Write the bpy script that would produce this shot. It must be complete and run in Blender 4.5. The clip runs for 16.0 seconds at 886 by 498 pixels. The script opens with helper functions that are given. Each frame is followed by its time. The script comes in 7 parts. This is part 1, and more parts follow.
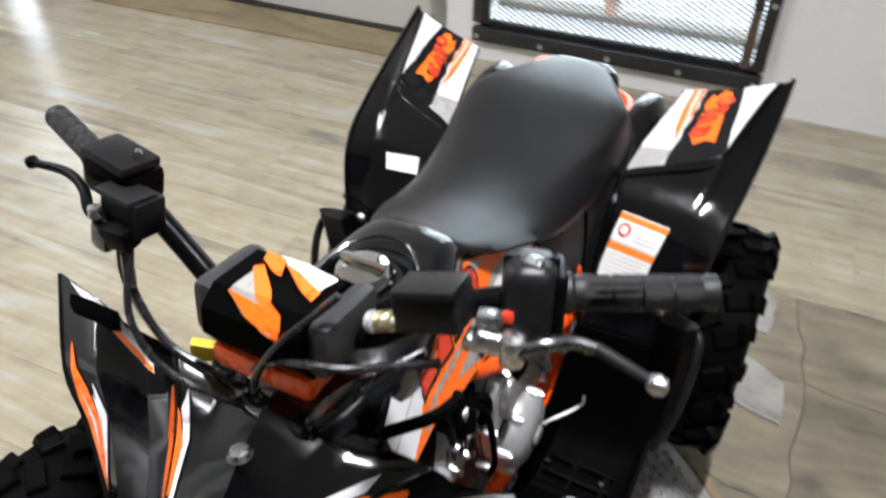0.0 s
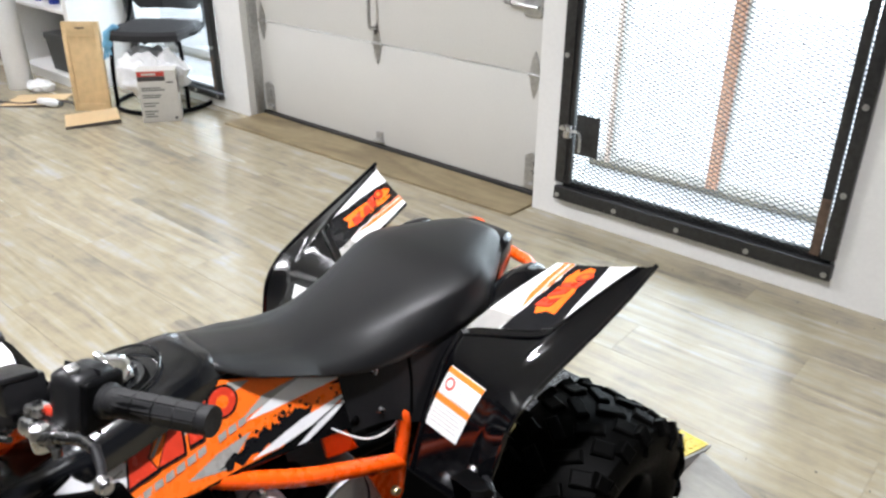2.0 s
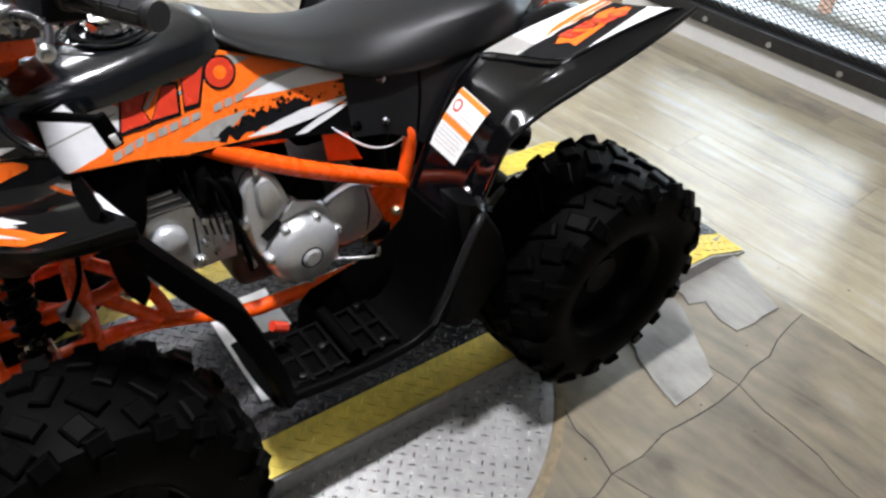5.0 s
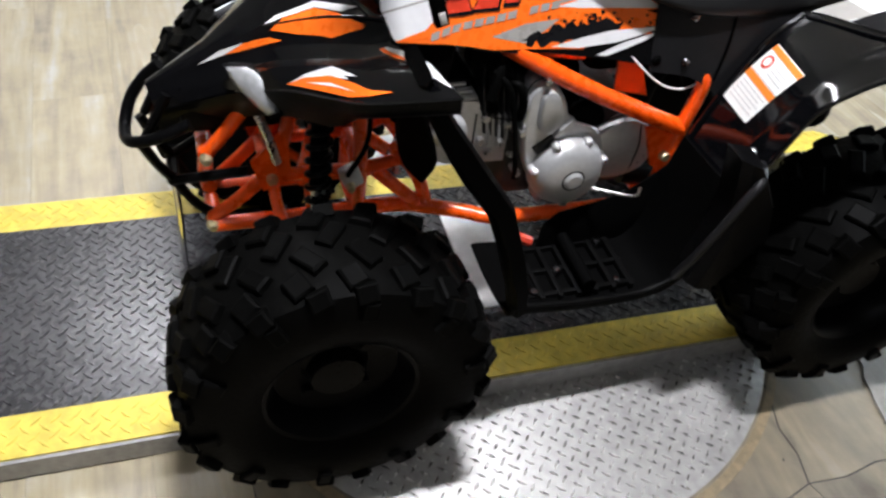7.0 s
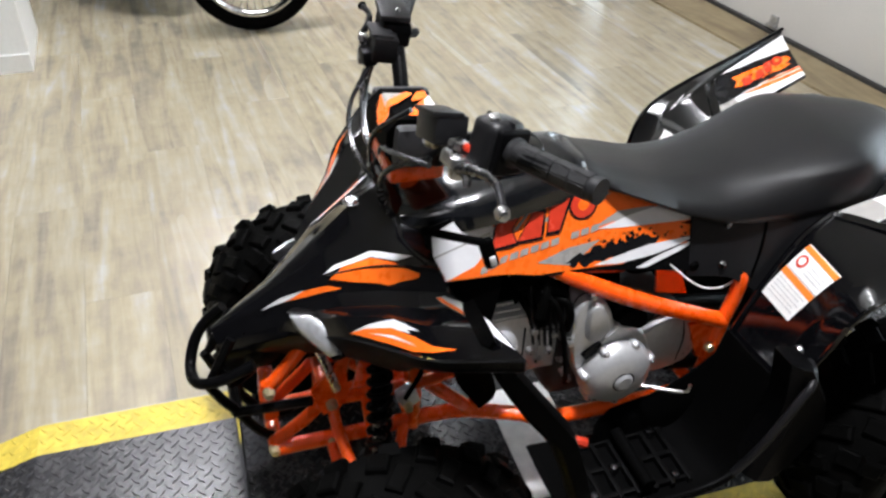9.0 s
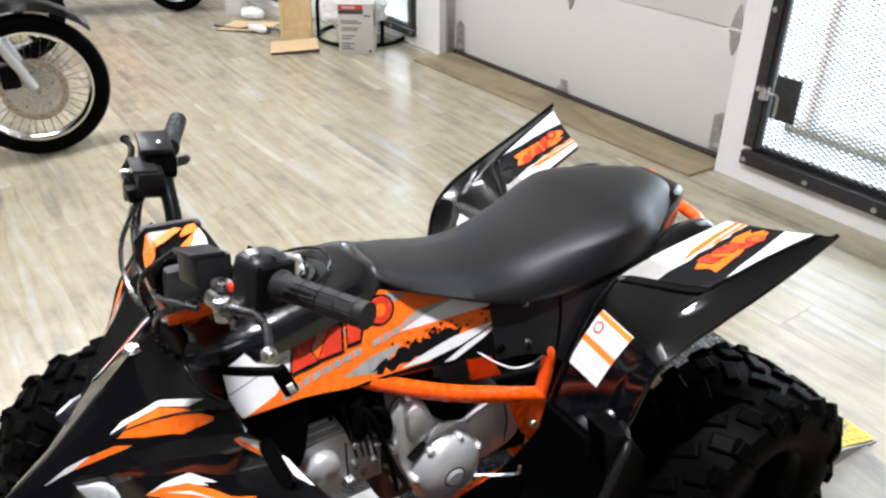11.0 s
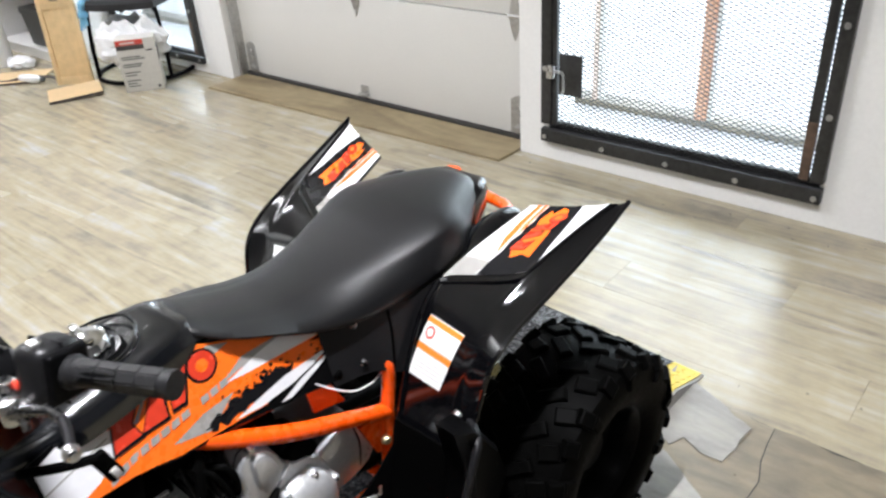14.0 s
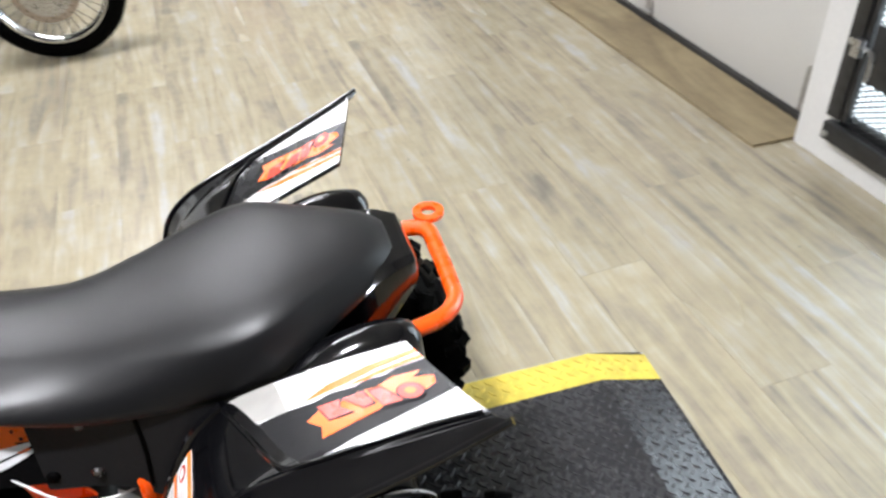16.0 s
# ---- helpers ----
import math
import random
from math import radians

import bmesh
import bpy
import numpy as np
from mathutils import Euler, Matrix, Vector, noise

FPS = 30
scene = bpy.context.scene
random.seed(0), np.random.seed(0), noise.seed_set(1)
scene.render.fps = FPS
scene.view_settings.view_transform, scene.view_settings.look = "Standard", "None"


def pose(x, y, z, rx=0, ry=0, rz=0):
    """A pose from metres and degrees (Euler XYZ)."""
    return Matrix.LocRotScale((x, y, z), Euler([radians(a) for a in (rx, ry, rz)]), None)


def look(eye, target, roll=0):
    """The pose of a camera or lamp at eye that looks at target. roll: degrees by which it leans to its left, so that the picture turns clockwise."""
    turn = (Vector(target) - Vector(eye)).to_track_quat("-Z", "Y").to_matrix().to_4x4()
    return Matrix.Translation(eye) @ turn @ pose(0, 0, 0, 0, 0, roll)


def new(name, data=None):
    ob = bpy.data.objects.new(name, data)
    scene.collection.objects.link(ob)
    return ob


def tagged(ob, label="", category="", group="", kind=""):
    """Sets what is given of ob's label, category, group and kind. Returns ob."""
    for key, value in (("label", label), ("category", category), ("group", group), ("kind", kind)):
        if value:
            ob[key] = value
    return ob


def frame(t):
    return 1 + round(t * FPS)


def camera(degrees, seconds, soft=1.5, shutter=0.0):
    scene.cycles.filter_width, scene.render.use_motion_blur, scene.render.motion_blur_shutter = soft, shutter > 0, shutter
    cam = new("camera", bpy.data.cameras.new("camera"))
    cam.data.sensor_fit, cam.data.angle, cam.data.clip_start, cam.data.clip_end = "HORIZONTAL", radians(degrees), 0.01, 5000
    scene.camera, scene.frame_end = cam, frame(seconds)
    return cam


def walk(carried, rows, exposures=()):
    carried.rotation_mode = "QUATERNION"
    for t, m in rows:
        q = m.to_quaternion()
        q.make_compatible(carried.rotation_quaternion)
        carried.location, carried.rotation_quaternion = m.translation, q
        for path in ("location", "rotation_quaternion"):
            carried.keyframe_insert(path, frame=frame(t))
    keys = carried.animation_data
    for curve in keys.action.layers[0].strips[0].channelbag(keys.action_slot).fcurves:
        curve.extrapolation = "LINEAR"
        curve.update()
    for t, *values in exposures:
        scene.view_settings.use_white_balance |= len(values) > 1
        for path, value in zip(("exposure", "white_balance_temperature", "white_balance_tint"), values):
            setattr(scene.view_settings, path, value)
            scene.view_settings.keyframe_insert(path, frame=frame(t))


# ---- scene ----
cam = camera(59.5, 16.0, soft=2.5, shutter=0.3)
PATH = [
    (0, (-0.247, 0.332, 1.257), (-0.88, 1.8, 0.055), 1.2),
    (0.2, (-0.212, 0.398, 1.265), (-1.013, 1.811, 0.097), 1.8),
    (0.5, (-0.172, 0.515, 1.259), (-1.134, 1.821, 0.089), 0.8),
    (0.7, (-0.141, 0.586, 1.246), (-1.152, 1.854, 0.075), 0.2),
    (1, (-0.085, 0.637, 1.241), (-1.14, 1.872, 0.074), -2.7),
    (1.5, (0.101, 0.6, 1.256), (-1.029, 1.912, 0.255), -3.0),
    (2, (0.257, 0.544, 1.324), (-0.911, 1.897, 0.425), 0.2),
    (2.5, (0.325, 0.608, 1.308), (-0.855, 1.932, 0.384), -0.1),
    (3, (0.379, 0.661, 1.255), (-0.761, 1.906, 0.182), 2.2),
    (5.5, (0.411, 0.564, 1.165), (-0.77, 1.522, -0.134), 5.2),
    (6, (0.403, 0.543, 1.155), (-0.839, 1.368, -0.179), 6.4),
    (6.5, (0.388, 0.504, 1.14), (-0.888, 1.217, -0.225), 7.4),
    (7, (0.38, 0.466, 1.131), (-0.925, 1.084, -0.254), 8.1),
    (7.5, (0.373, 0.431, 1.128), (-0.984, 0.98, -0.235), 8.4),
    (8, (0.355, 0.416, 1.159), (-1.078, 0.954, -0.128), 7.1),
    (8.5, (0.322, 0.408, 1.222), (-1.178, 0.989, 0.033), 4.3),
    (9, (0.29, 0.438, 1.275), (-1.207, 1.056, 0.1), 2.4),
    (9.5, (0.286, 0.475, 1.293), (-1.224, 1.185, 0.191), -0.2),
    (10, (0.287, 0.498, 1.305), (-1.195, 1.326, 0.248), -0.0),
    (12.5, (0.292, 0.554, 1.314), (-1.022, 1.689, 0.321), -1.9),
    (13, (0.288, 0.55, 1.313), (-0.989, 1.73, 0.325), -2.7),
    (13.5, (0.283, 0.529, 1.322), (-0.966, 1.755, 0.354), -4.3),
    (14, (0.297, 0.574, 1.323), (-0.843, 1.87, 0.312), -4.0),
    (14.3, (0.310, 0.689, 1.305), (-0.928, 1.892, 0.295), -5.0),
    (14.5, (0.339, 0.773, 1.292), (-1.005, 1.854, 0.28), -4.2),
    (14.7, (0.361, 0.845, 1.289), (-1.030, 1.813, 0.226), -1.5),
    (15, (0.379, 0.938, 1.29), (-1.025, 1.844, 0.191), -1.5),
    (15.2, (0.346, 1.010, 1.275), (-1.048, 1.801, 0.078), -2.1),
    (15.5, (0.269, 1.153, 1.264), (-1.152, 1.921, 0.085), 2.9),
    (15.7, (0.223, 1.256, 1.283), (-1.197, 1.970, 0.070), 2.5),
    (16, (0.196, 1.412, 1.276), (-1.304, 1.885, 0.04), -3.4),
]
EXPOSE = [(0.0, -0.42), (0.5, -0.3), (1.0, -0.26), (1.5, -0.2), (3.2, -0.14), (5.5, -0.28), (7.5, -0.28), (9.0, -0.34), (9.5, -0.32), (10.0, -0.18), (12.5, -0.1), (14.5, -0.1), (15.5, -0.18), (16.0, -0.14)]
walk(cam, [(t, look(eye, target, roll)) for t, eye, target, roll in PATH], EXPOSE)

# ---- light ----
def area_lamp(name, at, target, sx, sy, power, colour=(1, 1, 1), spread=180):
    data = bpy.data.lights.new(name, "AREA")
    data.shape, data.size, data.size_y, data.energy, data.color = "RECTANGLE", sx, sy, power, colour
    data.spread = radians(spread)
    ob = new(name, data)
    ob.matrix_world = look(at, target)
    return ob

world = bpy.data.worlds.new("world")
scene.world = world
world.use_nodes = True
sky = world.node_tree.nodes.new("ShaderNodeTexSky")
sky.sky_type, sky.sun_disc, sky.sun_elevation, sky.sun_rotation = "NISHITA", False, radians(35), radians(20)
world.node_tree.links.new(sky.outputs[0], world.node_tree.nodes["Background"].inputs[0])
world.node_tree.nodes["Background"].inputs[1].default_value = 0.15

# two ceiling strip lamps of the showroom, two added fill lamps, and daylight in the two mesh windows
area_lamp("strip_or_fill_lamp", (-0.2, 0.8, 2.92), (-0.2, 0.8, 0), 0.07, 0.45, 74, (0.965, 0.967, 1.03), 125)
area_lamp("strip_or_fill_lamp", (-3.0, 0.6, 2.92), (-3.0, 0.6, 0), 0.25, 1.8, 130, (0.965, 0.967, 1.03))
# unseen weak fill, added to lift the quad's near side
area_lamp("strip_or_fill_lamp", (1.3, -0.3, 2.92), (1.3, -0.3, 0), 0.2, 1.6, 14, (0.965, 0.967, 1.03))
# unseen fill, added to brighten the shelf and bikes at the west end
area_lamp("strip_or_fill_lamp", (-5.3, 1.3, 2.92), (-5.3, 1.3, 0), 0.25, 1.8, 78, (0.965, 0.967, 1.03))
area_lamp("window_daylight", (-0.79, 3.4, 1.1), (-0.79, 0, 0.9), 1.0, 1.9, 30, (0.72, 0.87, 1.0))
area_lamp("window_daylight", (-4.1, 3.4, 1.2), (-4.1, 0, 0.8), 0.6, 1.7, 56, (0.74, 0.88, 1.0))

# ---- materials ----
def material(name, base, rough=0.5, metal=0.0, vary=0.12, grain=30.0, bump=0.1, coat=0.0, spec=0.5, rvar=0.1, blotch=3.0):
    """Principled with colour variation at two scales, uneven gloss and fine relief."""
    m = bpy.data.materials.new(name)
    m.use_nodes = True
    n, l = m.node_tree.nodes, m.node_tree.links
    p = n["Principled BSDF"]
    co = n.new("ShaderNodeTexCoord")
    fine, wide = n.new("ShaderNodeTexNoise"), n.new("ShaderNodeTexNoise")
    fine.inputs["Scale"].default_value, fine.inputs["Detail"].default_value = grain, 6
    wide.inputs["Scale"].default_value, wide.inputs["Detail"].default_value = blotch, 3
    for t in (fine, wide):
        l.new(co.outputs["Object"], t.inputs["Vector"])
    mix = n.new("ShaderNodeMath")
    mix.operation = "MULTIPLY_ADD"
    mix.inputs[1].default_value = 0.6
    l.new(fine.outputs[0], mix.inputs[0])
    half = n.new("ShaderNodeMath")
    half.operation = "MULTIPLY"
    half.inputs[1].default_value = 0.4
    l.new(wide.outputs[0], half.inputs[0])
    l.new(half.outputs[0], mix.inputs[2])
    ramp = n.new("ShaderNodeValToRGB")
    lo, hi = [max(0.0, c * (1 - vary)) for c in base], [min(1.0, c * (1 + vary)) for c in base]
    ramp.color_ramp.elements[0].position, ramp.color_ramp.elements[1].position = 0.35, 0.65
    ramp.color_ramp.elements[0].color, ramp.color_ramp.elements[1].color = (*lo, 1), (*hi, 1)
    l.new(mix.outputs[0], ramp.inputs[0])
    l.new(ramp.outputs[0], p.inputs["Base Color"])
    rr = n.new("ShaderNodeMapRange")
    rr.inputs["From Min"].default_value, rr.inputs["From Max"].default_value = 0.3, 0.7
    rr.inputs["To Min"].default_value, rr.inputs["To Max"].default_value = max(0.02, rough - rvar), min(1, rough + rvar)
    l.new(mix.outputs[0], rr.inputs["Value"])
    l.new(rr.outputs[0], p.inputs["Roughness"])
    p.inputs["Metallic"].default_value, p.inputs["Coat Weight"].default_value = metal, coat
    p.inputs["Coat Roughness"].default_value, p.inputs["Specular IOR Level"].default_value = 0.08, spec
    if bump:
        b = n.new("ShaderNodeBump")
        b.inputs["Strength"].default_value, b.inputs["Distance"].default_value = bump, 0.002
        l.new(fine.outputs[0], b.inputs["Height"])
        l.new(b.outputs[0], p.inputs["Normal"])
    return m

def glow(name, colour, strength):
    m = bpy.data.materials.new(name)
    m.use_nodes = True
    p = m.node_tree.nodes["Principled BSDF"]
    p.inputs["Base Color"].default_value = (0, 0, 0, 1)
    p.inputs["Emission Color"].default_value, p.inputs["Emission Strength"].default_value = (*colour, 1), strength
    return m

M = dict(
    gloss_black=material("gloss_black", (0.0022, 0.0022, 0.0027), 0.10, vary=0.25, grain=90, bump=0.02, coat=0.26, rvar=0.04, spec=0.38),
    satin_black=material("satin_black", (0.0024, 0.0024, 0.0026), 0.33, vary=0.25, grain=160, bump=0.12, spec=0.055),
    matt_black=material("matt_black", (0.0016, 0.0016, 0.0016), 0.6, vary=0.3, grain=200, bump=0.25, spec=0.015),
    hose_black=material("hose_black", (0.012, 0.012, 0.013), 0.24, vary=0.2, grain=120, bump=0.05, spec=0.6),
    rubber=material("rubber", (0.0017, 0.0017, 0.0016), 0.48, vary=0.4, grain=120, bump=0.4, spec=0.02),
    flank_plastic=material("flank_plastic", (0.009, 0.009, 0.010), 0.42, vary=0.2, grain=200, bump=0.15, spec=0.2),
    pad_grey=material("pad_grey", (0.028, 0.028, 0.030), 0.42, vary=0.15, grain=150, bump=0.12, spec=0.35),
    grip=material("grip", (0.008, 0.008, 0.0085), 0.5, vary=0.2, grain=250, bump=0.2, spec=0.35),
    moulded_black=material("moulded_black", (0.007, 0.007, 0.0076), 0.36, vary=0.2, grain=150, bump=0.12, spec=0.3),
    tank_black=material("tank_black", (0.004, 0.0045, 0.0056), 0.18, vary=0.15, grain=120, bump=0.04, coat=0.35, spec=0.7),
    dark_cast=material("dark_cast", (0.018, 0.018, 0.018), 0.5, metal=0.1, vary=0.25, grain=140, bump=0.4),
    foot_plastic=material("foot_plastic", (0.003, 0.003, 0.003), 0.42, vary=0.3, grain=160, bump=0.2, spec=0.04),
    vinyl_seat=material("vinyl_seat", (0.0045, 0.0046, 0.0051), 0.40, vary=0.12, grain=900, bump=0.12, rvar=0.03, spec=0.42),
    orange_paint=material("orange_paint", (0.93, 0.092, 0.004), 0.28, vary=0.08, grain=60, bump=0.03, coat=0.35),
    orange_film=material("orange_film", (0.96, 0.155, 0.012), 0.3, vary=0.06, grain=70, bump=0.03, coat=0.08),
    white_film=material("white_film", (0.70, 0.70, 0.71), 0.32, vary=0.06, grain=50, bump=0.03, coat=0.08),
    grey_film=material("grey_film", (0.30, 0.29, 0.27), 0.3, vary=0.08, grain=50, bump=0.03, coat=0.2),
    dark_film=material("dark_film", (0.006, 0.006, 0.007), 0.3, vary=0.2, grain=60, bump=0.03, spec=0.2),
    red_film=material("red_film", (0.62, 0.045, 0.02), 0.26, vary=0.15, grain=50, bump=0.03, coat=0.2),
    paper=material("paper", (0.78, 0.78, 0.76), 0.45, vary=0.05, grain=90, bump=0.03),
    ink=material("ink", (0.5, 0.5, 0.5), 0.5, vary=0.1),
    label_orange=material("label_orange", (0.86, 0.22, 0.03), 0.4, vary=0.06),
    alloy=material("alloy", (0.52, 0.525, 0.53), 0.31, metal=0.5, vary=0.08, grain=140, bump=0.15, rvar=0.06),
    steel=material("steel", (0.5, 0.5, 0.5), 0.28, metal=1.0, vary=0.15, grain=120, bump=0.1),
    dark_steel=material("dark_steel", (0.16, 0.16, 0.165), 0.25, metal=1.0, vary=0.2, grain=120, bump=0.1),
    chrome=material("chrome", (0.8, 0.8, 0.8), 0.08, metal=1.0, vary=0.05, grain=60, bump=0.02, rvar=0.04),
    zinc=material("zinc", (0.62, 0.55, 0.34), 0.35, metal=0.9, vary=0.2, grain=150),
    clear_lens=material("clear_lens", (0.42, 0.43, 0.44), 0.15, metal=0.4, vary=0.35, grain=45, bump=0.6),
    amber=material("amber", (0.8, 0.3, 0.02), 0.3, vary=0.1),
    yellow_tag=material("yellow_tag", (0.85, 0.62, 0.02), 0.5, vary=0.1),
    yellow_mat=material("yellow_mat", (0.62, 0.48, 0.07), 0.55, vary=0.25, grain=45, bump=0.3, blotch=9),
    black_mat=material("black_mat", (0.028, 0.028, 0.03), 0.27, vary=0.3, grain=80, bump=0.35, blotch=7),
    tread_plate=material("tread_plate", (0.34, 0.335, 0.325), 0.48, metal=0.25, vary=0.22, grain=60, bump=0.3, blotch=6, rvar=0.12),
    bright_plate=material("bright_plate", (0.78, 0.775, 0.76), 0.42, metal=0.15, vary=0.12, grain=40, bump=0.2, blotch=9),
    tread_bar=material("tread_bar", (0.66, 0.655, 0.64), 0.26, metal=0.9, vary=0.15, grain=60, bump=0.15),
    black_bar=material("black_bar", (0.075, 0.075, 0.078), 0.24, vary=0.25, grain=80, bump=0.15, spec=0.8),
    wall_paint=material("wall_paint", (0.8, 0.8, 0.78), 0.55, vary=0.03, grain=70, bump=0.12),
    grey_paint=material("grey_paint", (0.5, 0.5, 0.5), 0.55, vary=0.05, grain=70, bump=0.12),
    door_paint=material("door_paint", (0.66, 0.655, 0.62), 0.45, vary=0.03, grain=120, bump=0.12),
    frame_iron=material("frame_iron", (0.03, 0.03, 0.03), 0.4, metal=0.3, vary=0.4, grain=50, bump=0.4),
    rusty_iron=material("rusty_iron", (0.10, 0.065, 0.045), 0.5, metal=0.2, vary=0.5, grain=35, bump=0.4),
    galvanised=material("galvanised", (0.5, 0.5, 0.49), 0.38, metal=0.8, vary=0.2, grain=60, bump=0.15),
    worn_edge=material("worn_edge", (0.22, 0.17, 0.10), 0.6, vary=0.3, grain=60, bump=0.3, blotch=9),
    seal=material("seal", (0.03, 0.028, 0.026), 0.7, vary=0.3),
    cedar=material("cedar", (0.60, 0.30, 0.18), 0.6, vary=0.25, grain=30, bump=0.3),
    pale_cedar=material("pale_cedar", (0.74, 0.58, 0.50), 0.6, vary=0.15, grain=30, bump=0.3),
    snow=material("snow", (0.82, 0.83, 0.85), 0.8, vary=0.05, grain=20, bump=0.3),
    carton=material("carton", (0.60, 0.43, 0.24), 0.75, vary=0.1, grain=60, bump=0.2),
    pale_wood=material("pale_wood", (0.66, 0.48, 0.26), 0.5, vary=0.12, grain=25, bump=0.1),
    carton_edge=material("carton_edge", (0.06, 0.05, 0.045), 0.8, vary=0.2),
    box_white=material("box_white", (0.56, 0.545, 0.50), 0.55, vary=0.06, grain=50),
    box_red=material("box_red", (0.55, 0.05, 0.035), 0.5, vary=0.1),
    box_dark=material("box_dark", (0.06, 0.055, 0.055), 0.5, vary=0.2),
    plastic_film=material("plastic_film", (0.78, 0.79, 0.8), 0.3, vary=0.08, grain=12, bump=0.5),
    glove_blue=material("glove_blue", (0.16, 0.42, 0.62), 0.55, vary=0.15),
    fabric_black=material("fabric_black", (0.02, 0.02, 0.022), 0.85, vary=0.25, grain=400, bump=0.4),
    bottle_blue=material("bottle_blue", (0.03, 0.06, 0.35), 0.3, vary=0.15),
    bin_grey=material("bin_grey", (0.06, 0.065, 0.065), 0.5, vary=0.2),
    bike_blue=material("bike_blue", (0.02, 0.05, 0.42), 0.2, vary=0.1, coat=0.5),
    bike_red=material("bike_red", (0.36, 0.022, 0.014), 0.22, vary=0.1, coat=0.5),
    ceiling_paint=material("ceiling_paint", (0.7, 0.7, 0.68), 0.8, vary=0.04),
    # dark grey chosen to keep bounce light off the quad's near side
    low_bounce_paint=material("low_bounce_paint", (0.12, 0.12, 0.125), 0.6, vary=0.05, grain=70, bump=0.12),
    daylight=glow("daylight", (0.82, 0.93, 1.0), 9.5),
)

def plank_material(name, tones, along=(0.9, 12.0, 12.0), rough=0.36, bump=0.08, mottle=0.0, spec=0.5):
    """Streaked board: pale straw and grey grain drawn out along the board, its tone varied from board to board."""
    m = bpy.data.materials.new(name)
    m.use_nodes = True
    n, l = m.node_tree.nodes, m.node_tree.links
    p = n["Principled BSDF"]
    co, info = n.new("ShaderNodeTexCoord"), n.new("ShaderNodeObjectInfo")
    shift = n.new("ShaderNodeVectorMath")
    shift.operation = "MULTIPLY_ADD"
    shift.inputs[1].default_value = (37.0, 53.0, 11.0)
    l.new(info.outputs["Random"], shift.inputs[0])
    l.new(co.outputs["Object"], shift.inputs[2])
    mp = n.new("ShaderNodeMapping")
    mp.inputs["Scale"].default_value = along
    l.new(shift.outputs[0], mp.inputs["Vector"])
    grain, streak, knots = (n.new("ShaderNodeTexNoise") for _ in range(3))
    for t, s, d, w in ((grain, 6.0, 8, 0.6), (streak, 1.1, 4, 1.2), (knots, 0.45, 2, 0.3)):
        t.inputs["Scale"].default_value, t.inputs["Detail"].default_value, t.inputs["Distortion"].default_value = s, d, w
        l.new(mp.outputs[0], t.inputs["Vector"])
    ramp = n.new("ShaderNodeValToRGB")
    e = ramp.color_ramp.elements
    e[0].position, e[0].color = 0.33, (*tones[0], 1)
    e[1].position, e[1].color = 0.67, (*tones[-1], 1)
    for k, tone in enumerate(tones[1:-1]):
        x = e.new(0.33 + 0.34 * (k + 1) / (len(tones) - 1))
        x.color = (*tone, 1)
    patch = n.new("ShaderNodeTexNoise")
    patch.inputs["Scale"].default_value, patch.inputs["Detail"].default_value, patch.inputs["Roughness"].default_value = 10.0, 6, 0.65
    l.new(shift.outputs[0], patch.inputs["Vector"])
    blend = n.new("ShaderNodeMix")
    blend.inputs["Factor"].default_value = mottle
    l.new(streak.outputs[0], blend.inputs["A"])
    l.new(patch.outputs[0], blend.inputs["B"])
    l.new(blend.outputs[0], ramp.inputs[0])
    fine = n.new("ShaderNodeMapRange")
    fine.inputs["From Min"].default_value, fine.inputs["From Max"].default_value = 0.3, 0.7
    fine.inputs["To Min"].default_value, fine.inputs["To Max"].default_value = 0.90, 1.07
    l.new(grain.outputs[0], fine.inputs["Value"])
    each = n.new("ShaderNodeMapRange")
    each.inputs["To Min"].default_value, each.inputs["To Max"].default_value = 0.91, 1.06
    l.new(info.outputs["Random"], each.inputs["Value"])
    k1 = n.new("ShaderNodeMath")
    k1.operation = "MULTIPLY"
    l.new(fine.outputs[0], k1.inputs[0])
    l.new(each.outputs[0], k1.inputs[1])
    tint = n.new("ShaderNodeVectorMath")
    tint.operation = "SCALE"
    l.new(ramp.outputs[0], tint.inputs[0])
    l.new(k1.outputs[0], tint.inputs["Scale"])
    l.new(tint.outputs[0], p.inputs["Base Color"])
    rr = n.new("ShaderNodeMapRange")
    rr.inputs["To Min"].default_value, rr.inputs["To Max"].default_value = rough - 0.07, rough + 0.1
    l.new(knots.outputs[0], rr.inputs["Value"])
    l.new(rr.outputs[0], p.inputs["Roughness"])
    p.inputs["Specular IOR Level"].default_value = spec
    b = n.new("ShaderNodeBump")
    b.inputs["Strength"].default_value, b.inputs["Distance"].default_value = bump, 0.0015
    l.new(grain.outputs[0], b.inputs["Height"])
    l.new(b.outputs[0], p.inputs["Normal"])
    return m

M["plank"] = plank_material("plank", [(0.222, 0.195, 0.155), (0.30, 0.262, 0.195), (0.375, 0.325, 0.220), (0.405, 0.366, 0.275), (0.43, 0.413, 0.375)], along=(1.2, 12.0, 12.0), rough=0.23, mottle=0.36, spec=0.6)
M["stone_vinyl"] = plank_material("stone_vinyl", [(0.105, 0.088, 0.064), (0.17, 0.146, 0.108), (0.225, 0.190, 0.130), (0.27, 0.24, 0.19)], along=(2.4, 8.0, 8.0), rough=0.4, bump=0.2, mottle=0.3)
M["torn_vinyl"] = plank_material("torn_vinyl", [(0.15, 0.142, 0.13), (0.27, 0.258, 0.235), (0.33, 0.315, 0.285), (0.36, 0.34, 0.29)], along=(3.0, 9.0, 9.0), rough=0.45, bump=0.3, mottle=0.5)
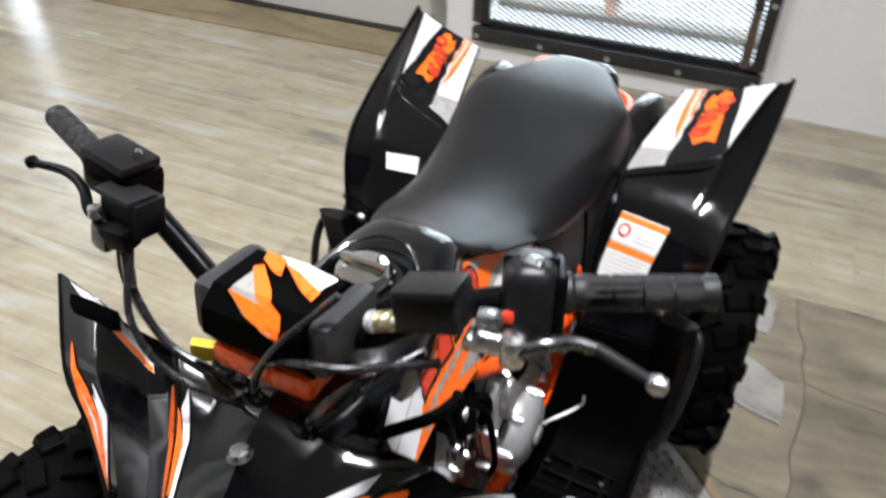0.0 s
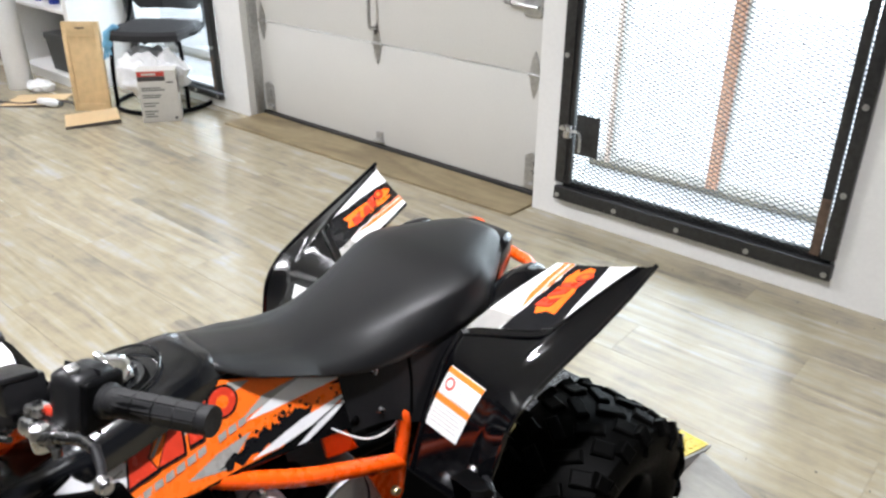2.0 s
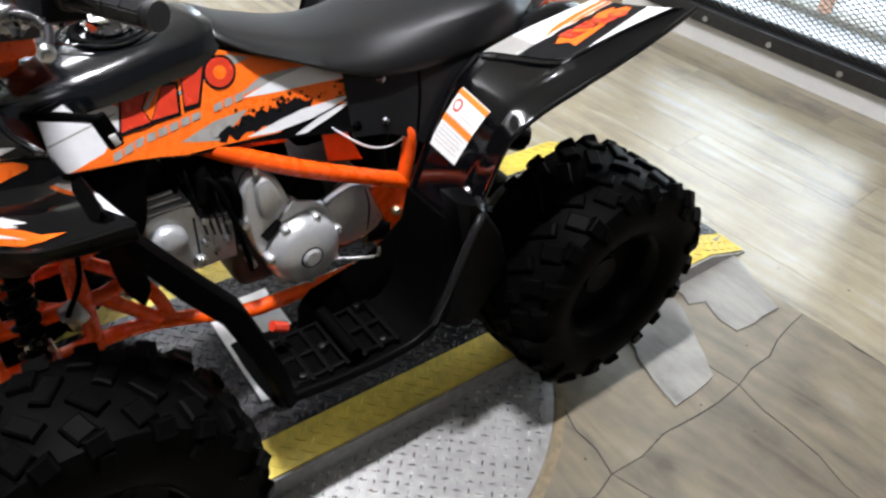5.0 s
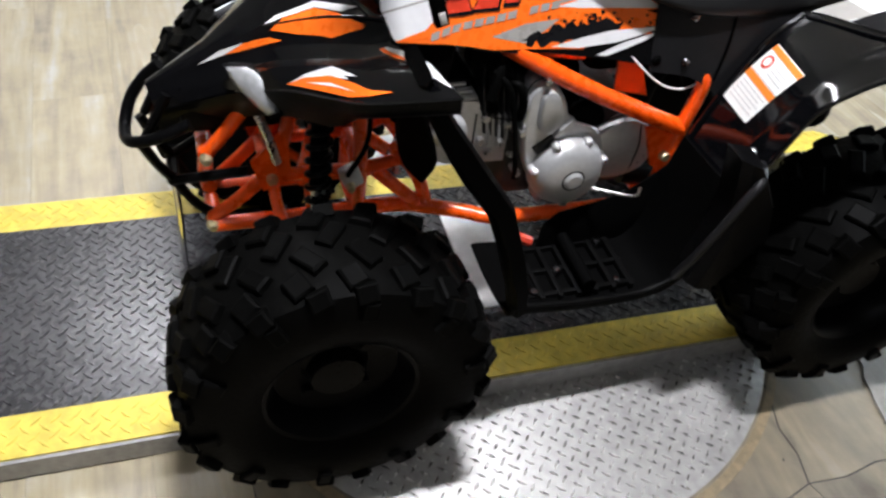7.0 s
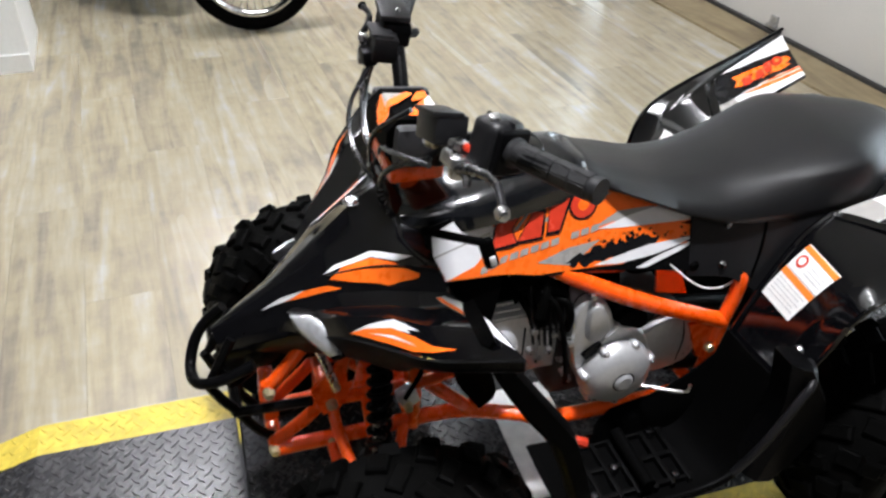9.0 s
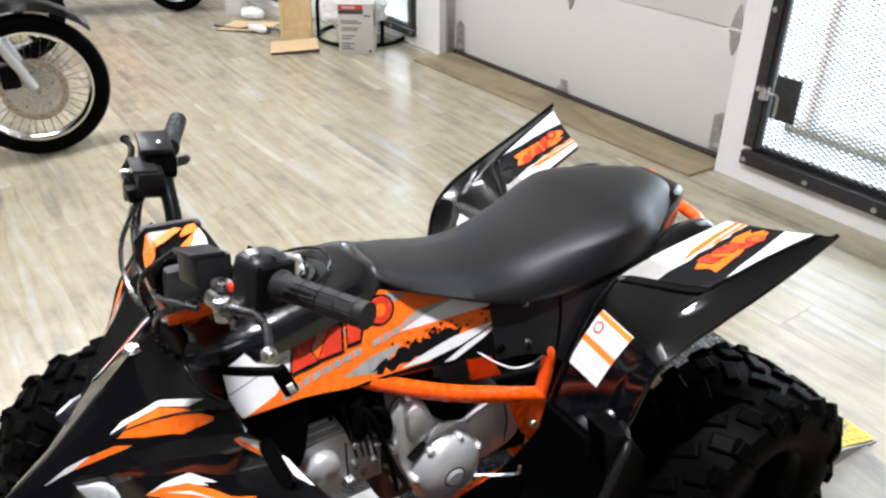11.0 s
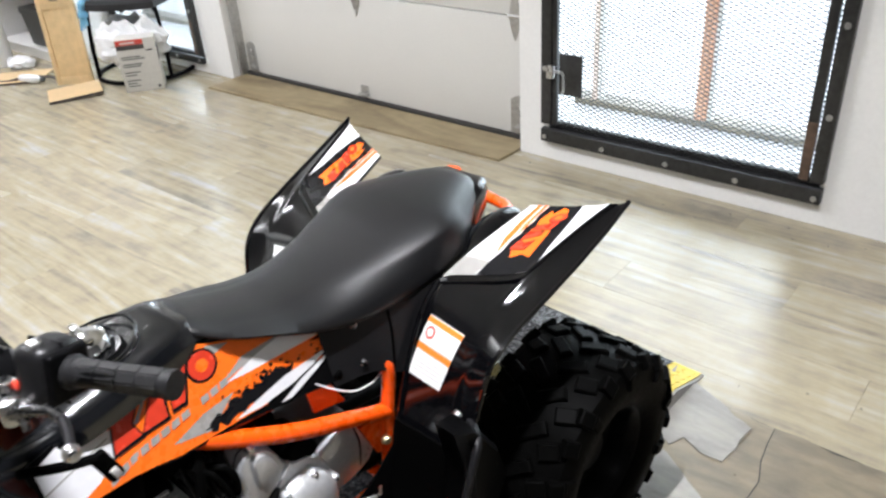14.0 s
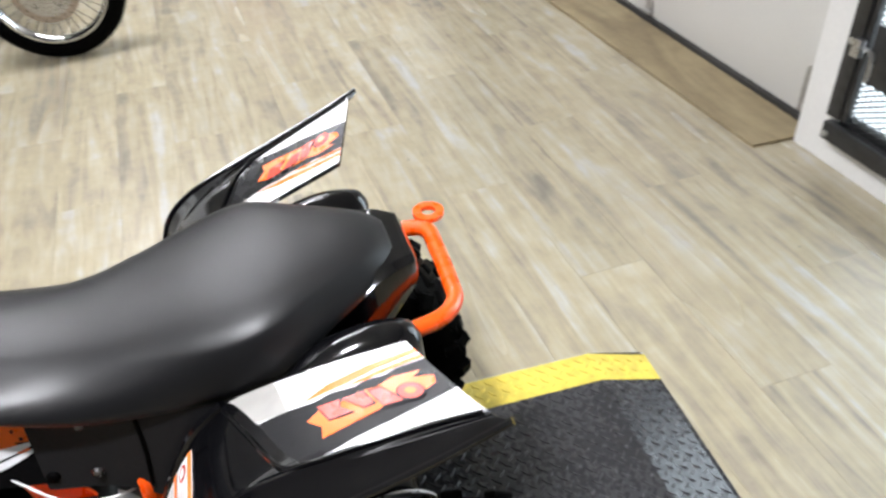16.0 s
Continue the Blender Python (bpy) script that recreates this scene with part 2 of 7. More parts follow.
M["plywood"] = plank_material("plywood", [(0.125, 0.093, 0.050), (0.215, 0.166, 0.093), (0.295, 0.235, 0.135), (0.345, 0.282, 0.17)], along=(1.2, 4.5, 4.5), rough=0.5, bump=0.2, mottle=0.25)

# ---- mesh helpers ----
V = Vector

def part(name, bm, mat, parent=None, label="", smooth=40):
    me = bpy.data.meshes.new(name)
    bmesh.ops.recalc_face_normals(bm, faces=bm.faces)
    bm.to_mesh(me)
    bm.free()
    me.materials.append(M[mat] if isinstance(mat, str) else mat)
    if smooth:
        me.polygons.foreach_set("use_smooth", [True] * len(me.polygons))
        me.set_sharp_from_angle(angle=radians(smooth))
    ob = new(name, me)
    if parent:
        ob.parent = parent
    if label:
        ob["label"] = label
    return ob

def thing(name, label, category, at=None, kind="", group=""):
    ob = new(name)
    if at is not None:
        ob.matrix_world = at
    return tagged(ob, label, category, group, kind)

def spline(pts, n=6):
    """A smooth curve through points."""
    pts = [V(p) for p in pts]
    if len(pts) < 3:
        return [pts[0].lerp(pts[-1], k / n) for k in range(n + 1)]
    out = []
    ext = [pts[0] * 2 - pts[1], *pts, pts[-1] * 2 - pts[-2]]
    for i in range(1, len(ext) - 2):
        a, b, c, d = ext[i - 1:i + 3]
        for k in range(n):
            t = k / n
            out.append(0.5 * ((2 * b) + (c - a) * t + (2 * a - 5 * b + 4 * c - d) * t * t + (3 * b - a - 3 * c + d) * t ** 3))
    return [*out, pts[-1]]

def grid_faces(bm, rows, closed=False):
    vs = [[bm.verts.new(p) for p in r] for r in rows]
    m = len(vs[0])
    for i in range(len(vs) - 1):
        for j in range(m if closed else m - 1):
            bm.faces.new((vs[i][j], vs[i][(j + 1) % m], vs[i + 1][(j + 1) % m], vs[i + 1][j]))
    return vs

def loft(rings, caps=True, bm=None):
    bm = bm or bmesh.new()
    vs = grid_faces(bm, rings, True)
    if caps:
        bm.faces.new(vs[0])
        bm.faces.new(vs[-1])
    bmesh.ops.remove_doubles(bm, verts=bm.verts[:], dist=1e-6)
    return bm

def tube(pts, r, sides=10, n=5, bm=None, curved=True):
    path = spline(pts, n) if curved else [V(p) for p in pts]
    rings, ref = [], None
    for i, p in enumerate(path):
        d = (path[min(i + 1, len(path) - 1)] - path[max(i - 1, 0)]).normalized()
        if ref is None:
            ref = d.orthogonal().normalized()
        ref = (ref - d * ref.dot(d)).normalized()
        side = d.cross(ref)
        rad = r(i / (len(path) - 1)) if callable(r) else r
        rings.append([p + (ref * math.cos(a) + side * math.sin(a)) * rad for a in (2 * math.pi * k / sides for k in range(sides))])
    return loft(rings, True, bm)

def lathe(profile, sides=32, axis="x", at=(0, 0, 0), bm=None, hollow=False):
    """profile: (radius, distance along the axis); hollow: a closed profile, a ring with an open middle."""
    rings = []
    for r, h in profile:
        ring = []
        for k in range(sides):
            a = 2 * math.pi * k / sides
            c, s = r * math.cos(a), r * math.sin(a)
            q = {"x": (h, c, s), "y": (c, h, s), "z": (c, s, h)}[axis]
            ring.append(V(at) + V(q))
        rings.append(ring)
    return loft(rings + rings[:1], False, bm) if hollow else loft(rings, True, bm)

def box(centre, size, bevel=0.004, bm=None, turn=None, segs=2):
    b = bmesh.new()
    bmesh.ops.create_cube(b, size=1.0, matrix=Matrix.Diagonal((*size, 1)))
    if bevel:
        bmesh.ops.bevel(b, geom=b.edges[:], offset=min(bevel, min(size) * 0.45), segments=segs, profile=0.6, affect="EDGES")
    mat = Matrix.Translation(centre) @ (turn.to_4x4() if turn else Matrix.Identity(4))
    bmesh.ops.transform(b, matrix=mat, verts=b.verts[:])
    if bm is None:
        return b
    me = bpy.data.meshes.new("tmp")
    b.to_mesh(me)
    b.free()
    bm.from_mesh(me)
    bpy.data.meshes.remove(me)
    return bm

def slab(outline, z0, z1, bm=None):
    """An upright prism over a plan outline."""
    bm = bm or bmesh.new()
    lo, hi = [bm.verts.new((x, y, z0)) for x, y in outline], [bm.verts.new((x, y, z1)) for x, y in outline]
    bm.faces.new(lo[::-1])
    bm.faces.new(hi)
    for i in range(len(lo)):
        j = (i + 1) % len(lo)
        bm.faces.new((lo[i], lo[j], hi[j], hi[i]))
    return bm

def plate(outline, thick, place, bm=None):
    """A flat plate: outline in its own plane, carried to the world by the function place(a, b, depth)."""
    bm = bm or bmesh.new()
    lo, hi = [bm.verts.new(place(a, b, 0)) for a, b in outline], [bm.verts.new(place(a, b, thick)) for a, b in outline]
    bm.faces.new(lo[::-1])
    bm.faces.new(hi)
    for i in range(len(lo)):
        j = (i + 1) % len(lo)
        bm.faces.new((lo[i], lo[j], hi[j], hi[i]))
    return bm

def sheet(rows, thick, dense=4):
    """A moulded sheet through a net of points, with thickness."""
    rows = [spline(r, dense) for r in rows]
    cols = [spline(c, dense) for c in zip(*rows)]
    g = [list(r) for r in zip(*cols)]
    h, w = len(g), len(g[0])
    back = []
    for i in range(h):
        line = []
        for j in range(w):
            a = g[min(i + 1, h - 1)][j] - g[max(i - 1, 0)][j]
            b = g[i][min(j + 1, w - 1)] - g[i][max(j - 1, 0)]
            nrm = a.cross(b)
            line.append(g[i][j] - (nrm.normalized() if nrm.length > 1e-9 else V((0, 0, 1))) * thick)
        back.append(line)
    bm = bmesh.new()
    f, k = grid_faces(bm, g), grid_faces(bm, back)
    rim = [(0, j) for j in range(w)] + [(i, w - 1) for i in range(1, h)] + [(h - 1, j) for j in range(w - 2, -1, -1)] + [(i, 0) for i in range(h - 2, 0, -1)]
    for a, b in zip(rim, rim[1:] + rim[:1]):
        bm.faces.new((f[a[0]][a[1]], f[b[0]][b[1]], k[b[0]][b[1]], k[a[0]][a[1]]))
    return bm, g

def on_net(g):
    """A function that gives the point of a net at (a, b), both 0 to 1, lifted by a height along its normal."""
    h, w = len(g), len(g[0])
    def f(a, b, lift):
        x, y = min(max(a, 0), 1) * (h - 1), min(max(b, 0), 1) * (w - 1)
        i, j = min(int(x), h - 2), min(int(y), w - 2)
        s, t = x - i, y - j
        p = g[i][j].lerp(g[i][j + 1], t).lerp(g[i + 1][j].lerp(g[i + 1][j + 1], t), s)
        nrm = (g[i + 1][j] - g[i][j]).cross(g[i][j + 1] - g[i][j])
        return p + nrm.normalized() * lift
    return f

def film(outline, place, lift, step=0.08, bm=None):
    """A thin sticker: a plan outline cut fine and laid on a surface."""
    b = bmesh.new()
    bmesh.ops.triangulate(b, faces=[b.faces.new([b.verts.new((x, y, 0)) for x, y in outline])])
    for ax in (0, 1):
        lo, hi = min(p[ax] for p in outline), max(p[ax] for p in outline)
        k = (math.floor(lo / step + 1e-6) + 1) * step
        while k < hi - 1e-6:
            co = [0, 0, 0]
            no = [0, 0, 0]
            co[ax], no[ax] = k, 1
            bmesh.ops.bisect_plane(b, geom=b.verts[:] + b.edges[:] + b.faces[:], plane_co=co, plane_no=no)
            k += step
    bmesh.ops.triangulate(b, faces=b.faces[:])
    for v in b.verts:
        v.co = place(v.co.x, v.co.y, lift)
    if bm is None:
        return b
    me = bpy.data.meshes.new("tmp")
    b.to_mesh(me)
    b.free()
    bm.from_mesh(me)
    bpy.data.meshes.remove(me)
    return bm

# ---- the room ----
EAST, SOUTH, WEST, NORTH, HIGH = 2.4, -2.6, -8.0, 3.09, 3.0

def block(x0, x1, y0, y1, z0, z1, bm=None):
    return slab([(x0, y0), (x1, y0), (x1, y1), (x0, y1)], z0, z1, bm)

floor = tagged(part("floor", block(WEST, EAST, SOUTH, 3.29, -0.12, -0.004), "stone_vinyl", smooth=0), "straw and grey wood-look vinyl plank floor", "floor", kind="structure")
tagged(part("ceiling", block(WEST, EAST, SOUTH, 3.29, HIGH, HIGH + 0.1), "ceiling_paint", smooth=0), "plain pale ceiling", "ceiling", kind="structure")
# unseen east and south walls, darkened to hold back bounced light
tagged(part("wall_east", block(EAST, EAST + 0.15, SOUTH, 3.29, 0, HIGH), "low_bounce_paint", smooth=0), "plain painted wall", "wall", kind="structure")
tagged(part("wall_south", block(WEST, EAST, SOUTH - 0.15, SOUTH, 0, HIGH), "low_bounce_paint", smooth=0), "plain painted wall", "wall", kind="structure")
tagged(part("wall_west", block(WEST - 0.15, WEST, SOUTH, 3.29, 0, HIGH), "wall_paint", smooth=0), "plain painted wall", "wall", kind="structure")
bm = bmesh.new()
for x0, x1 in ((WEST, -4.58), (-3.64, -3.40), (-1.44, -1.30), (-0.255, EAST)):
    block(x0, x1, NORTH, 3.29, 0, 2.25, bm)
block(WEST, EAST, NORTH, 3.29, 2.25, HIGH, bm)
for x0, x1, sill in ((-4.58, -3.64, 0.06), (-1.30, -0.255, 0.10)):
    block(x0, x1, NORTH, 3.29, 0, sill, bm)
    block(x0, x1, NORTH, 3.29, 2.1, 2.25, bm)
tagged(part("wall_north", bm, "wall_paint", smooth=0), "white painted wall with a roller door opening and two barred windows", "wall", kind="structure")
bm = block(-3.4, -2.96, -0.15, 0.01, 0, HIGH)
block(-3.4, -2.62, -2.6, -0.15, 0, HIGH, bm)
tagged(part("wall_return", bm, "wall_paint", smooth=0), "white painted end of a partition wall", "wall", kind="structure")
bm = block(-2.96, -2.948, -0.138, 0.01, 0, 0.07)
block(-2.948, -2.62, -0.15, -0.138, 0, 0.07, bm)
tagged(part("baseboard", bm, "wall_paint", smooth=0), "white painted baseboard", "baseboard", kind="structure")

# overhead door: sections, seal, fittings
overhead = thing("overhead_door", "cream painted sectional overhead door, closed, with galvanised hinges", "garage door")
for k, (z0, z1) in enumerate(((0.024, 0.528), (0.534, 1.06), (1.066, 1.6), (1.606, 2.25))):
    b = box((-2.42, 3.215, (z0 + z1) / 2), (1.95, 0.045, z1 - z0), 0.005)
    part("door_section", b, "door_paint", overhead)
part("bottom_seal", box((-2.42, 3.2, 0.0125), (1.95, 0.05, 0.023), 0.006), "seal", overhead, "dark rubber bottom seal")

def hinge_leaf(x, z, tall=0.1, wide=0.055):
    n = 12
    outline = [(wide * math.cos(a) * (0.35 + 0.65 * abs(math.cos(a)) ** 3) * 0.5, tall * math.sin(a)) for a in (2 * math.pi * k / n for k in range(n))]
    b = plate(outline, 0.004, lambda p, q, d: V((x + p, 3.191 - d, z + q)))
    return tube([(x - wide * 0.55, 3.185, z), (x + wide * 0.55, 3.185, z)], 0.007, 8, 2, b, False)

for x in (-2.45, -1.53, -3.34):
    part("hinge", hinge_leaf(x, 0.531), "galvanised", overhead, "galvanised butterfly hinge")
b = box((-2.45, 3.188, 0.065), (0.045, 0.012, 0.05), 0.003)
box((-2.45, 3.18, 0.045), (0.06, 0.025, 0.012), 0.003, b)
part("bottom_bracket", b, "galvanised", overhead)
for x in (-1.52, -3.33):
    b = plate([(-0.035, 0), (0.035, 0), (0.035, 0.15), (0.0, 0.17), (-0.035, 0.15)], 0.004, lambda p, q, d, x=x: V((x + p, 3.19 - d, 0.03 + q)))
    for dz in (0.04, 0.09, 0.13):
        lathe([(0.002, 0), (0.012, 0), (0.012, 0.008), (0.002, 0.01)], 10, "y", (x + 0.008, 3.172, dz + 0.02), b)
    tube([(x, 3.17, 0.06), (x + 0.05, 3.165, 0.06)], 0.008, 8, 1, b, False)
    part("corner_bracket", b, "galvanised", overhead, "galvanised corner bracket with a roller")
b = tube([(-2.455, 3.188, 0.60), (-2.455, 3.15, 0.615), (-2.455, 3.145, 0.68), (-2.455, 3.15, 0.745), (-2.455, 3.188, 0.76)], 0.009, 8, 4)
box((-2.455, 3.19, 0.595), (0.03, 0.006, 0.04), 0.002, b)
box((-2.455, 3.19, 0.765), (0.03, 0.006, 0.04), 0.002, b)
part("pull_handle", b, "galvanised", overhead, "steel pull handle")
b = box((-1.55, 3.185, 0.80), (0.085, 0.012, 0.07), 0.003)
tube([(-1.66, 3.17, 0.81), (-1.52, 3.17, 0.80)], 0.008, 8, 2, b, False)
box((-1.665, 3.165, 0.812), (0.03, 0.012, 0.02), 0.003, b)
part("slide_lock", b, "galvanised", overhead, "steel slide lock")
for x in (-3.395, -1.46):
    b = box((x, 3.17, 1.1), (0.018, 0.07, 2.2), 0.002)
    part("door_track", b, "galvanised", overhead, "galvanised vertical door track")

# plywood strip that lies before the overhead door
b = bmesh.new()
slab([(-3.39, 2.905), (-1.455, 2.95), (-1.445, 3.17), (-3.39, 3.17)], 0.0, 0.010, b)
tagged(part("plywood_strip", b, "plywood", smooth=0), "worn brown plywood strip lying before the overhead door", "plywood")

# barred windows: iron angle frame, expanded metal, latch
def clip_line(x0, z0, x1, z1, a, slope):
    """The stretch of the line z = a + slope * x inside a rectangle."""
    pts = []
    for x in (x0, x1):
        z = a + slope * x
        if z0 <= z <= z1:
            pts.append((x, z))
    for z in (z0, z1):
        x = (z - a) / slope
        if x0 < x < x1:
            pts.append((x, z))
    return sorted(pts)[:1] + sorted(pts)[-1:] if len(pts) >= 2 else []

def mesh_window(name, x0, x1, z0, z1, latch, fw=0.074):
    w = thing(name, "window barred by a black iron frame with expanded metal mesh", "barred window", kind="structure")
    y = 3.075
    def bar(nm, ax0, ax1, az0, az1, mat="frame_iron"):
        b = box(((ax0 + ax1) / 2, y, (az0 + az1) / 2), (ax1 - ax0, 0.03, az1 - az0), 0.003)
        part(nm, b, mat, w)
    bar("frame_rail", x0, x1, z0, z0 + fw * 0.72)
    part("inner_rail", box(((x0 + x1) / 2, y + 0.030, z0 + fw * 0.84), (x1 - x0 - 0.02, 0.012, fw * 0.50), 0.002), "frame_iron", w, "black iron flat behind the mesh")
    bar("frame_rail", x0, x1, z1 - fw, z1)
    bar("frame_stile", x0, x0 + fw * 0.62, z0 + fw, z1 - fw)
    bar("frame_stile", x1 - fw * 0.58, x1, z0 + fw, z1 - fw)
    xs, zs = x1 - fw * 0.58 - 0.024, z0 + fw + 0.20
    part("inner_stile", box((xs, y + 0.003, (zs + z1 - fw) / 2), (0.032, 0.02, z1 - fw - zs), 0.003), "frame_iron", w)
    part("inner_stile", box((xs, y + 0.003, (z0 + fw + zs) / 2), (0.032, 0.02, zs - z0 - fw), 0.003), "rusty_iron", w, "rust-brown foot of the inner iron bar")
    part("inner_stile", box((x0 + fw * 0.62 + 0.010, y + 0.003, (z0 + z1) / 2), (0.020, 0.02, z1 - z0 - 2 * fw), 0.002), "frame_iron", w)
    def bolt(bx, bz):
        b = lathe([(0.001, 0), (0.010, 0.0), (0.010, 0.004), (0.005, 0.008), (0.001, 0.008)], 10, "y", (bx, y - 0.0225, bz))
        part("bolt", b, "galvanised", w)
    n = 4
    for k in range(n + 1):
        bolt(x0 + 0.02 + (x1 - x0 - 0.04) * k / n, z0 + 0.022)
    for k in range(1, 7):
        bolt(x0 + 0.02, z0 + 0.02 + 0.283 * k)
        bolt(x1 - 0.02, z0 + 0.02 + 0.283 * k)
    ax0, ax1, az0, az1 = x0 + 0.03, x1 - 0.03, z0 + 0.035, z1 - 0.035
    b = bmesh.new()
    my, t = y + 0.017, 0.0017
    pitch, slope = 0.0165, 0.52
    for sgn in (1, -1):
        a = az0 - slope * max(sgn * ax0, sgn * ax1)
        top = az1 - slope * min(sgn * ax0, sgn * ax1)
        while a < top:
            ends = clip_line(ax0, az0, ax1, az1, a, sgn * slope)
            if len(ends) == 2 and ends[1][0] - ends[0][0] > 0.005:
                (px, pz), (qx, qz) = ends
                vs = []
                for ex, ez in ((px, pz), (qx, qz)):
                    for dy, dz in ((-t, -t), (t, -t), (t, t), (-t, t)):
                        vs.append(b.verts.new((ex, my + dy + sgn * 0.001, ez + dz)))
                for k in range(4):
                    b.faces.new((vs[k], vs[(k + 1) % 4], vs[4 + (k + 1) % 4], vs[4 + k]))
            a += pitch
    part("expanded_metal", b, "frame_iron", w, "diamond expanded metal mesh", smooth=0)
    if latch:
        lx, lz = x0 + 0.095, z0 + 0.275
        part("latch_plate", box((lx + 0.03, y - 0.001, lz + 0.01), (0.10, 0.006, 0.16), 0.002), "frame_iron", w, "black perforated latch plate")
        b = box((lx - 0.045, y - 0.025, lz + 0.02), (0.03, 0.018, 0.05), 0.003)
        tube([(lx - 0.05, y - 0.03, lz + 0.025), (lx + 0.01, y - 0.032, lz + 0.025), (lx + 0.018, y - 0.034, lz - 0.03), (lx + 0.016, y - 0.034, lz - 0.05)], 0.0055, 8, 4, b)
        part("latch_bolt", b, "steel", w, "steel sliding latch")
    return w

mesh_window("window_1", -1.32, -0.24, 0.085, 2.1, True)
mesh_window("window_2", -4.58, -3.64, 0.055, 2.1, False, 0.05)

# outside: snow, the cedar posts of the porch, and daylight
tagged(part("ground", block(-30, 30, 3.29, 40, -0.2, -0.01), "snow", smooth=0), "snow-white ground outside the windows", "ground", kind="structure")
for x, w in ((-0.935, 0.05), (-1.46, 0.022), (-3.98, 0.05)):
    post = thing("porch_post", "thin pale cedar porch post standing on the snowy sill" if x == -1.46 else "red-brown cedar porch post standing on the snowy sill", "post", group="porch posts")
    part("post_shaft", box((x, 3.76, 1.2), (w, 0.05, 2.4), 0.004), "pale_cedar" if x == -1.46 else "cedar", post)
    part("post_trim", box((x + w / 2 + 0.011, 3.77, 1.2), (0.02, 0.04, 2.4), 0.003), "wall_paint", post, "white trim strip")
tagged(part("porch_sill", box((-2.5, 3.79, 0.005), (7.0, 0.12, 0.03), 0.004), "stone_vinyl"), "grey weathered board along the porch", "sill board")
tagged(part("backdrop", block(-14, 12, 9.0, 9.05, -0.5, 7.0), "daylight", smooth=0), "bright white overcast daylight", "backdrop", kind="structure")

# ---- lift table and turntable in the floor ----
PLAT = pose(-0.592 - 0.07 * 1.2, 0, 0, 0, 0, -4.0)
turntable = thing("turntable", "round bright diamond tread plate turntable set in the floor", "turntable", pose(-0.56, 1.04, 0))
part("disc", lathe([(0.001, 0.004), (0.536, 0.004), (0.54, 0.001), (0.54, -0.003), (0.001, -0.003)], 96, "z"), "tread_plate", turntable)

def lozenges(inside, mat, parent, z_of, name, pitch=0.0205, size=(0.0190, 0.0046, 0.0024), spin=0.0):
    """Raised tread bars in the usual crossed pattern."""
    b = bmesh.new()
    n = int(1.3 / pitch)
    sx, sy, sz = size
    for i in range(-n, n + 1):
        for j in range(-n, n + 1):
            cx, cy = (i - j) * pitch * 0.7071, (i + j) * pitch * 0.7071
            if not inside(cx, cy):
                continue
            a = radians(45 if (i + j) % 2 else 135) + spin
            c, s = math.cos(a), math.sin(a)
            z = z_of(cx, cy)
            lo, hi = [], []
            for px, py in ((-sx / 2, 0), (0, -sy / 2), (sx / 2, 0), (0, sy / 2)):
                lo.append(b.verts.new((cx + px * c - py * s, cy + px * s + py * c, z)))
            for px, py in ((-sx / 3, 0), (0, -sy / 4), (sx / 3, 0), (0, sy / 4)):
                hi.append(b.verts.new((cx + px * c - py * s, cy + px * s + py * c, z + sz)))
            b.faces.new(hi)
            for k in range(4):
                b.faces.new((lo[k], lo[(k + 1) % 4], hi[(k + 1) % 4], hi[k]))
    ob = part(name, b, mat, parent, smooth=0)
    ob["kind"] = "stuff"
    return ob

lozenges(lambda x, y: 0.045 < x * x + y * y < 0.527 ** 2 and x > -0.2, "tread_bar", turntable, lambda x, y: 0.0039, "tread_pattern", size=(0.0225, 0.0054, 0.0028))

lift = thing("lift_table", "low lift table with black tread mat and yellow edges", "lift table", PLAT)
HW, EDGE, TOP, Y0, Y1, RAMP = 0.292, 0.078, 0.05, -0.06, 2.17, 0.14
def lift_z(x, y):
    return TOP * min(1.0, max(0.02, (y - Y0) / RAMP), max(0.02, (Y1 - y) / RAMP))
def strip(x0, x1, mat, name, label, dz=0.0):
    b = bmesh.new()
    rows = []
    for y in (Y0, Y0 + RAMP, Y1 - RAMP, Y1):
        z = lift_z(0, y) + dz
        rows.append([V((x0, y, 0.004)), V((x0, y, z)), V((x1, y, z)), V((x1, y, 0.004))])
    return part(name, loft(rows, True, b), mat, lift, label, smooth=0)
strip(-HW + EDGE, HW - EDGE, "black_mat", "tread_mat", "black diamond tread mat")
strip(-HW, -HW + EDGE, "yellow_mat", "yellow_edge", "worn yellow painted edge")
strip(HW - EDGE, HW, "yellow_mat", "yellow_edge", "worn yellow painted edge")
strip(-HW - 0.006, -HW, "tread_plate", "side_skirt", "bright tread plate skirt", -0.004)
strip(HW, HW + 0.006, "tread_plate", "side_skirt", "bright tread plate skirt", -0.004)
part("centre_plate", box((0.0, 1.035, 0.052), (0.28, 0.135, 0.006), 0.002), "bright_plate", lift, "bright aluminium inset plate")
mid = 1.06
for x0, x1, mat in ((-HW + EDGE, HW - EDGE, "black_mat"), (-HW, -HW + EDGE, "yellow_mat"), (HW - EDGE, HW, "yellow_mat")):
    ob = lozenges(lambda x, y: x0 + 0.008 < x < x1 - 0.008 and Y0 - mid + 0.015 < y < Y1 - mid - 0.015, "black_bar" if mat == "black_mat" else mat, lift, lambda x, y: lift_z(x, y + mid) - 0.0002, "tread_pattern", size=(0.0255, 0.0058, 0.003 if mat == "black_mat" else 0.0017))
    ob.location = (0, mid, 0)

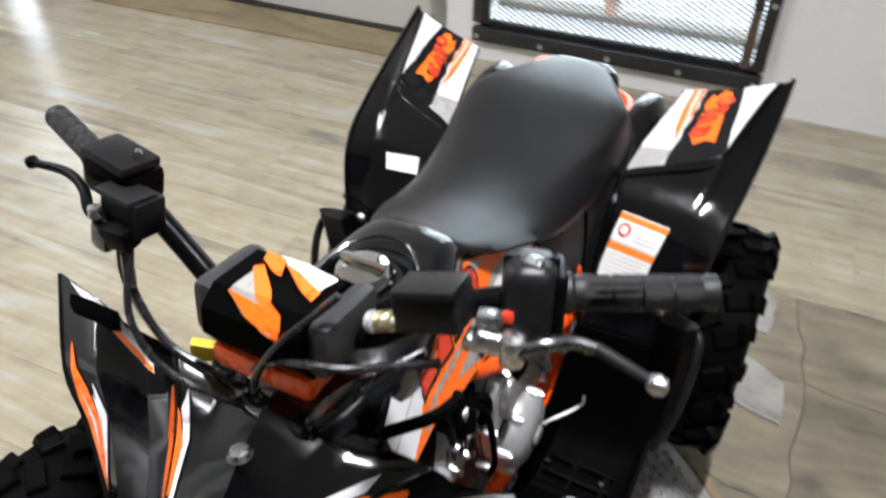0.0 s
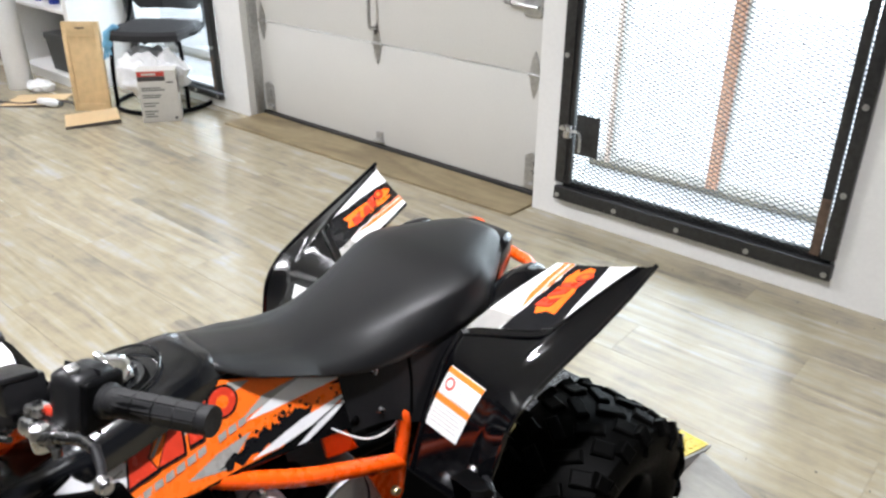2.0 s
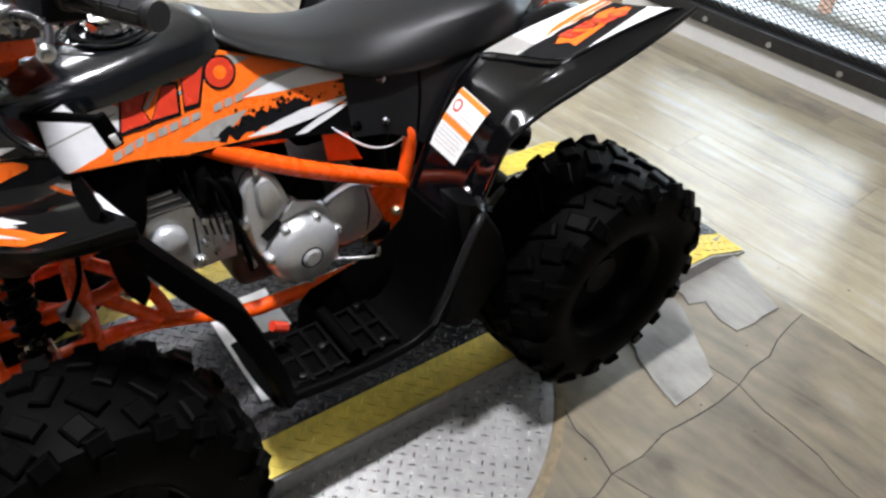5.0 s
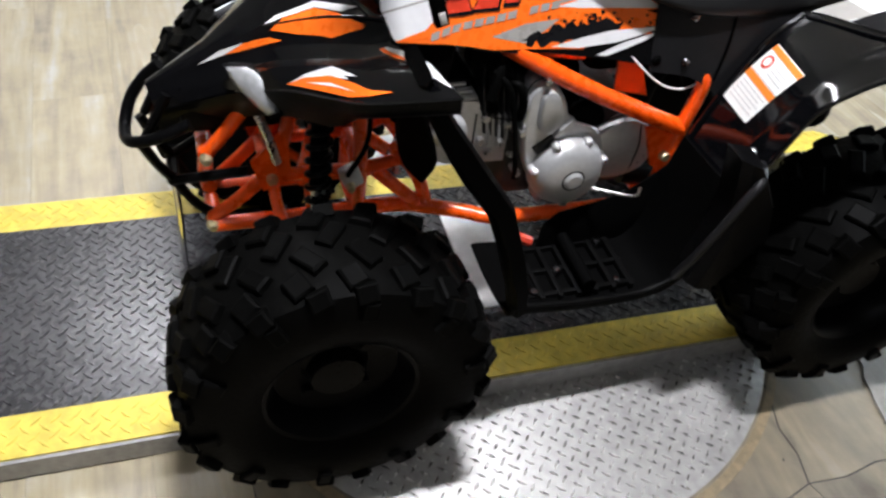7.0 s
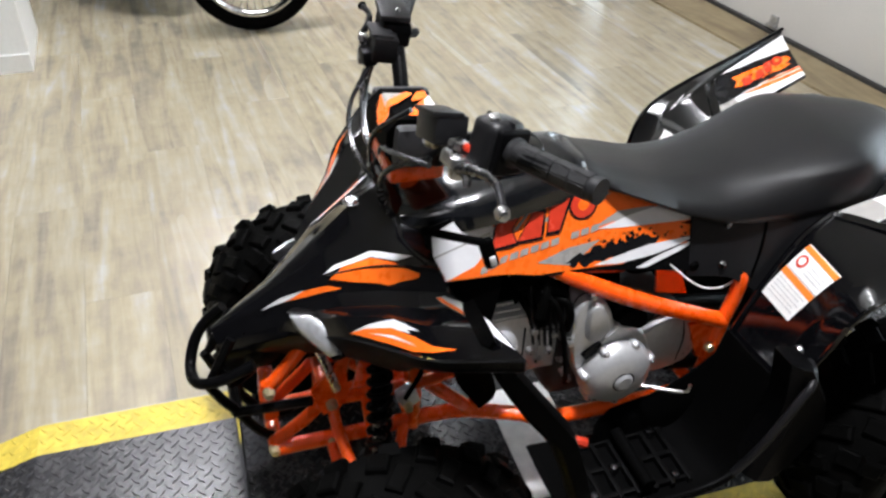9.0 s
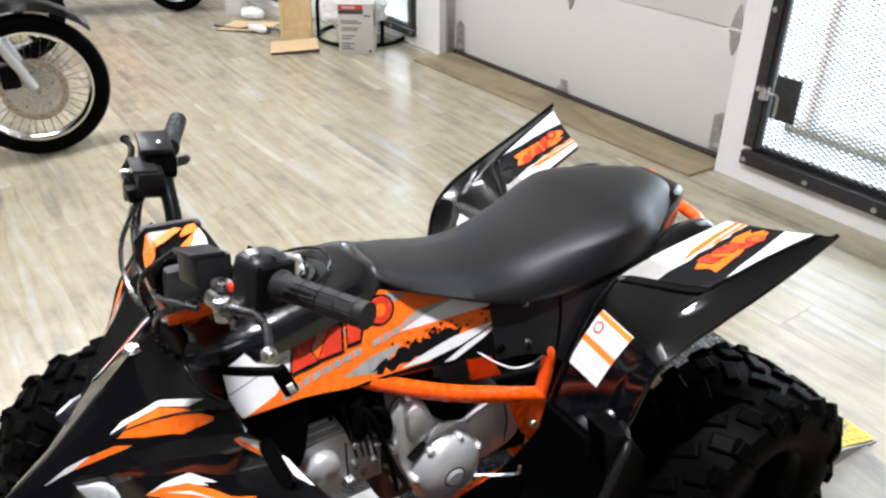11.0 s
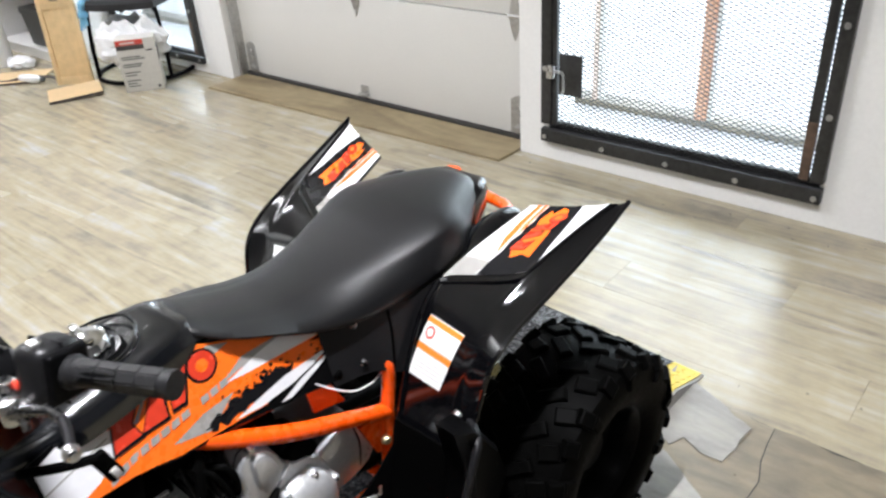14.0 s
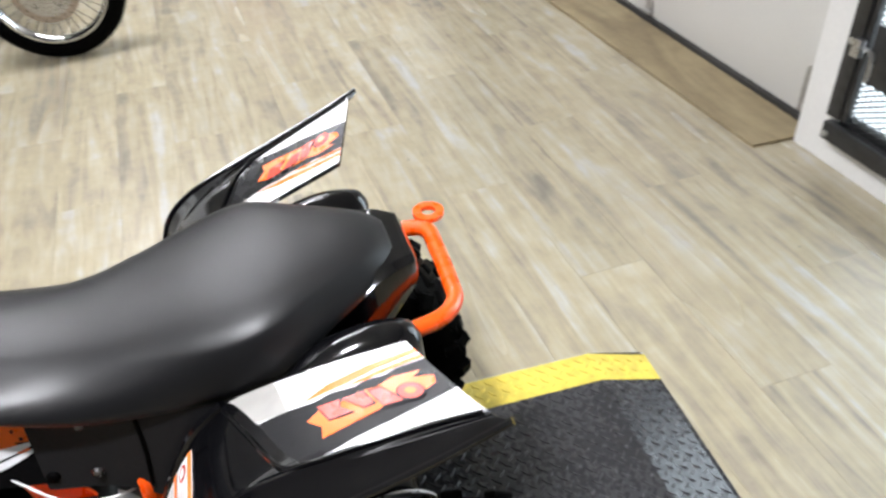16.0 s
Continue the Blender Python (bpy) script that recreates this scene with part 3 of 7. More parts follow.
# worn ring cut round the disc, and torn vinyl lying loose beside it
part("cut_rim", lathe([(0.543, -0.003), (0.563, -0.003), (0.562, 0.0028), (0.545, 0.0028)], 96, "z", (0, 0, 0), None, True), "worn_edge", turntable, "brown cut edge of the flooring")
def torn(pts, thick, lift, label, kind_name="vinyl_patch"):
    """A torn flat piece with a ragged outline, one side curled up a little."""
    rag = random.Random(len(pts) * 7 + int(pts[0][1] * 100))
    outline = []
    for k, p in enumerate(pts):
        q = pts[(k + 1) % len(pts)]
        d = V((q[0] - p[0], q[1] - p[1]))
        n = max(1, int(d.length / 0.025))
        for m in range(n):
            w = V(p) + d * (m / n) + V((-d.y, d.x)).normalized() * (rag.uniform(-0.004, 0.004) if m else 0.0)
            outline.append((w.x, w.y))
    b = slab(outline, 0.0016, thick)
    y0, y1 = min(p[1] for p in pts), max(p[1] for p in pts)
    for v in b.verts:
        v.co.z += lift * ((v.co.y - y0) / (y1 - y0)) ** 2
    tagged(part(kind_name, b, "torn_vinyl", smooth=0), label, "vinyl piece", group="loose vinyl pieces")
torn([(-0.222, 1.679), (-0.228, 1.781), (-0.227, 1.851), (-0.182, 1.834), (-0.105, 1.781), (-0.027, 1.729), (-0.024, 1.603), (-0.058, 1.611), (-0.127, 1.634)], 0.007, 0.006, "loose torn piece of grey vinyl flooring beside the turntable")
torn([(-0.268, 1.90), (-0.285, 2.06), (-0.23, 2.10), (-0.06, 2.02), (-0.075, 1.885), (-0.123, 1.883), (-0.174, 1.907), (-0.192, 1.868)], 0.005, 0.006, "loose torn piece of grey vinyl flooring beside the turntable")
torn([(-0.283, 1.945), (-0.318, 2.03), (-0.289, 2.12), (-0.272, 2.06)], 0.004, 0.022, "small upturned torn strip of vinyl by the lift table")
# broken flagstone-look vinyl that patches the floor beside the turntable
patching = tagged(part("patched_floor", slab([(-0.26, 0.5), (0.62, 0.5), (0.62, 2.06), (-0.26, 2.06)], 0.0002, 0.0006), "seal", smooth=0), "worn patch of flagstone-look vinyl beside the turntable", "floor patch", kind="structure")
rag = random.Random(21)
NX, NY = 3, 5
knots = {(i, j): V((-0.26 + 0.88 * i / NX + (rag.uniform(-0.06, 0.06) if 0 < i < NX else 0), 0.5 + 1.56 * j / NY + (rag.uniform(-0.05, 0.05) if 0 < j < NY else 0))) for i in range(NX + 1) for j in range(NY + 1)}
for i in range(NX):
    for j in range(NY):
        ring = [knots[i, j], knots[i + 1, j], knots[i + 1, j + 1], knots[i, j + 1]]
        mid = sum(ring, V((0, 0))) / 4
        outline = []
        for k in range(4):
            p, q = ring[k], ring[(k + 1) % 4]
            d = q - p
            flip = (p.x, p.y) > (q.x, q.y)
            for m in range(5):
                n = 5 - m if flip else m
                side = V((-d.y, d.x)).normalized() * (-1 if flip else 1)
                w = p + d * (m / 5) + side * (0.007 * math.sin(n * 2.1 + (p.x + q.x) * 9 + (p.y + q.y) * 7) if m else 0)
                w = w + (mid - w).normalized() * 0.0016
                outline.append((w.x, w.y))
        part("flagstone", slab(outline, 0.0004, 0.0013 + rag.uniform(0, 0.0007)), "stone_vinyl", patching, smooth=0)
# small crumbs of dirt on the floor
crumb_mesh = None
rag = random.Random(12)
for k in range(44):
    if k < 22:
        x, y = rag.uniform(-0.22, 0.25), rag.uniform(0.4, 2.3)
    elif k < 34:
        x, y = rag.uniform(-1.4, 0.2), rag.uniform(2.92, 3.06)
    else:
        x, y = rag.uniform(-3.0, 0.4), rag.uniform(1.4, 2.9)
    if (x + 0.56) ** 2 + (y - 1.04) ** 2 < 0.33 or (-0.9 < x < -0.24 and y < 2.2):
        continue
    if crumb_mesh is None:
        b = bmesh.new()
        bmesh.ops.create_icosphere(b, subdivisions=1, radius=0.0022)
        for v in b.verts:
            v.co *= rag.uniform(0.6, 1.3)
        crumb_mesh = bpy.data.meshes.new("dirt_crumb")
        b.to_mesh(crumb_mesh)
        b.free()
        crumb_mesh.materials.append(M["seal"])
    ob = tagged(new("dirt_crumb", crumb_mesh), "small dark crumb of dirt on the floor", "dirt crumb", group="dirt crumbs on the floor")
    ob.matrix_world = pose(x, y, 0.0015, 0, 0, rag.uniform(0, 360)) @ Matrix.Diagonal((rag.uniform(0.6, 1.8), 1, 0.8, 1))

# ---- the quad ----
quad = thing("quad_bike", "small black and orange quad bike parked on the lift table", "quad bike", pose(-0.6083, 0, 0, 0, 0, -2.79))

def tilt(x, y, z):
    return Euler((radians(x), radians(y), radians(z))).to_matrix()

def dome(v, w, zb, zc, n=18, p=0.62, q=0.85):
    ring = []
    for k in range(n + 1):
        a = math.pi * k / n
        c, s = math.cos(a), math.sin(a)
        ring.append(V((w * math.copysign(abs(c) ** p, c), v, zb + (zc - zb) * abs(s) ** q)))
    return ring

def dome_loft(rows, fine=4, **kw):
    smooth_rows = spline([V((v, w, zb)) for v, w, zb, zc in rows], fine), spline([V((v, w, zc)) for v, w, zb, zc in rows], fine)
    return loft([dome(a.x, a.y, a.z, b.z, **kw) for a, b in zip(*smooth_rows)])

# seat, tank, tail
def seat_ring(v, wb, zb, wc, zc, zt):
    """Section of the seat: side wall, rolled crease, gently crowned top."""
    h = zc - zb
    d = zt - zc
    side = [(wb * 0.95, zb), (wb, zb + 0.10 * h), (wb, zb + 0.32 * h), (wb + (wc - wb) * 0.42, zb + 0.70 * h), (wb + (wc - wb) * 0.80, zb + 0.93 * h), (wc, zc),
            (wc * 0.86, zc + 0.42 * d), (wc * 0.62, zc + 0.74 * d), (wc * 0.32, zc + 0.94 * d), (0.0, zt)]
    side = [V((a, v, c)) for a, c in side]
    return side + [V((-p.x, p.y, p.z)) for p in side[-2::-1]]
seat_rows = [(0.972, 0.046, 0.736, 0.040, 0.742, 0.746), (0.985, 0.062, 0.728, 0.050, 0.741, 0.749), (1.02, 0.080, 0.710, 0.054, 0.725, 0.733), (1.07, 0.096, 0.692, 0.056, 0.708, 0.715),
    (1.13, 0.108, 0.667, 0.058, 0.693, 0.700), (1.20, 0.118, 0.647, 0.066, 0.692, 0.699), (1.28, 0.129, 0.643, 0.092, 0.702, 0.713), (1.35, 0.138, 0.650, 0.117, 0.714, 0.731),
    (1.40, 0.142, 0.657, 0.124, 0.724, 0.741), (1.435, 0.138, 0.665, 0.112, 0.729, 0.744), (1.475, 0.112, 0.682, 0.084, 0.733, 0.744), (1.52, 0.085, 0.695, 0.058, 0.734, 0.741),
    (1.55, 0.066, 0.703, 0.042, 0.731, 0.736), (1.574, 0.048, 0.707, 0.030, 0.721, 0.725)]
low, high = spline([V(r[:3]) for r in seat_rows], 5), spline([V(r[3:]) for r in seat_rows], 5)
seat = part("seat", loft([seat_ring(a.x, a.y, a.z, b.x, b.y, b.z) for a, b in zip(low, high)]), "vinyl_seat", quad, "smooth black vinyl seat", 70)
part("tail_cover", loft([[V((u, v, z)) for u, z in ((w, z0), (w * 1.04, (z0 + z1) / 2), (w, z1 - 0.007), (w * 0.84, z1), (-w * 0.84, z1), (-w, z1 - 0.007), (-w * 1.04, (z0 + z1) / 2), (-w, z0))]
    for v, w, z0, z1 in ((1.45, 0.088, 0.60, 0.66), (1.51, 0.086, 0.62, 0.704), (1.55, 0.074, 0.64, 0.720), (1.572, 0.064, 0.66, 0.722), (1.594, 0.050, 0.676, 0.718), (1.599, 0.044, 0.684, 0.710))]), "gloss_black", quad, "black plastic tail cover", 35)
part("tank_cover", dome_loft([(0.70, 0.046, 0.680, 0.700), (0.735, 0.072, 0.684, 0.722), (0.79, 0.088, 0.690, 0.738), (0.85, 0.086, 0.694, 0.746),
    (0.91, 0.076, 0.698, 0.752), (0.965, 0.066, 0.70, 0.755), (0.995, 0.058, 0.70, 0.744)], p=0.55, q=0.62), "tank_black", quad, "glossy black tank cover", 50)
part("tank", box((0, 0.885, 0.655), (0.10, 0.27, 0.10), 0.02), "matt_black", quad)
ring = lathe([(0.047, 0.0), (0.052, 0.004), (0.050, 0.009), (0.042, 0.010), (0.039, 0.002)], 32, "z", (0, 0.868, 0.742), None, True)
part("filler_collar", ring, "matt_black", quad)
rim = [(0, 0.795, 0.746), (0.034, 0.822, 0.750), (0.052, 0.862, 0.748), (0.046, 0.902, 0.755), (0.022, 0.926, 0.762), (0, 0.930, 0.764)]
rim = rim + [(-u, v, z) for u, v, z in rim[-2::-1]]
part("tank_rim", tube(rim, 0.0022, 8, 5), "tank_black", quad, "raised glossy rim round the filler")
cap = lathe([(0.001, 0.026), (0.018, 0.026), (0.027, 0.023), (0.031, 0.016), (0.031, 0.0), (0.001, 0.0)], 24, "z", (0, 0.868, 0.745))
cap = part("fuel_cap", cap, "chrome", quad, "chrome fuel cap with a finger bar")
part("finger_bar", box((0, 0.868, 0.774), (0.052, 0.011, 0.010), 0.004), "chrome", cap)
for k in range(10):
    a = 2 * math.pi * k / 10
    part("knurl", box((0.0305 * math.cos(a), 0.868 + 0.0305 * math.sin(a), 0.753), (0.006, 0.006, 0.012), 0.002), "chrome", cap)

def panel_u(v, z):
    return 0.072 + 0.36 * (0.689 - z) + 0.25 * max(0.0, 0.85 - v)

MARK = (((0.0, 0.0), (0.30, 1.0), (1.15, 1.02), (0.80, 0.52), (0.95, 0.0)), ((1.02, 0.03), (1.62, 1.0), (2.02, 0.95), (1.88, 0.03)), ((2.12, 0.15), (2.30, 1.3), (3.05, 1.36), (2.58, 0.15)))
def logo(place, a0, b0, da, db, h, parent, lift, st):
    """A brand mark as plain shapes: three slanted blocks and an oval ring."""
    def at(x, y):
        return (a0 + da * x, b0 + db * x + h * y)
    def oval(r):
        return [at(3.52 + r * math.cos(t), 0.93 + r * 1.05 * math.sin(t)) for t in (2 * math.pi * k / 20 for k in range(20))]
    def grown(poly, k):
        cx, cy = sum(p[0] for p in poly) / len(poly), sum(p[1] for p in poly) / len(poly)
        return [(cx + (x - cx) * (1 + k) + 0.02, cy + (y - cy) * (1 + k) - 0.02) for x, y in poly]
    for poly in MARK:
        edge = part("logo_edge", film([at(*p) for p in grown(poly, 0.22)], place, lift, st), "dark_film", parent, smooth=0)
        part("logo_block", film([at(*p) for p in poly], place, lift + 0.0006, st), "red_film", edge, smooth=0)
    edge = part("logo_edge", film(oval(0.56), place, lift, st), "dark_film", parent, smooth=0)
    part("logo_oval", film(oval(0.48), place, lift + 0.0006, st), "red_film", edge, smooth=0)
    part("logo_centre", film(oval(0.22), place, lift + 0.0012, st), "orange_film", edge, smooth=0)

for s in (1, -1):
    def on_side(v, z, lift, s=s):
        return V((s * (panel_u(v, z) + 0.5 * lift), v, z + 0.15 * lift))
    prof = ((0.735, 0.708, 0.634), (0.80, 0.713, 0.624), (0.90, 0.719, 0.602), (0.985, 0.722, 0.597), (1.08, 0.684, 0.583), (1.165, 0.646, 0.568), (1.195, 0.634, 0.558))
    prof = [V(p).lerp(V(q), k / 4) for p, q in zip(prof, prof[1:]) for k in range(4)] + [V(prof[-1])]
    net = [[on_side(v, a + (b - a) * t / 6, 0) for t in range(7)] for v, a, b in prof]
    b, _ = sheet(net, -0.004 * s, 1)
    side = part("side_panel", b, "satin_black", quad, "black side panel with orange and white graphics")
    def deco(name, pts, mat, lift):
        part(name, film(pts, on_side, lift, 0.03), mat, side, smooth=0)
    deco("orange_field", [(0.80, 0.709), (0.905, 0.715), (0.981, 0.719), (1.082, 0.682), (1.13, 0.662), (1.165, 0.646), (1.134, 0.644), (1.170, 0.635), (1.147, 0.631),
        (1.174, 0.620), (1.133, 0.625), (1.15, 0.612), (1.10, 0.616), (1.05, 0.608), (1.038, 0.599), (0.971, 0.603), (0.904, 0.605), (0.81, 0.623), (0.757, 0.634)], "orange_film", 0.0008)
    deco("white_field", [(0.743, 0.700), (0.783, 0.708), (0.806, 0.708), (0.839, 0.682), (0.833, 0.652), (0.804, 0.636), (0.757, 0.634), (0.743, 0.641)], "white_film", 0.0012)
    deco("grey_seam", [(0.744, 0.668), (0.832, 0.676), (0.832, 0.678), (0.744, 0.6705)], "grey_film", 0.0016)
    deco("orange_corner", [(0.762, 0.634), (0.804, 0.640), (0.822, 0.652), (0.835, 0.651), (0.82, 0.628)], "orange_film", 0.0018)
    deco("grey_slash", [(0.985, 0.656), (1.03, 0.676), (1.086, 0.676), (1.10, 0.668), (1.02, 0.662)], "grey_film", 0.0012)
    deco("grey_slash", [(0.90, 0.672), (0.93, 0.69), (0.99, 0.712), (1.02, 0.702), (0.955, 0.688)], "grey_film", 0.0012)
    deco("white_slash", [(0.997, 0.655), (1.05, 0.668), (1.100, 0.675), (1.163, 0.646), (1.076, 0.650), (1.03, 0.652)], "white_film", 0.0015)
    deco("grey_slash", [(0.90, 0.622), (0.95, 0.636), (1.0, 0.64), (0.972, 0.622), (0.951, 0.611)], "grey_film", 0.0015)
    rag = random.Random(4)
    blot = [(0.945, 0.619), (0.985, 0.628), (1.03, 0.634), (1.075, 0.636), (1.10, 0.628), (1.09, 0.618), (1.03, 0.609), (0.985, 0.607), (0.955, 0.612)]
    ragged = []
    for p, q in zip(blot, blot[1:] + blot[:1]):
        n = max(2, int(V((q[0] - p[0], q[1] - p[1])).length / 0.006))
        ragged += [(p[0] + (q[0] - p[0]) * m / n + rag.uniform(-0.004, 0.004), p[1] + (q[1] - p[1]) * m / n + rag.uniform(-0.005, 0.005)) for m in range(n)]
    deco("dark_splash", ragged, "dark_film", 0.0019)
    deco("white_streak", [(0.988, 0.605), (1.04, 0.615), (1.08, 0.621), (1.12, 0.622), (1.168, 0.623), (1.125, 0.612), (1.089, 0.605), (1.03, 0.601)], "white_film", 0.0022)
    deco("white_streak", [(1.058, 0.590), (1.10, 0.604), (1.174, 0.620), (1.13, 0.603), (1.076, 0.588)], "white_film", 0.0022)
    rag = random.Random(9)
    for _ in range(60):
        x, r = rag.gauss(1.055, 0.035), rag.uniform(0.0010, 0.0034)
        y = rag.gauss(0.636 - 0.05 * abs(x - 1.04), 0.007)
        deco("dark_speck", [(x + r * rag.uniform(0.6, 1.3) * math.cos(t), y + r * rag.uniform(0.6, 1.3) * math.sin(t)) for t in (0, 1.2, 2.4, 3.6, 4.9)], "dark_film", 0.0026)
    logo(on_side, 0.832, 0.654, 0.0405, 0.0015, 0.036, side, 0.0028, 0.03)
    deco("grey_slash", [(0.866, 0.672), (0.872, 0.672), (0.916, 0.7175), (0.908, 0.713)], "grey_film", 0.0045)
    for k in [*range(8), 9, 10, 11]:
        x, y = 0.812 + k * 0.0157, 0.6255 + k * 0.0024
        deco("wording_bar", [(x, y), (x + 0.0125, y + 0.002), (x + 0.0145, y + 0.0112), (x + 0.002, y + 0.0092)], "grey_film", 0.0028)
    for v, z in ((1.184, 0.617), (1.159, 0.577)):
        part("bolt", lathe([(0.001, 0.005 * s), (0.006, 0.004 * s), (0.0085, 0.0), (0.001, -0.001 * s)], 12, "x", (s * panel_u(v, z), v, z)), "matt_black", side)
    # plain panel behind the graphics, under the seat
    b, _ = sheet([[V((s * u, v, z)) for u, z in row] for v, row in ((1.15, ((0.085, 0.665), (0.100, 0.61), (0.112, 0.560))), (1.22, ((0.104, 0.662), (0.114, 0.60), (0.121, 0.550))), (1.285, ((0.118, 0.668), (0.128, 0.60), (0.137, 0.520))),
        (1.33, ((0.124, 0.676), (0.134, 0.63), (0.141, 0.560))), (1.40, ((0.130, 0.690), (0.138, 0.665), (0.142, 0.620))))], 0.004 * s, 3)
    flank = part("seat_side", b, "flank_plastic", quad, "charcoal plastic panel under the seat")
    part("moulded_seam", tube([(s * 0.1195, 1.262, 0.662), (s * 0.1275, 1.262, 0.605), (s * 0.1325, 1.256, 0.548)], 0.0022, 6, 4), "matt_black", flank)
    for v, z, u in ((1.205, 0.640, 0.106), (1.205, 0.575, 0.1185)):
        part("panel_screw", lathe([(0.001, 0.006 * s), (0.005, 0.005 * s), (0.0075, 0.001 * s), (0.001, -0.001 * s)], 10, "x", (s * u, v, z)), "dark_steel", flank)

# rear fenders
for s in (1, -1):
    # stations from the foot of the fender to its tail: inner edge, crest, outer lip
    stations = (((0.150, 1.232, 0.44), (0.250, 1.234, 0.44), (0.278, 1.250, 0.437)), ((0.148, 1.268, 0.535), (0.250, 1.270, 0.533), (0.292, 1.272, 0.527)),
                ((0.146, 1.312, 0.617), (0.254, 1.309, 0.610), (0.301, 1.292, 0.598)), ((0.145, 1.356, 0.656), (0.262, 1.352, 0.651), (0.310, 1.332, 0.636)),
                ((0.150, 1.402, 0.675), (0.272, 1.402, 0.678), (0.318, 1.394, 0.663)), ((0.160, 1.452, 0.692), (0.284, 1.462, 0.702), (0.325, 1.468, 0.690)),
                ((0.170, 1.502, 0.706), (0.299, 1.530, 0.726), (0.330, 1.540, 0.718)), ((0.180, 1.550, 0.719), (0.316, 1.593, 0.746), (0.333, 1.608, 0.748)))
    rows = []
    for k, (q0, q1, q2) in enumerate(stations):
        q0, q1, q2 = V(q0), V(q1), V(q2)
        dip = V((0, 0, -0.004 if k > 3 else 0.0))
        rows.append([q0, q0.lerp(q1, 0.45) + dip, q0.lerp(q1, 0.88) + dip * 0.8, q1, q1.lerp(q2, 0.3) - V((0, 0, 0.002)), q2])
    rows = [[V((s * u, v, z)) for u, v, z in r] for r in rows]
    b, net = sheet(rows, -0.004 * s, 5)
    fender = part("rear_fender", b, "gloss_black", quad, "glossy black rear fender with orange and white graphics", 50)
    top = on_net(net)
    put = lambda a, c, lift, s=s, top=top: top(a, c, -lift * s)
    def across(f):
        """Share of the graphics' width, as a place across the fender."""
        return 0.01 + (f / 0.45 * 0.19 if f < 0.45 else 0.19 + (f - 0.45) / 0.43 * 0.2 if f < 0.88 else 0.39 + (f - 0.88) / 0.12 * 0.16)
    on_tail = lambda a, c, lift, put=put: put(0.45 + (a - 0.53) * 1.17, across((max(0.0, c - 0.02) / 0.6) ** 1.25), lift)
    def deco(name, pts, mat, lift, fender=fender, put=on_tail):
        part(name, film(pts, put, lift, 0.04), mat, fender, smooth=0)
    deco("white_field", [(0.53, 0.02), (1.0, 0.02), (1.0, 0.62), (0.69, 0.62)], "white_film", 0.0012)
    deco("grey_tip", [(0.53, 0.02), (0.66, 0.02), (0.68, 0.29), (0.60, 0.29)], "grey_film", 0.0016)
    deco("dark_band", [(0.605, 0.30), (0.68, 0.285), (0.74, 0.29), (0.78, 0.265), (0.83, 0.272), (0.86, 0.250), (0.90, 0.255), (0.93, 0.23), (1.0, 0.215), (1.0, 0.435), (0.93, 0.452),
        (0.90, 0.468), (0.86, 0.47), (0.80, 0.50), (0.77, 0.51), (0.72, 0.56), (0.695, 0.61), (0.68, 0.58), (0.645, 0.46)], "dark_film", 0.0016)
    deco("orange_streak", [(0.71, 0.275), (0.78, 0.20), (0.88, 0.15), (1.0, 0.115), (1.0, 0.155), (0.90, 0.19), (0.82, 0.235)], "orange_film", 0.002)
    deco("orange_streak", [(0.80, 0.262), (0.88, 0.215), (1.0, 0.175), (1.0, 0.205), (0.92, 0.228), (0.86, 0.252)], "orange_film", 0.002)
    deco("orange_splash", [(0.715, 0.39), (0.75, 0.345), (0.79, 0.35), (0.83, 0.315), (0.87, 0.32), (0.91, 0.285), (0.97, 0.29), (0.945, 0.325), (0.985, 0.345), (0.95, 0.36), (0.975, 0.39), (0.92, 0.40), (0.93, 0.425),
        (0.88, 0.42), (0.85, 0.445), (0.82, 0.435), (0.79, 0.475), (0.765, 0.455), (0.735, 0.50), (0.74, 0.44)], "orange_film", 0.0024)
    logo(on_tail, 0.745, 0.335, 0.05, -0.004, 0.085, fender, 0.003, 0.2)
    if s == 1:
        q = [(0.302, 0.075), (0.296, 0.37), (0.133, 0.30), (0.140, 0.015)]
        def on_label(x, y, lift, q=q, put=put):
            a = V(q[0]).lerp(V(q[1]), x).lerp(V(q[3]).lerp(V(q[2]), x), y)
            return put(a.x, a.y, lift)
        tag = part("warning_label", film([(0, 0), (1, 0), (1, 1), (0, 1)], on_label, 0.0014, 0.12), "paper", fender, "white and orange warning label")
        def bar(name, x0, y0, x1, y1, mat):
            part(name, film([(x0, y0), (x1, y0), (x1, y1), (x0, y1)], on_label, 0.002, 0.2), mat, tag, smooth=0)
        bar("orange_heading", 0.0, 0.02, 1.0, 0.13, "label_orange")
        bar("orange_heading", 0.0, 0.50, 1.0, 0.60, "label_orange")
        bar("gap_line", 0.0, 0.475, 1.0, 0.49, "ink")
        part("sign_disc", film([(0.2 + 0.13 * math.cos(t), 0.29 + 0.11 * math.sin(t)) for t in (2 * math.pi * k / 16 for k in range(16))], on_label, 0.002, 0.2), "red_film", tag, smooth=0)
        part("sign_centre", film([(0.2 + 0.085 * math.cos(t), 0.29 + 0.072 * math.sin(t)) for t in (2 * math.pi * k / 16 for k in range(16))], on_label, 0.0024, 0.2), "paper", tag, smooth=0)
        bar("sign_bar", 0.15, 0.25, 0.25, 0.33, "box_dark")
        for k in range(4):
            bar("wording_bar", 0.42, 0.19 + 0.065 * k, 0.93, 0.205 + 0.065 * k, "ink")
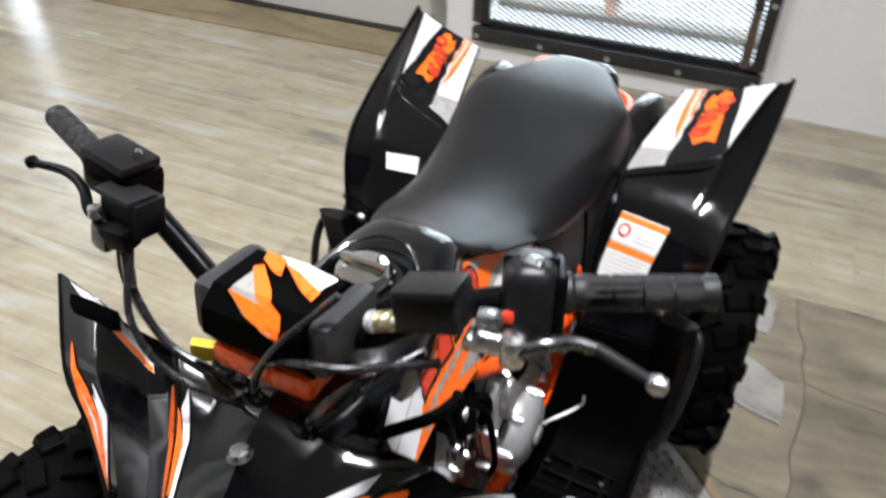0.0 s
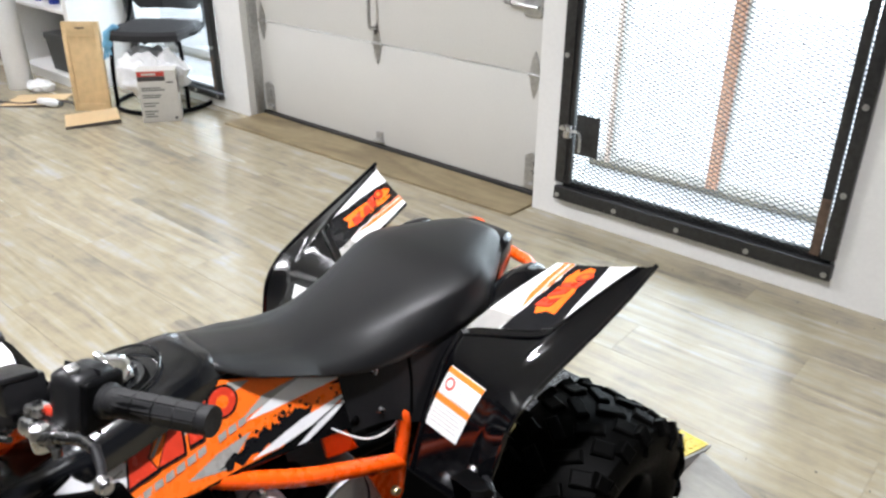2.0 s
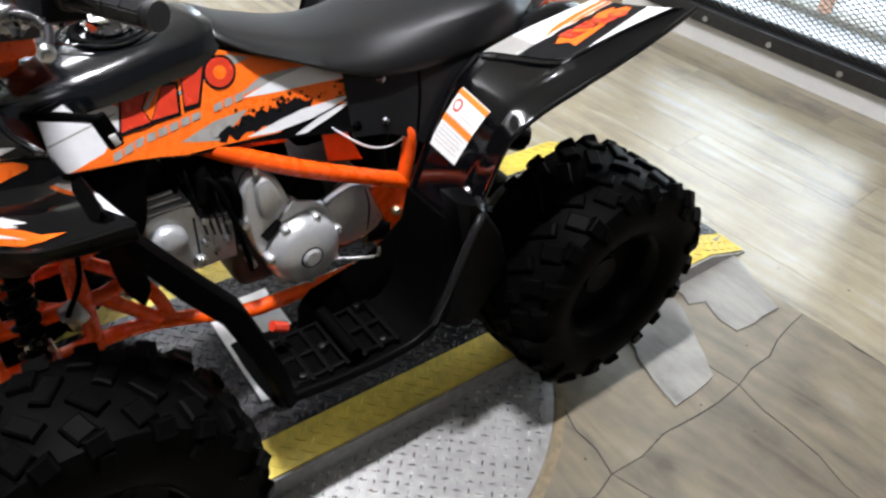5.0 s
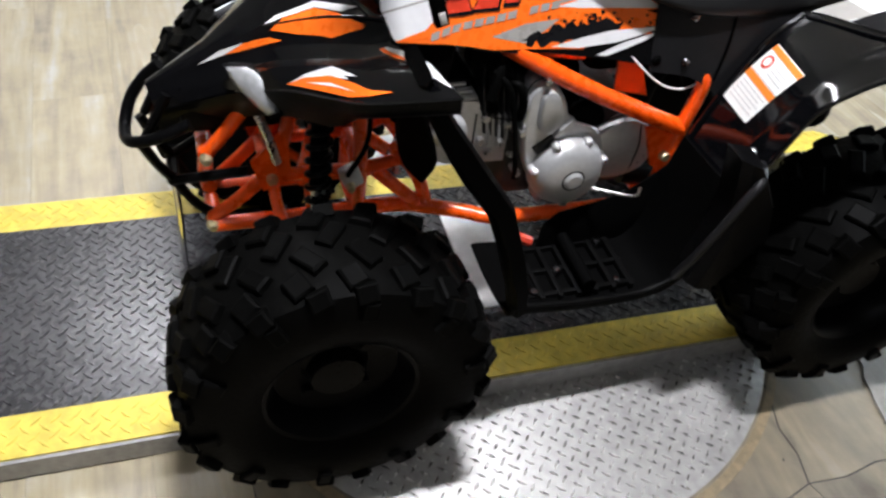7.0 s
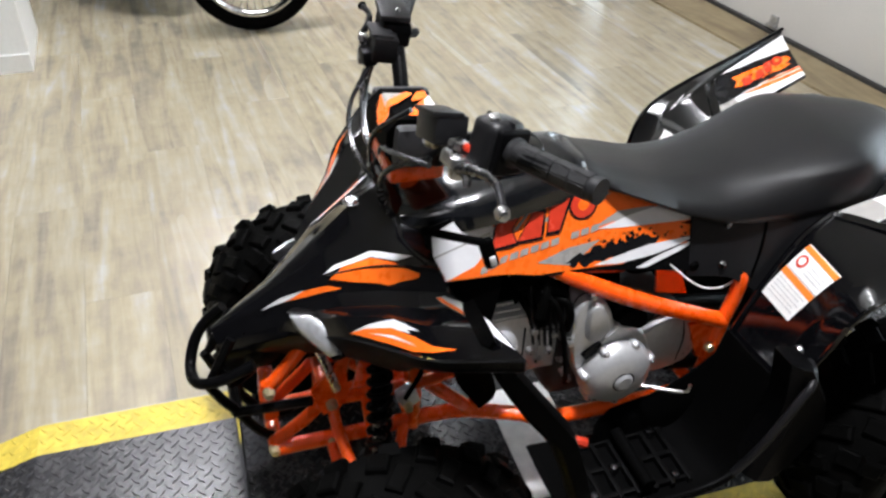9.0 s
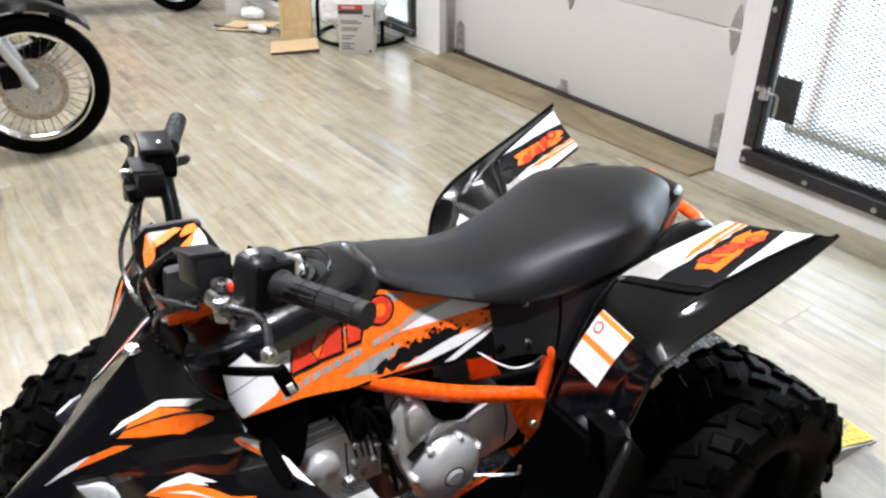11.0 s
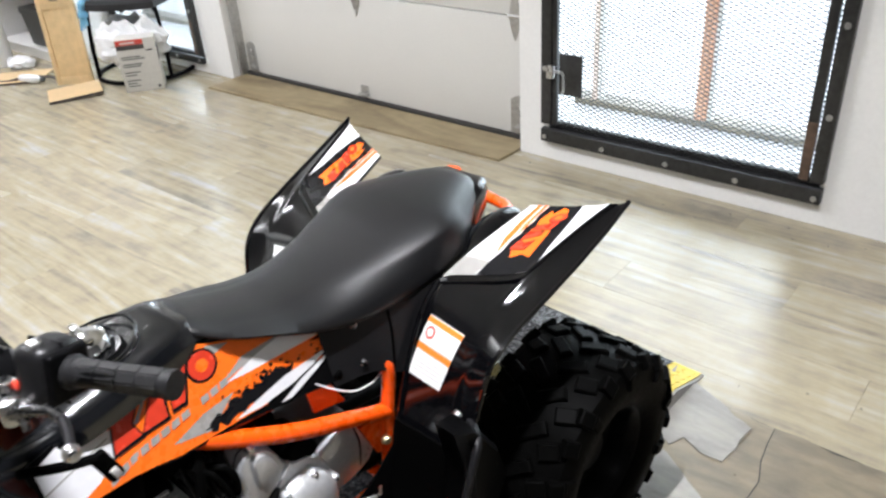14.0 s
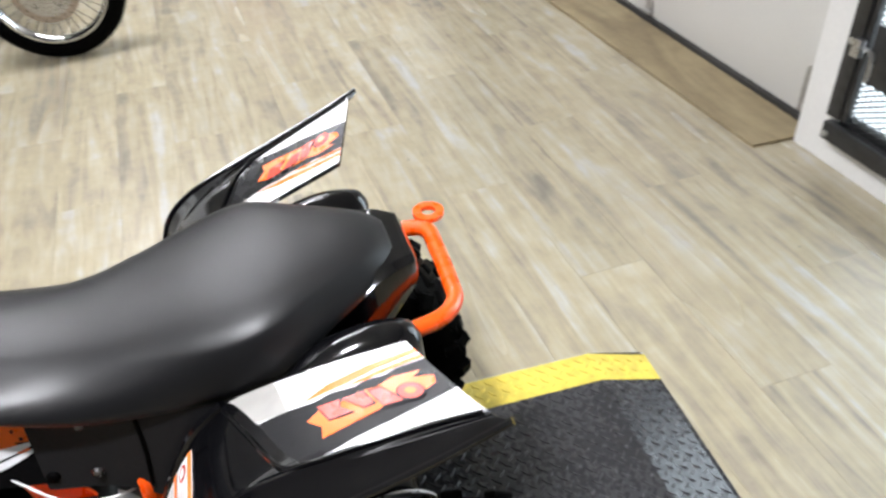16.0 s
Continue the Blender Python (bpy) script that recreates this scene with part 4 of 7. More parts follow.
        for k in range(5):
            bar("wording_bar", 0.07, 0.65 + 0.06 * k, 0.92 - 0.08 * (k % 2), 0.663 + 0.06 * k, "ink")
    else:
        tag = part("white_sticker", film([(0.245, 0.10), (0.295, 0.115), (0.292, 0.36), (0.243, 0.335)], put, 0.0014, 0.1), "paper", fender, "small white paper sticker")
    # raised lip along the outer edge, and the moulded ridge beside the graphics
    edge_pts = [r[-1] for r in rows]
    part("fender_lip", tube(edge_pts, 0.004, 8, 5), "gloss_black", fender)
    part("fender_ridge", tube([put(a, c, 0.001) for a, c in ((0.43, 0.03), (0.50, 0.20), (0.58, 0.42), (0.64, 0.545), (0.71, 0.57), (0.80, 0.575), (0.90, 0.575), (0.99, 0.575))], 0.003, 8, 5), "gloss_black", fender)
    part("front_edge", tube([rows[i][0] for i in range(4)], 0.006, 8, 5), "gloss_black", fender)
    part("fender_bolt", lathe([(0.001, -0.008), (0.005, -0.008), (0.0085, -0.005), (0.0095, 0.0), (0.001, 0.0)], 12, "y", (s * 0.258, 1.262, 0.505)), "steel", fender)
    # bulge between seat and fender
    b = dome_loft([(1.40, 0.03, 0.60, 0.655), (1.45, 0.045, 0.60, 0.685), (1.51, 0.046, 0.61, 0.703), (1.56, 0.035, 0.62, 0.70), (1.575, 0.02, 0.63, 0.685)], n=14, p=0.9, q=0.9)
    bmesh.ops.translate(b, verts=b.verts[:], vec=(s * 0.135, 0, 0))
    part("inner_fender", b, "gloss_black", quad, "glossy black inner fender", 60)
    # foot well, heel guard
    tray_rows = [[(0.125, 0.91, 0.262), (0.20, 0.91, 0.258), (0.275, 0.915, 0.262), (0.288, 0.915, 0.285)],
                 [(0.125, 0.93, 0.262), (0.20, 0.93, 0.258), (0.275, 0.935, 0.262), (0.288, 0.935, 0.285)],
                 [(0.125, 1.03, 0.25), (0.20, 1.03, 0.248), (0.275, 1.03, 0.25), (0.288, 1.03, 0.272)],
                 [(0.125, 1.14, 0.25), (0.20, 1.14, 0.248), (0.275, 1.14, 0.25), (0.288, 1.14, 0.272)],
                 [(0.13, 1.19, 0.275), (0.20, 1.19, 0.275), (0.275, 1.195, 0.275), (0.29, 1.20, 0.30)],
                 [(0.14, 1.215, 0.36), (0.20, 1.215, 0.36), (0.275, 1.22, 0.36), (0.292, 1.23, 0.37)],
                 [(0.148, 1.228, 0.46), (0.20, 1.228, 0.46), (0.255, 1.23, 0.46), (0.288, 1.24, 0.455)]]
    b, _ = sheet([[V((s * u, v, z)) for u, v, z in r] for r in tray_rows], -0.005 * s, 4)
    well = part("foot_well", b, "matt_black", quad, "ribbed black plastic foot well")
    for k in range(7):
        part("rib", box((s * 0.20, 0.955 + k * 0.031, 0.2535), (0.12, 0.008, 0.012), 0.002), "foot_plastic", well)
    for k in range(3):
        part("rib", box((s * (0.15 + 0.05 * k), 1.05, 0.2525), (0.008, 0.20, 0.011), 0.002), "foot_plastic", well)
    for u, v in ((0.155, 0.965), (0.245, 0.975), (0.155, 1.125), (0.245, 1.12), (0.205, 1.03)):
        part("well_bolt", lathe([(0.001, 0.264), (0.006, 0.263), (0.009, 0.259), (0.009, 0.252), (0.001, 0.252)], 12, "z", (s * u, v, 0)), "dark_steel", well)
    part("well_edge", tube([(s * 0.288, 0.915, 0.286), (s * 0.289, 1.03, 0.273), (s * 0.289, 1.14, 0.273), (s * 0.291, 1.20, 0.301)], 0.004, 8, 4), "foot_plastic", well)
    b = tube([(s * 0.15, 1.06, 0.275), (s * 0.262, 1.06, 0.275)], 0.011, 10, 2, None, False)
    part("foot_peg", b, "matt_black", quad, "black foot peg")
    heel = loft([[V((s * u, v, z + dz)) for u, v, dz in ((0.262, v0, 0), (0.300, v0, 0), (0.313, v0 + 0.012, -0.002), (0.315, v1 - 0.012, -0.008), (0.300, v1, -0.012), (0.262, v1, -0.010))]
                 for z, v0, v1 in ((0.29, 1.205, 1.255), (0.33, 1.212, 1.285), (0.39, 1.222, 1.318), (0.45, 1.224, 1.300), (0.50, 1.214, 1.268), (0.532, 1.206, 1.246))])
    guard = part("heel_guard", heel, "satin_black", quad, "black plastic heel guard")
    part("guard_rim", tube([(s * u, v, z) for u, v, z in ((0.245, 1.282, 0.475), (0.272, 1.271, 0.499), (0.314, 1.242, 0.501), (0.322, 1.222, 0.478), (0.322, 1.205, 0.435), (0.316, 1.188, 0.375), (0.300, 1.178, 0.31))], 0.0065, 10, 5), "flank_plastic", guard, "rolled charcoal rim")
    wall = [[(0.140, 1.290, 0.500), (0.150, 1.285, 0.42), (0.150, 1.24, 0.33), (0.150, 1.225, 0.262)], [(0.136, 1.255, 0.42), (0.148, 1.245, 0.36), (0.150, 1.215, 0.31), (0.150, 1.20, 0.262)],
            [(0.136, 1.205, 0.372), (0.146, 1.20, 0.325), (0.149, 1.18, 0.29), (0.150, 1.17, 0.256)], [(0.136, 1.155, 0.340), (0.144, 1.155, 0.305), (0.148, 1.14, 0.28), (0.150, 1.135, 0.254)],
            [(0.136, 1.095, 0.326), (0.144, 1.095, 0.30), (0.148, 1.085, 0.275), (0.150, 1.08, 0.254)], [(0.136, 1.05, 0.318), (0.144, 1.025, 0.30), (0.148, 1.02, 0.275), (0.150, 1.015, 0.256)]]
    b, _ = sheet([[V((s * u, v, z)) for u, v, z in r] for r in wall], 0.004 * s, 3)
    part("well_wall", b, "matt_black", well)
    # arm that runs down from the front fender to the foot well
    rings = []
    for z, v, w, u0, u1 in ((0.690, 0.738, 0.012, 0.225, 0.305), (0.655, 0.750, 0.016, 0.245, 0.302), (0.62, 0.765, 0.022, 0.258, 0.300), (0.58, 0.786, 0.028, 0.262, 0.300), (0.54, 0.810, 0.031, 0.264, 0.302), (0.48, 0.852, 0.030, 0.264, 0.306),
                            (0.40, 0.882, 0.027, 0.262, 0.308), (0.32, 0.908, 0.024, 0.258, 0.302), (0.258, 0.924, 0.020, 0.252, 0.290)):
        rings.append([V((s * a, b_, z + dz)) for a, b_, dz in ((u0, v + w * 0.2, 0), (u0 + 0.01, v, -0.004), (u1 - 0.012, v, -0.004), (u1, v + 0.006, 0.0), (u1, v + w * 0.9, 0.010), (u1 - 0.012, v + w, 0.012), (u0 + 0.01, v + w, 0.012))])
    arm = part("fender_arm", loft(rings), "matt_black", quad, "black plastic fender arm", 35)

# front fender and nose: one moulding
hood = [[(0, 0.45, 0.53), (0.004, 0.45, 0.529), (0.008, 0.451, 0.527), (0.011, 0.452, 0.522)],
        [(0, 0.53, 0.585), (0.012, 0.532, 0.583), (0.026, 0.536, 0.579), (0.034, 0.54, 0.566)],
        [(0, 0.6, 0.65), (0.03, 0.605, 0.645), (0.06, 0.608, 0.635), (0.076, 0.612, 0.616)],
        [(0, 0.66, 0.706), (0.045, 0.662, 0.682), (0.092, 0.668, 0.66), (0.112, 0.672, 0.636)],
        [(0, 0.695, 0.728), (0.065, 0.712, 0.692), (0.128, 0.714, 0.676), (0.148, 0.716, 0.652)],
        [(0, 0.712, 0.733), (0.075, 0.735, 0.69), (0.152, 0.738, 0.684), (0.178, 0.739, 0.669)]]
wing = [[(0.014, 0.453, 0.519), (0.018, 0.455, 0.513), (0.022, 0.458, 0.5)],
        [(0.04, 0.543, 0.56), (0.048, 0.55, 0.553), (0.056, 0.555, 0.54)],
        [(0.096, 0.615, 0.608), (0.126, 0.615, 0.617), (0.146, 0.618, 0.597)],
        [(0.136, 0.672, 0.63), (0.178, 0.665, 0.646), (0.216, 0.665, 0.626)],
        [(0.174, 0.712, 0.647), (0.228, 0.7, 0.666), (0.27, 0.695, 0.652)],
        [(0.208, 0.748, 0.676), (0.272, 0.759, 0.696), (0.343, 0.77, 0.7)]]
half = [h + w for h, w in zip(hood, wing)]
rows = [[V((-u, v, z)) for u, v, z in r[:0:-1]] + [V(p) for p in r] for r in half]
rows = [[p.lerp(q, k / 5) for p, q in zip(r, r[1:]) for k in range(5)] + [r[-1]] for r in rows]
rows = [[p.lerp(q, k / 6) for p, q in zip(r, t)] for r, t in zip(rows, rows[1:]) for k in range(6)] + [rows[-1]]
b, net = sheet(rows, -0.004, 1)
nose = part("front_fender", b, "gloss_black", quad, "glossy black front fender and nose with orange stripes", 32)
top = on_net(net)
for s in (1, -1):
    put3 = lambda a, c, lift, s=s, top=top: top(a, 0.5 + s * 0.5 * c, -lift)
    def deco(name, pts, mat, lift):
        part(name, film(pts, put3, lift, 1 / 30), mat, nose, smooth=0)
    deco("orange_stripe", [(0.413, 0.37), (0.475, 0.302), (0.60, 0.288), (0.70, 0.31), (0.82, 0.375), (0.80, 0.402), (0.72, 0.43), (0.645, 0.463), (0.50, 0.42)], "orange_film", 0.0014)
    deco("white_stripe", [(0.395, 0.325), (0.45, 0.275), (0.62, 0.255), (0.80, 0.285), (0.72, 0.305), (0.60, 0.283), (0.475, 0.298)], "white_film", 0.0018)
    deco("orange_stripe", [(0.225, 0.402), (0.30, 0.378), (0.38, 0.415), (0.45, 0.462), (0.40, 0.477), (0.31, 0.448)], "orange_film", 0.0014)
    deco("white_stripe", [(0.16, 0.385), (0.235, 0.345), (0.32, 0.38), (0.25, 0.412)], "white_film", 0.0018)
    deco("white_flash", [(0.43, 0.945), (0.50, 0.885), (0.56, 0.858), (0.625, 0.836), (0.745, 0.872), (0.67, 0.878), (0.70, 0.893), (0.58, 0.893), (0.50, 0.912)], "white_film", 0.0014)
    deco("orange_flash", [(0.415, 0.960), (0.49, 0.908), (0.60, 0.886), (0.72, 0.91), (0.86, 0.956), (0.74, 0.978), (0.69, 0.988)], "orange_film", 0.0018)
    deco("white_flash", [(0.50, 0.935), (0.60, 0.925), (0.72, 0.955), (0.64, 0.945)], "white_film", 0.0022)
    deco("white_sticker", [(0.885, 0.575), (0.94, 0.565), (0.98, 0.64), (0.994, 0.78), (0.996, 0.96), (0.972, 0.90), (0.932, 0.76), (0.897, 0.65)], "white_film", 0.0014)
    deco("orange_sticker", [(0.886, 0.578), (0.916, 0.575), (0.930, 0.64), (0.962, 0.80), (0.950, 0.815), (0.908, 0.68)], "orange_film", 0.0018)
    deco("wording_bar", [(0.955, 0.655), (0.972, 0.66), (0.985, 0.735), (0.968, 0.735)], "ink", 0.0018)
    # raised crease along the hood
    part("hood_crease", tube([V((s * u, v, z + 0.0005)) for u, v, z in ((0.150, 0.736, 0.684), (0.128, 0.714, 0.676), (0.092, 0.668, 0.660), (0.060, 0.608, 0.635))], lambda t: 0.0034 - 0.0018 * t, 8, 5), "gloss_black", nose)
    # skirt under the edge
    edge = [half[i][6] for i in range(6)]
    sk = [[(u, v, z), (u - 0.004, v + 0.002, z - 0.018), (u - 0.018 - 0.02 * (i > 3), v + 0.006, z - 0.05 + 0.012 * (i > 3))] for i, (u, v, z) in enumerate(edge)]
    b, _ = sheet([[V((s * u, v, z)) for u, v, z in r] for r in sk], 0.004 * s, 4)
    part("fender_skirt", b, "satin_black", quad)
    # headlight
    cen, out = V((s * 0.096, 0.584, 0.573)), V((s * 0.78, -0.50, 0.38)).normalized()
    right = V((s * 0.5, 0.84, -0.12)).normalized()
    right = (right - out * right.dot(out)).normalized()
    up = out.cross(right) if s == 1 else right.cross(out)
    up = up if up.z > 0 else -up
    outline = [(-0.040, 0.012), (-0.012, 0.021), (0.018, 0.017), (0.036, -0.004), (0.041, -0.022), (0.030, -0.030), (0.004, -0.020), (-0.026, -0.004)]
    rings = [[cen + right * x * k + up * y * k + out * d for x, y in outline] for k, d in ((1.05, -0.02), (1.0, 0.0), (0.93, 0.006), (0.6, 0.011))]
    lamp = part("headlight", loft(rings), "clear_lens", quad, "clear headlight lens")
    rings = [[cen + right * x * k + up * y * k + out * d for x, y in outline] for k, d in ((1.13, -0.022), (1.13, 0.0), (1.06, 0.002), (1.06, -0.022))]
    part("lamp_bezel", loft(rings, False), "satin_black", lamp)
    part("side_marker", lathe([(0.001, 0.006), (0.014, 0.004), (0.018, 0.0), (0.001, 0.0)], 14, "z", (s * 0.155, 0.665, 0.585)), "amber", quad, "amber side marker")
    # inner guard between hood and frame, and its shroud in front of the cylinder head
    b, _ = sheet([[V((s * u, v, z)) for u, v, z in r] for r in (((0.07, 0.735, 0.67), (0.13, 0.74, 0.665), (0.21, 0.742, 0.67)), ((0.08, 0.755, 0.60), (0.14, 0.760, 0.58), (0.225, 0.770, 0.60)),
        ((0.09, 0.770, 0.53), (0.14, 0.775, 0.50), (0.23, 0.790, 0.53)), ((0.10, 0.775, 0.48), (0.14, 0.775, 0.46), (0.20, 0.785, 0.47)))], 0.004 * s, 3)
    part("inner_guard", b, "matt_black", quad)
    b, _ = sheet([[V((s * u, v, z)) for u, v, z in r] for r in (((0.105, 0.735, 0.645), (0.102, 0.79, 0.630), (0.096, 0.850, 0.612)), ((0.108, 0.745, 0.60), (0.104, 0.79, 0.585), (0.098, 0.846, 0.575)),
        ((0.110, 0.755, 0.55), (0.106, 0.79, 0.535), (0.100, 0.836, 0.525)), ((0.112, 0.765, 0.51), (0.108, 0.79, 0.50), (0.102, 0.822, 0.495)))], 0.004 * s, 3)
    part("head_shroud", b, "matt_black", quad)
part("hood_bolt", lathe([(0.001, 0.006), (0.008, 0.005), (0.012, 0.0), (0.001, 0.0)], 14, "z", (0, 0.659, 0.706)), "steel", quad)
part("chin_guard", box((0, 0.56, 0.50), (0.07, 0.15, 0.08), 0.02), "satin_black", quad)

# front bumper
bumper = part("front_bumper", tube([(0.050, 0.500, 0.490), (0.047, 0.455, 0.470), (0.034, 0.425, 0.458), (0.010, 0.413, 0.450), (-0.020, 0.412, 0.452), (-0.040, 0.424, 0.480), (-0.042, 0.445, 0.510), (-0.036, 0.47, 0.535)], 0.0085, 10, 6), "satin_black", quad, "black tubular front bumper")
for s in (1, -1):
    part("bumper_stay", tube([(s * 0.030, 0.440, 0.462), (s * 0.030, 0.455, 0.49), (s * 0.026, 0.475, 0.525)], 0.007, 8, 4), "satin_black", bumper)
    part("bumper_leg", tube([(s * 0.034, 0.432, 0.455), (s * 0.030, 0.448, 0.415), (s * 0.028, 0.466, 0.383), (s * 0.026, 0.495, 0.327), (s * 0.028, 0.530, 0.300), (s * 0.038, 0.56, 0.298)], 0.0078, 8, 4), "satin_black", bumper)
    part("bumper_bar", tube([(s * 0.028, 0.462, 0.380), (s * 0.074, 0.572, 0.420)], 0.0078, 8, 2, None, False), "satin_black", bumper)
part("bumper_cross", tube([(0.028, 0.466, 0.378), (-0.028, 0.466, 0.378)], 0.009, 8, 2, None, False), "satin_black", bumper)

# frame tubes
def frame_tube(pts, r=0.0125, name="frame_tube", mat="orange_paint", n=4):
    return part(name, tube(pts, r, 12, n), mat, quad)
for s in (1, -1):
    frame_tube([(s * 0.045, 0.515, 0.30), (s * 0.048, 0.66, 0.300), (s * 0.05, 0.80, 0.302), (s * 0.085, 0.90, 0.302), (s * 0.112, 0.97, 0.302), (s * 0.115, 1.225, 0.30)])
    frame_tube([(s * 0.04, 0.515, 0.43), (s * 0.044, 0.55, 0.475), (s * 0.046, 0.60, 0.545), (s * 0.045, 0.66, 0.62)], 0.0105)
    frame_tube([(s * 0.04, 0.512, 0.31), (s * 0.044, 0.56, 0.35), (s * 0.046, 0.605, 0.40), (s * 0.046, 0.63, 0.47), (s * 0.045, 0.65, 0.58)], 0.0105)
    frame_tube([(s * 0.046, 0.59, 0.385), (s * 0.05, 0.74, 0.385), (s * 0.055, 0.80, 0.40)], 0.0105)
    frame_tube([(s * 0.052, 0.735, 0.49), (s * 0.052, 0.738, 0.38), (s * 0.05, 0.735, 0.29)], 0.0105)
    frame_tube([(s * 0.05, 0.79, 0.42), (s * 0.055, 0.83, 0.36), (s * 0.06, 0.845, 0.31)], 0.011)
    frame_tube([(s * 0.05, 0.76, 0.38), (s * 0.055, 0.80, 0.34), (s * 0.06, 0.83, 0.31)], 0.011)
    frame_tube([(s * 0.070, 0.885, 0.622), (s * 0.084, 0.925, 0.604), (s * 0.102, 0.97, 0.582), (s * 0.122, 1.07, 0.535), (s * 0.122, 1.236, 0.457)], 0.0135)
    frame_tube([(s * 0.080, 1.226, 0.562), (s * 0.108, 1.240, 0.562), (s * 0.121, 1.248, 0.545), (s * 0.122, 1.247, 0.51), (s * 0.122, 1.238, 0.457), (s * 0.12, 1.232, 0.39), (s * 0.115, 1.228, 0.30)], 0.0118)
    frame_tube([(s * 0.078, 0.90, 0.610), (s * 0.086, 0.96, 0.596), (s * 0.088, 1.05, 0.582)], 0.010)
    frame_tube([(s * 0.085, 1.20, 0.58), (s * 0.09, 1.28, 0.585), (s * 0.085, 1.45, 0.62)], 0.011)
    b = plate([(1.175, 0.46), (1.24, 0.465), (1.236, 0.39), (1.222, 0.375), (1.205, 0.385)], 0.006, lambda p, q, d, s=s: V((s * (0.116 + d), p, q)))
    part("gusset", b, "orange_paint", quad)
    b = plate([(1.11, 0.575), (1.155, 0.555), (1.18, 0.50), (1.12, 0.515)], 0.005, lambda p, q, d, s=s: V((s * (0.085 + d), p, q)))
    part("gusset", b, "orange_paint", quad)
    b = plate([(0.575, 0.42), (0.60, 0.445), (0.628, 0.475), (0.632, 0.40), (0.615, 0.37), (0.59, 0.365)], 0.007, lambda p, q, d, s=s: V((s * (0.05 + d), p, q)))
    part("gusset", b, "orange_paint", quad)
    part("bolt", lathe([(0.001, 0.010 * s), (0.007, 0.010 * s), (0.0095, 0.004 * s), (0.0095, 0.0), (0.001, 0.0)], 10, "x", (s * 0.124, 1.222, 0.406)), "zinc", quad)
    part("bolt", lathe([(0.001, 0.014 * s), (0.006, 0.014 * s), (0.009, 0.006 * s), (0.009, 0.0), (0.001, 0.0)], 10, "x", (s * 0.056, 0.604, 0.388)), "zinc", quad)
    # suspension arms, upright, shock
    hub_v, hub_z = 0.645, 0.274
    for pts, r in (([(s * 0.055, 0.605, 0.385), (s * 0.10, 0.607, 0.36), (s * 0.22, 0.625, 0.335)], 0.009), ([(s * 0.055, 0.658, 0.385), (s * 0.12, 0.654, 0.36), (s * 0.22, 0.655, 0.335)], 0.009),
                   ([(s * 0.05, 0.600, 0.30), (s * 0.12, 0.608, 0.265), (s * 0.235, 0.625, 0.225)], 0.0095), ([(s * 0.05, 0.72, 0.30), (s * 0.12, 0.69, 0.265), (s * 0.235, 0.645, 0.225)], 0.0095)):
        frame_tube(pts, r, "suspension_arm")
    part("upright", tube([(s * 0.225, hub_v, 0.345), (s * 0.235, hub_v, 0.28), (s * 0.238, hub_v, 0.215)], 0.017, 10, 3), "satin_black", quad)
    part("stub_axle", tube([(s * 0.225, hub_v, hub_z), (s * 0.33, hub_v, hub_z)], 0.02, 12, 2, None, False), "satin_black", quad)
    a, c = V((s * 0.125, 0.665, 0.565)), V((s * 0.20, 0.64, 0.30))
    shock = part("shock_absorber", tube([a, c], 0.010, 10, 2, None, False), "steel", quad, "black coil-over shock absorber")
    ax = (c - a).normalized()
    e1 = ax.orthogonal().normalized()
    e2 = ax.cross(e1)
    coil = [a + ax * (0.03 + 0.19 * k / 110) + (e1 * math.cos(2 * math.pi * k / 11) + e2 * math.sin(2 * math.pi * k / 11)) * 0.0155 for k in range(111)]
    part("coil_spring", tube(coil, 0.0042, 6, 1, None, False), "satin_black", shock)
    part("shock_body", tube([a + ax * 0.02, a + ax * 0.12], 0.012, 12, 1, None, False), "matt_black", shock)
    part("spring_seat", tube([a + ax * 0.018, a + ax * 0.030], 0.020, 14, 1, None, False), "satin_black", shock)
    part("spring_seat", tube([a + ax * 0.218, a + ax * 0.232], 0.020, 14, 1, None, False), "satin_black", shock)
    part("tie_rod", tube([(s * 0.04, 0.675, 0.33), (s * 0.225, 0.69, 0.285)], 0.006, 8, 1, None, False), "steel", quad)
for pts in ([(0.045, 0.515, 0.30), (-0.045, 0.515, 0.30)], [(0.04, 0.515, 0.43), (-0.04, 0.515, 0.43)], [(0.05, 0.738, 0.385), (-0.05, 0.738, 0.385)], [(0.115, 1.228, 0.30), (-0.115, 1.228, 0.30)], [(0.046, 0.60, 0.39), (-0.046, 0.60, 0.39)],
            [(0.04, 0.515, 0.37), (0.0, 0.512, 0.37), (-0.04, 0.515, 0.37)], [(0.05, 0.735, 0.30), (-0.05, 0.735, 0.30)], [(0.048, 0.655, 0.55), (-0.048, 0.655, 0.55)]):
    frame_tube(pts, 0.0115)
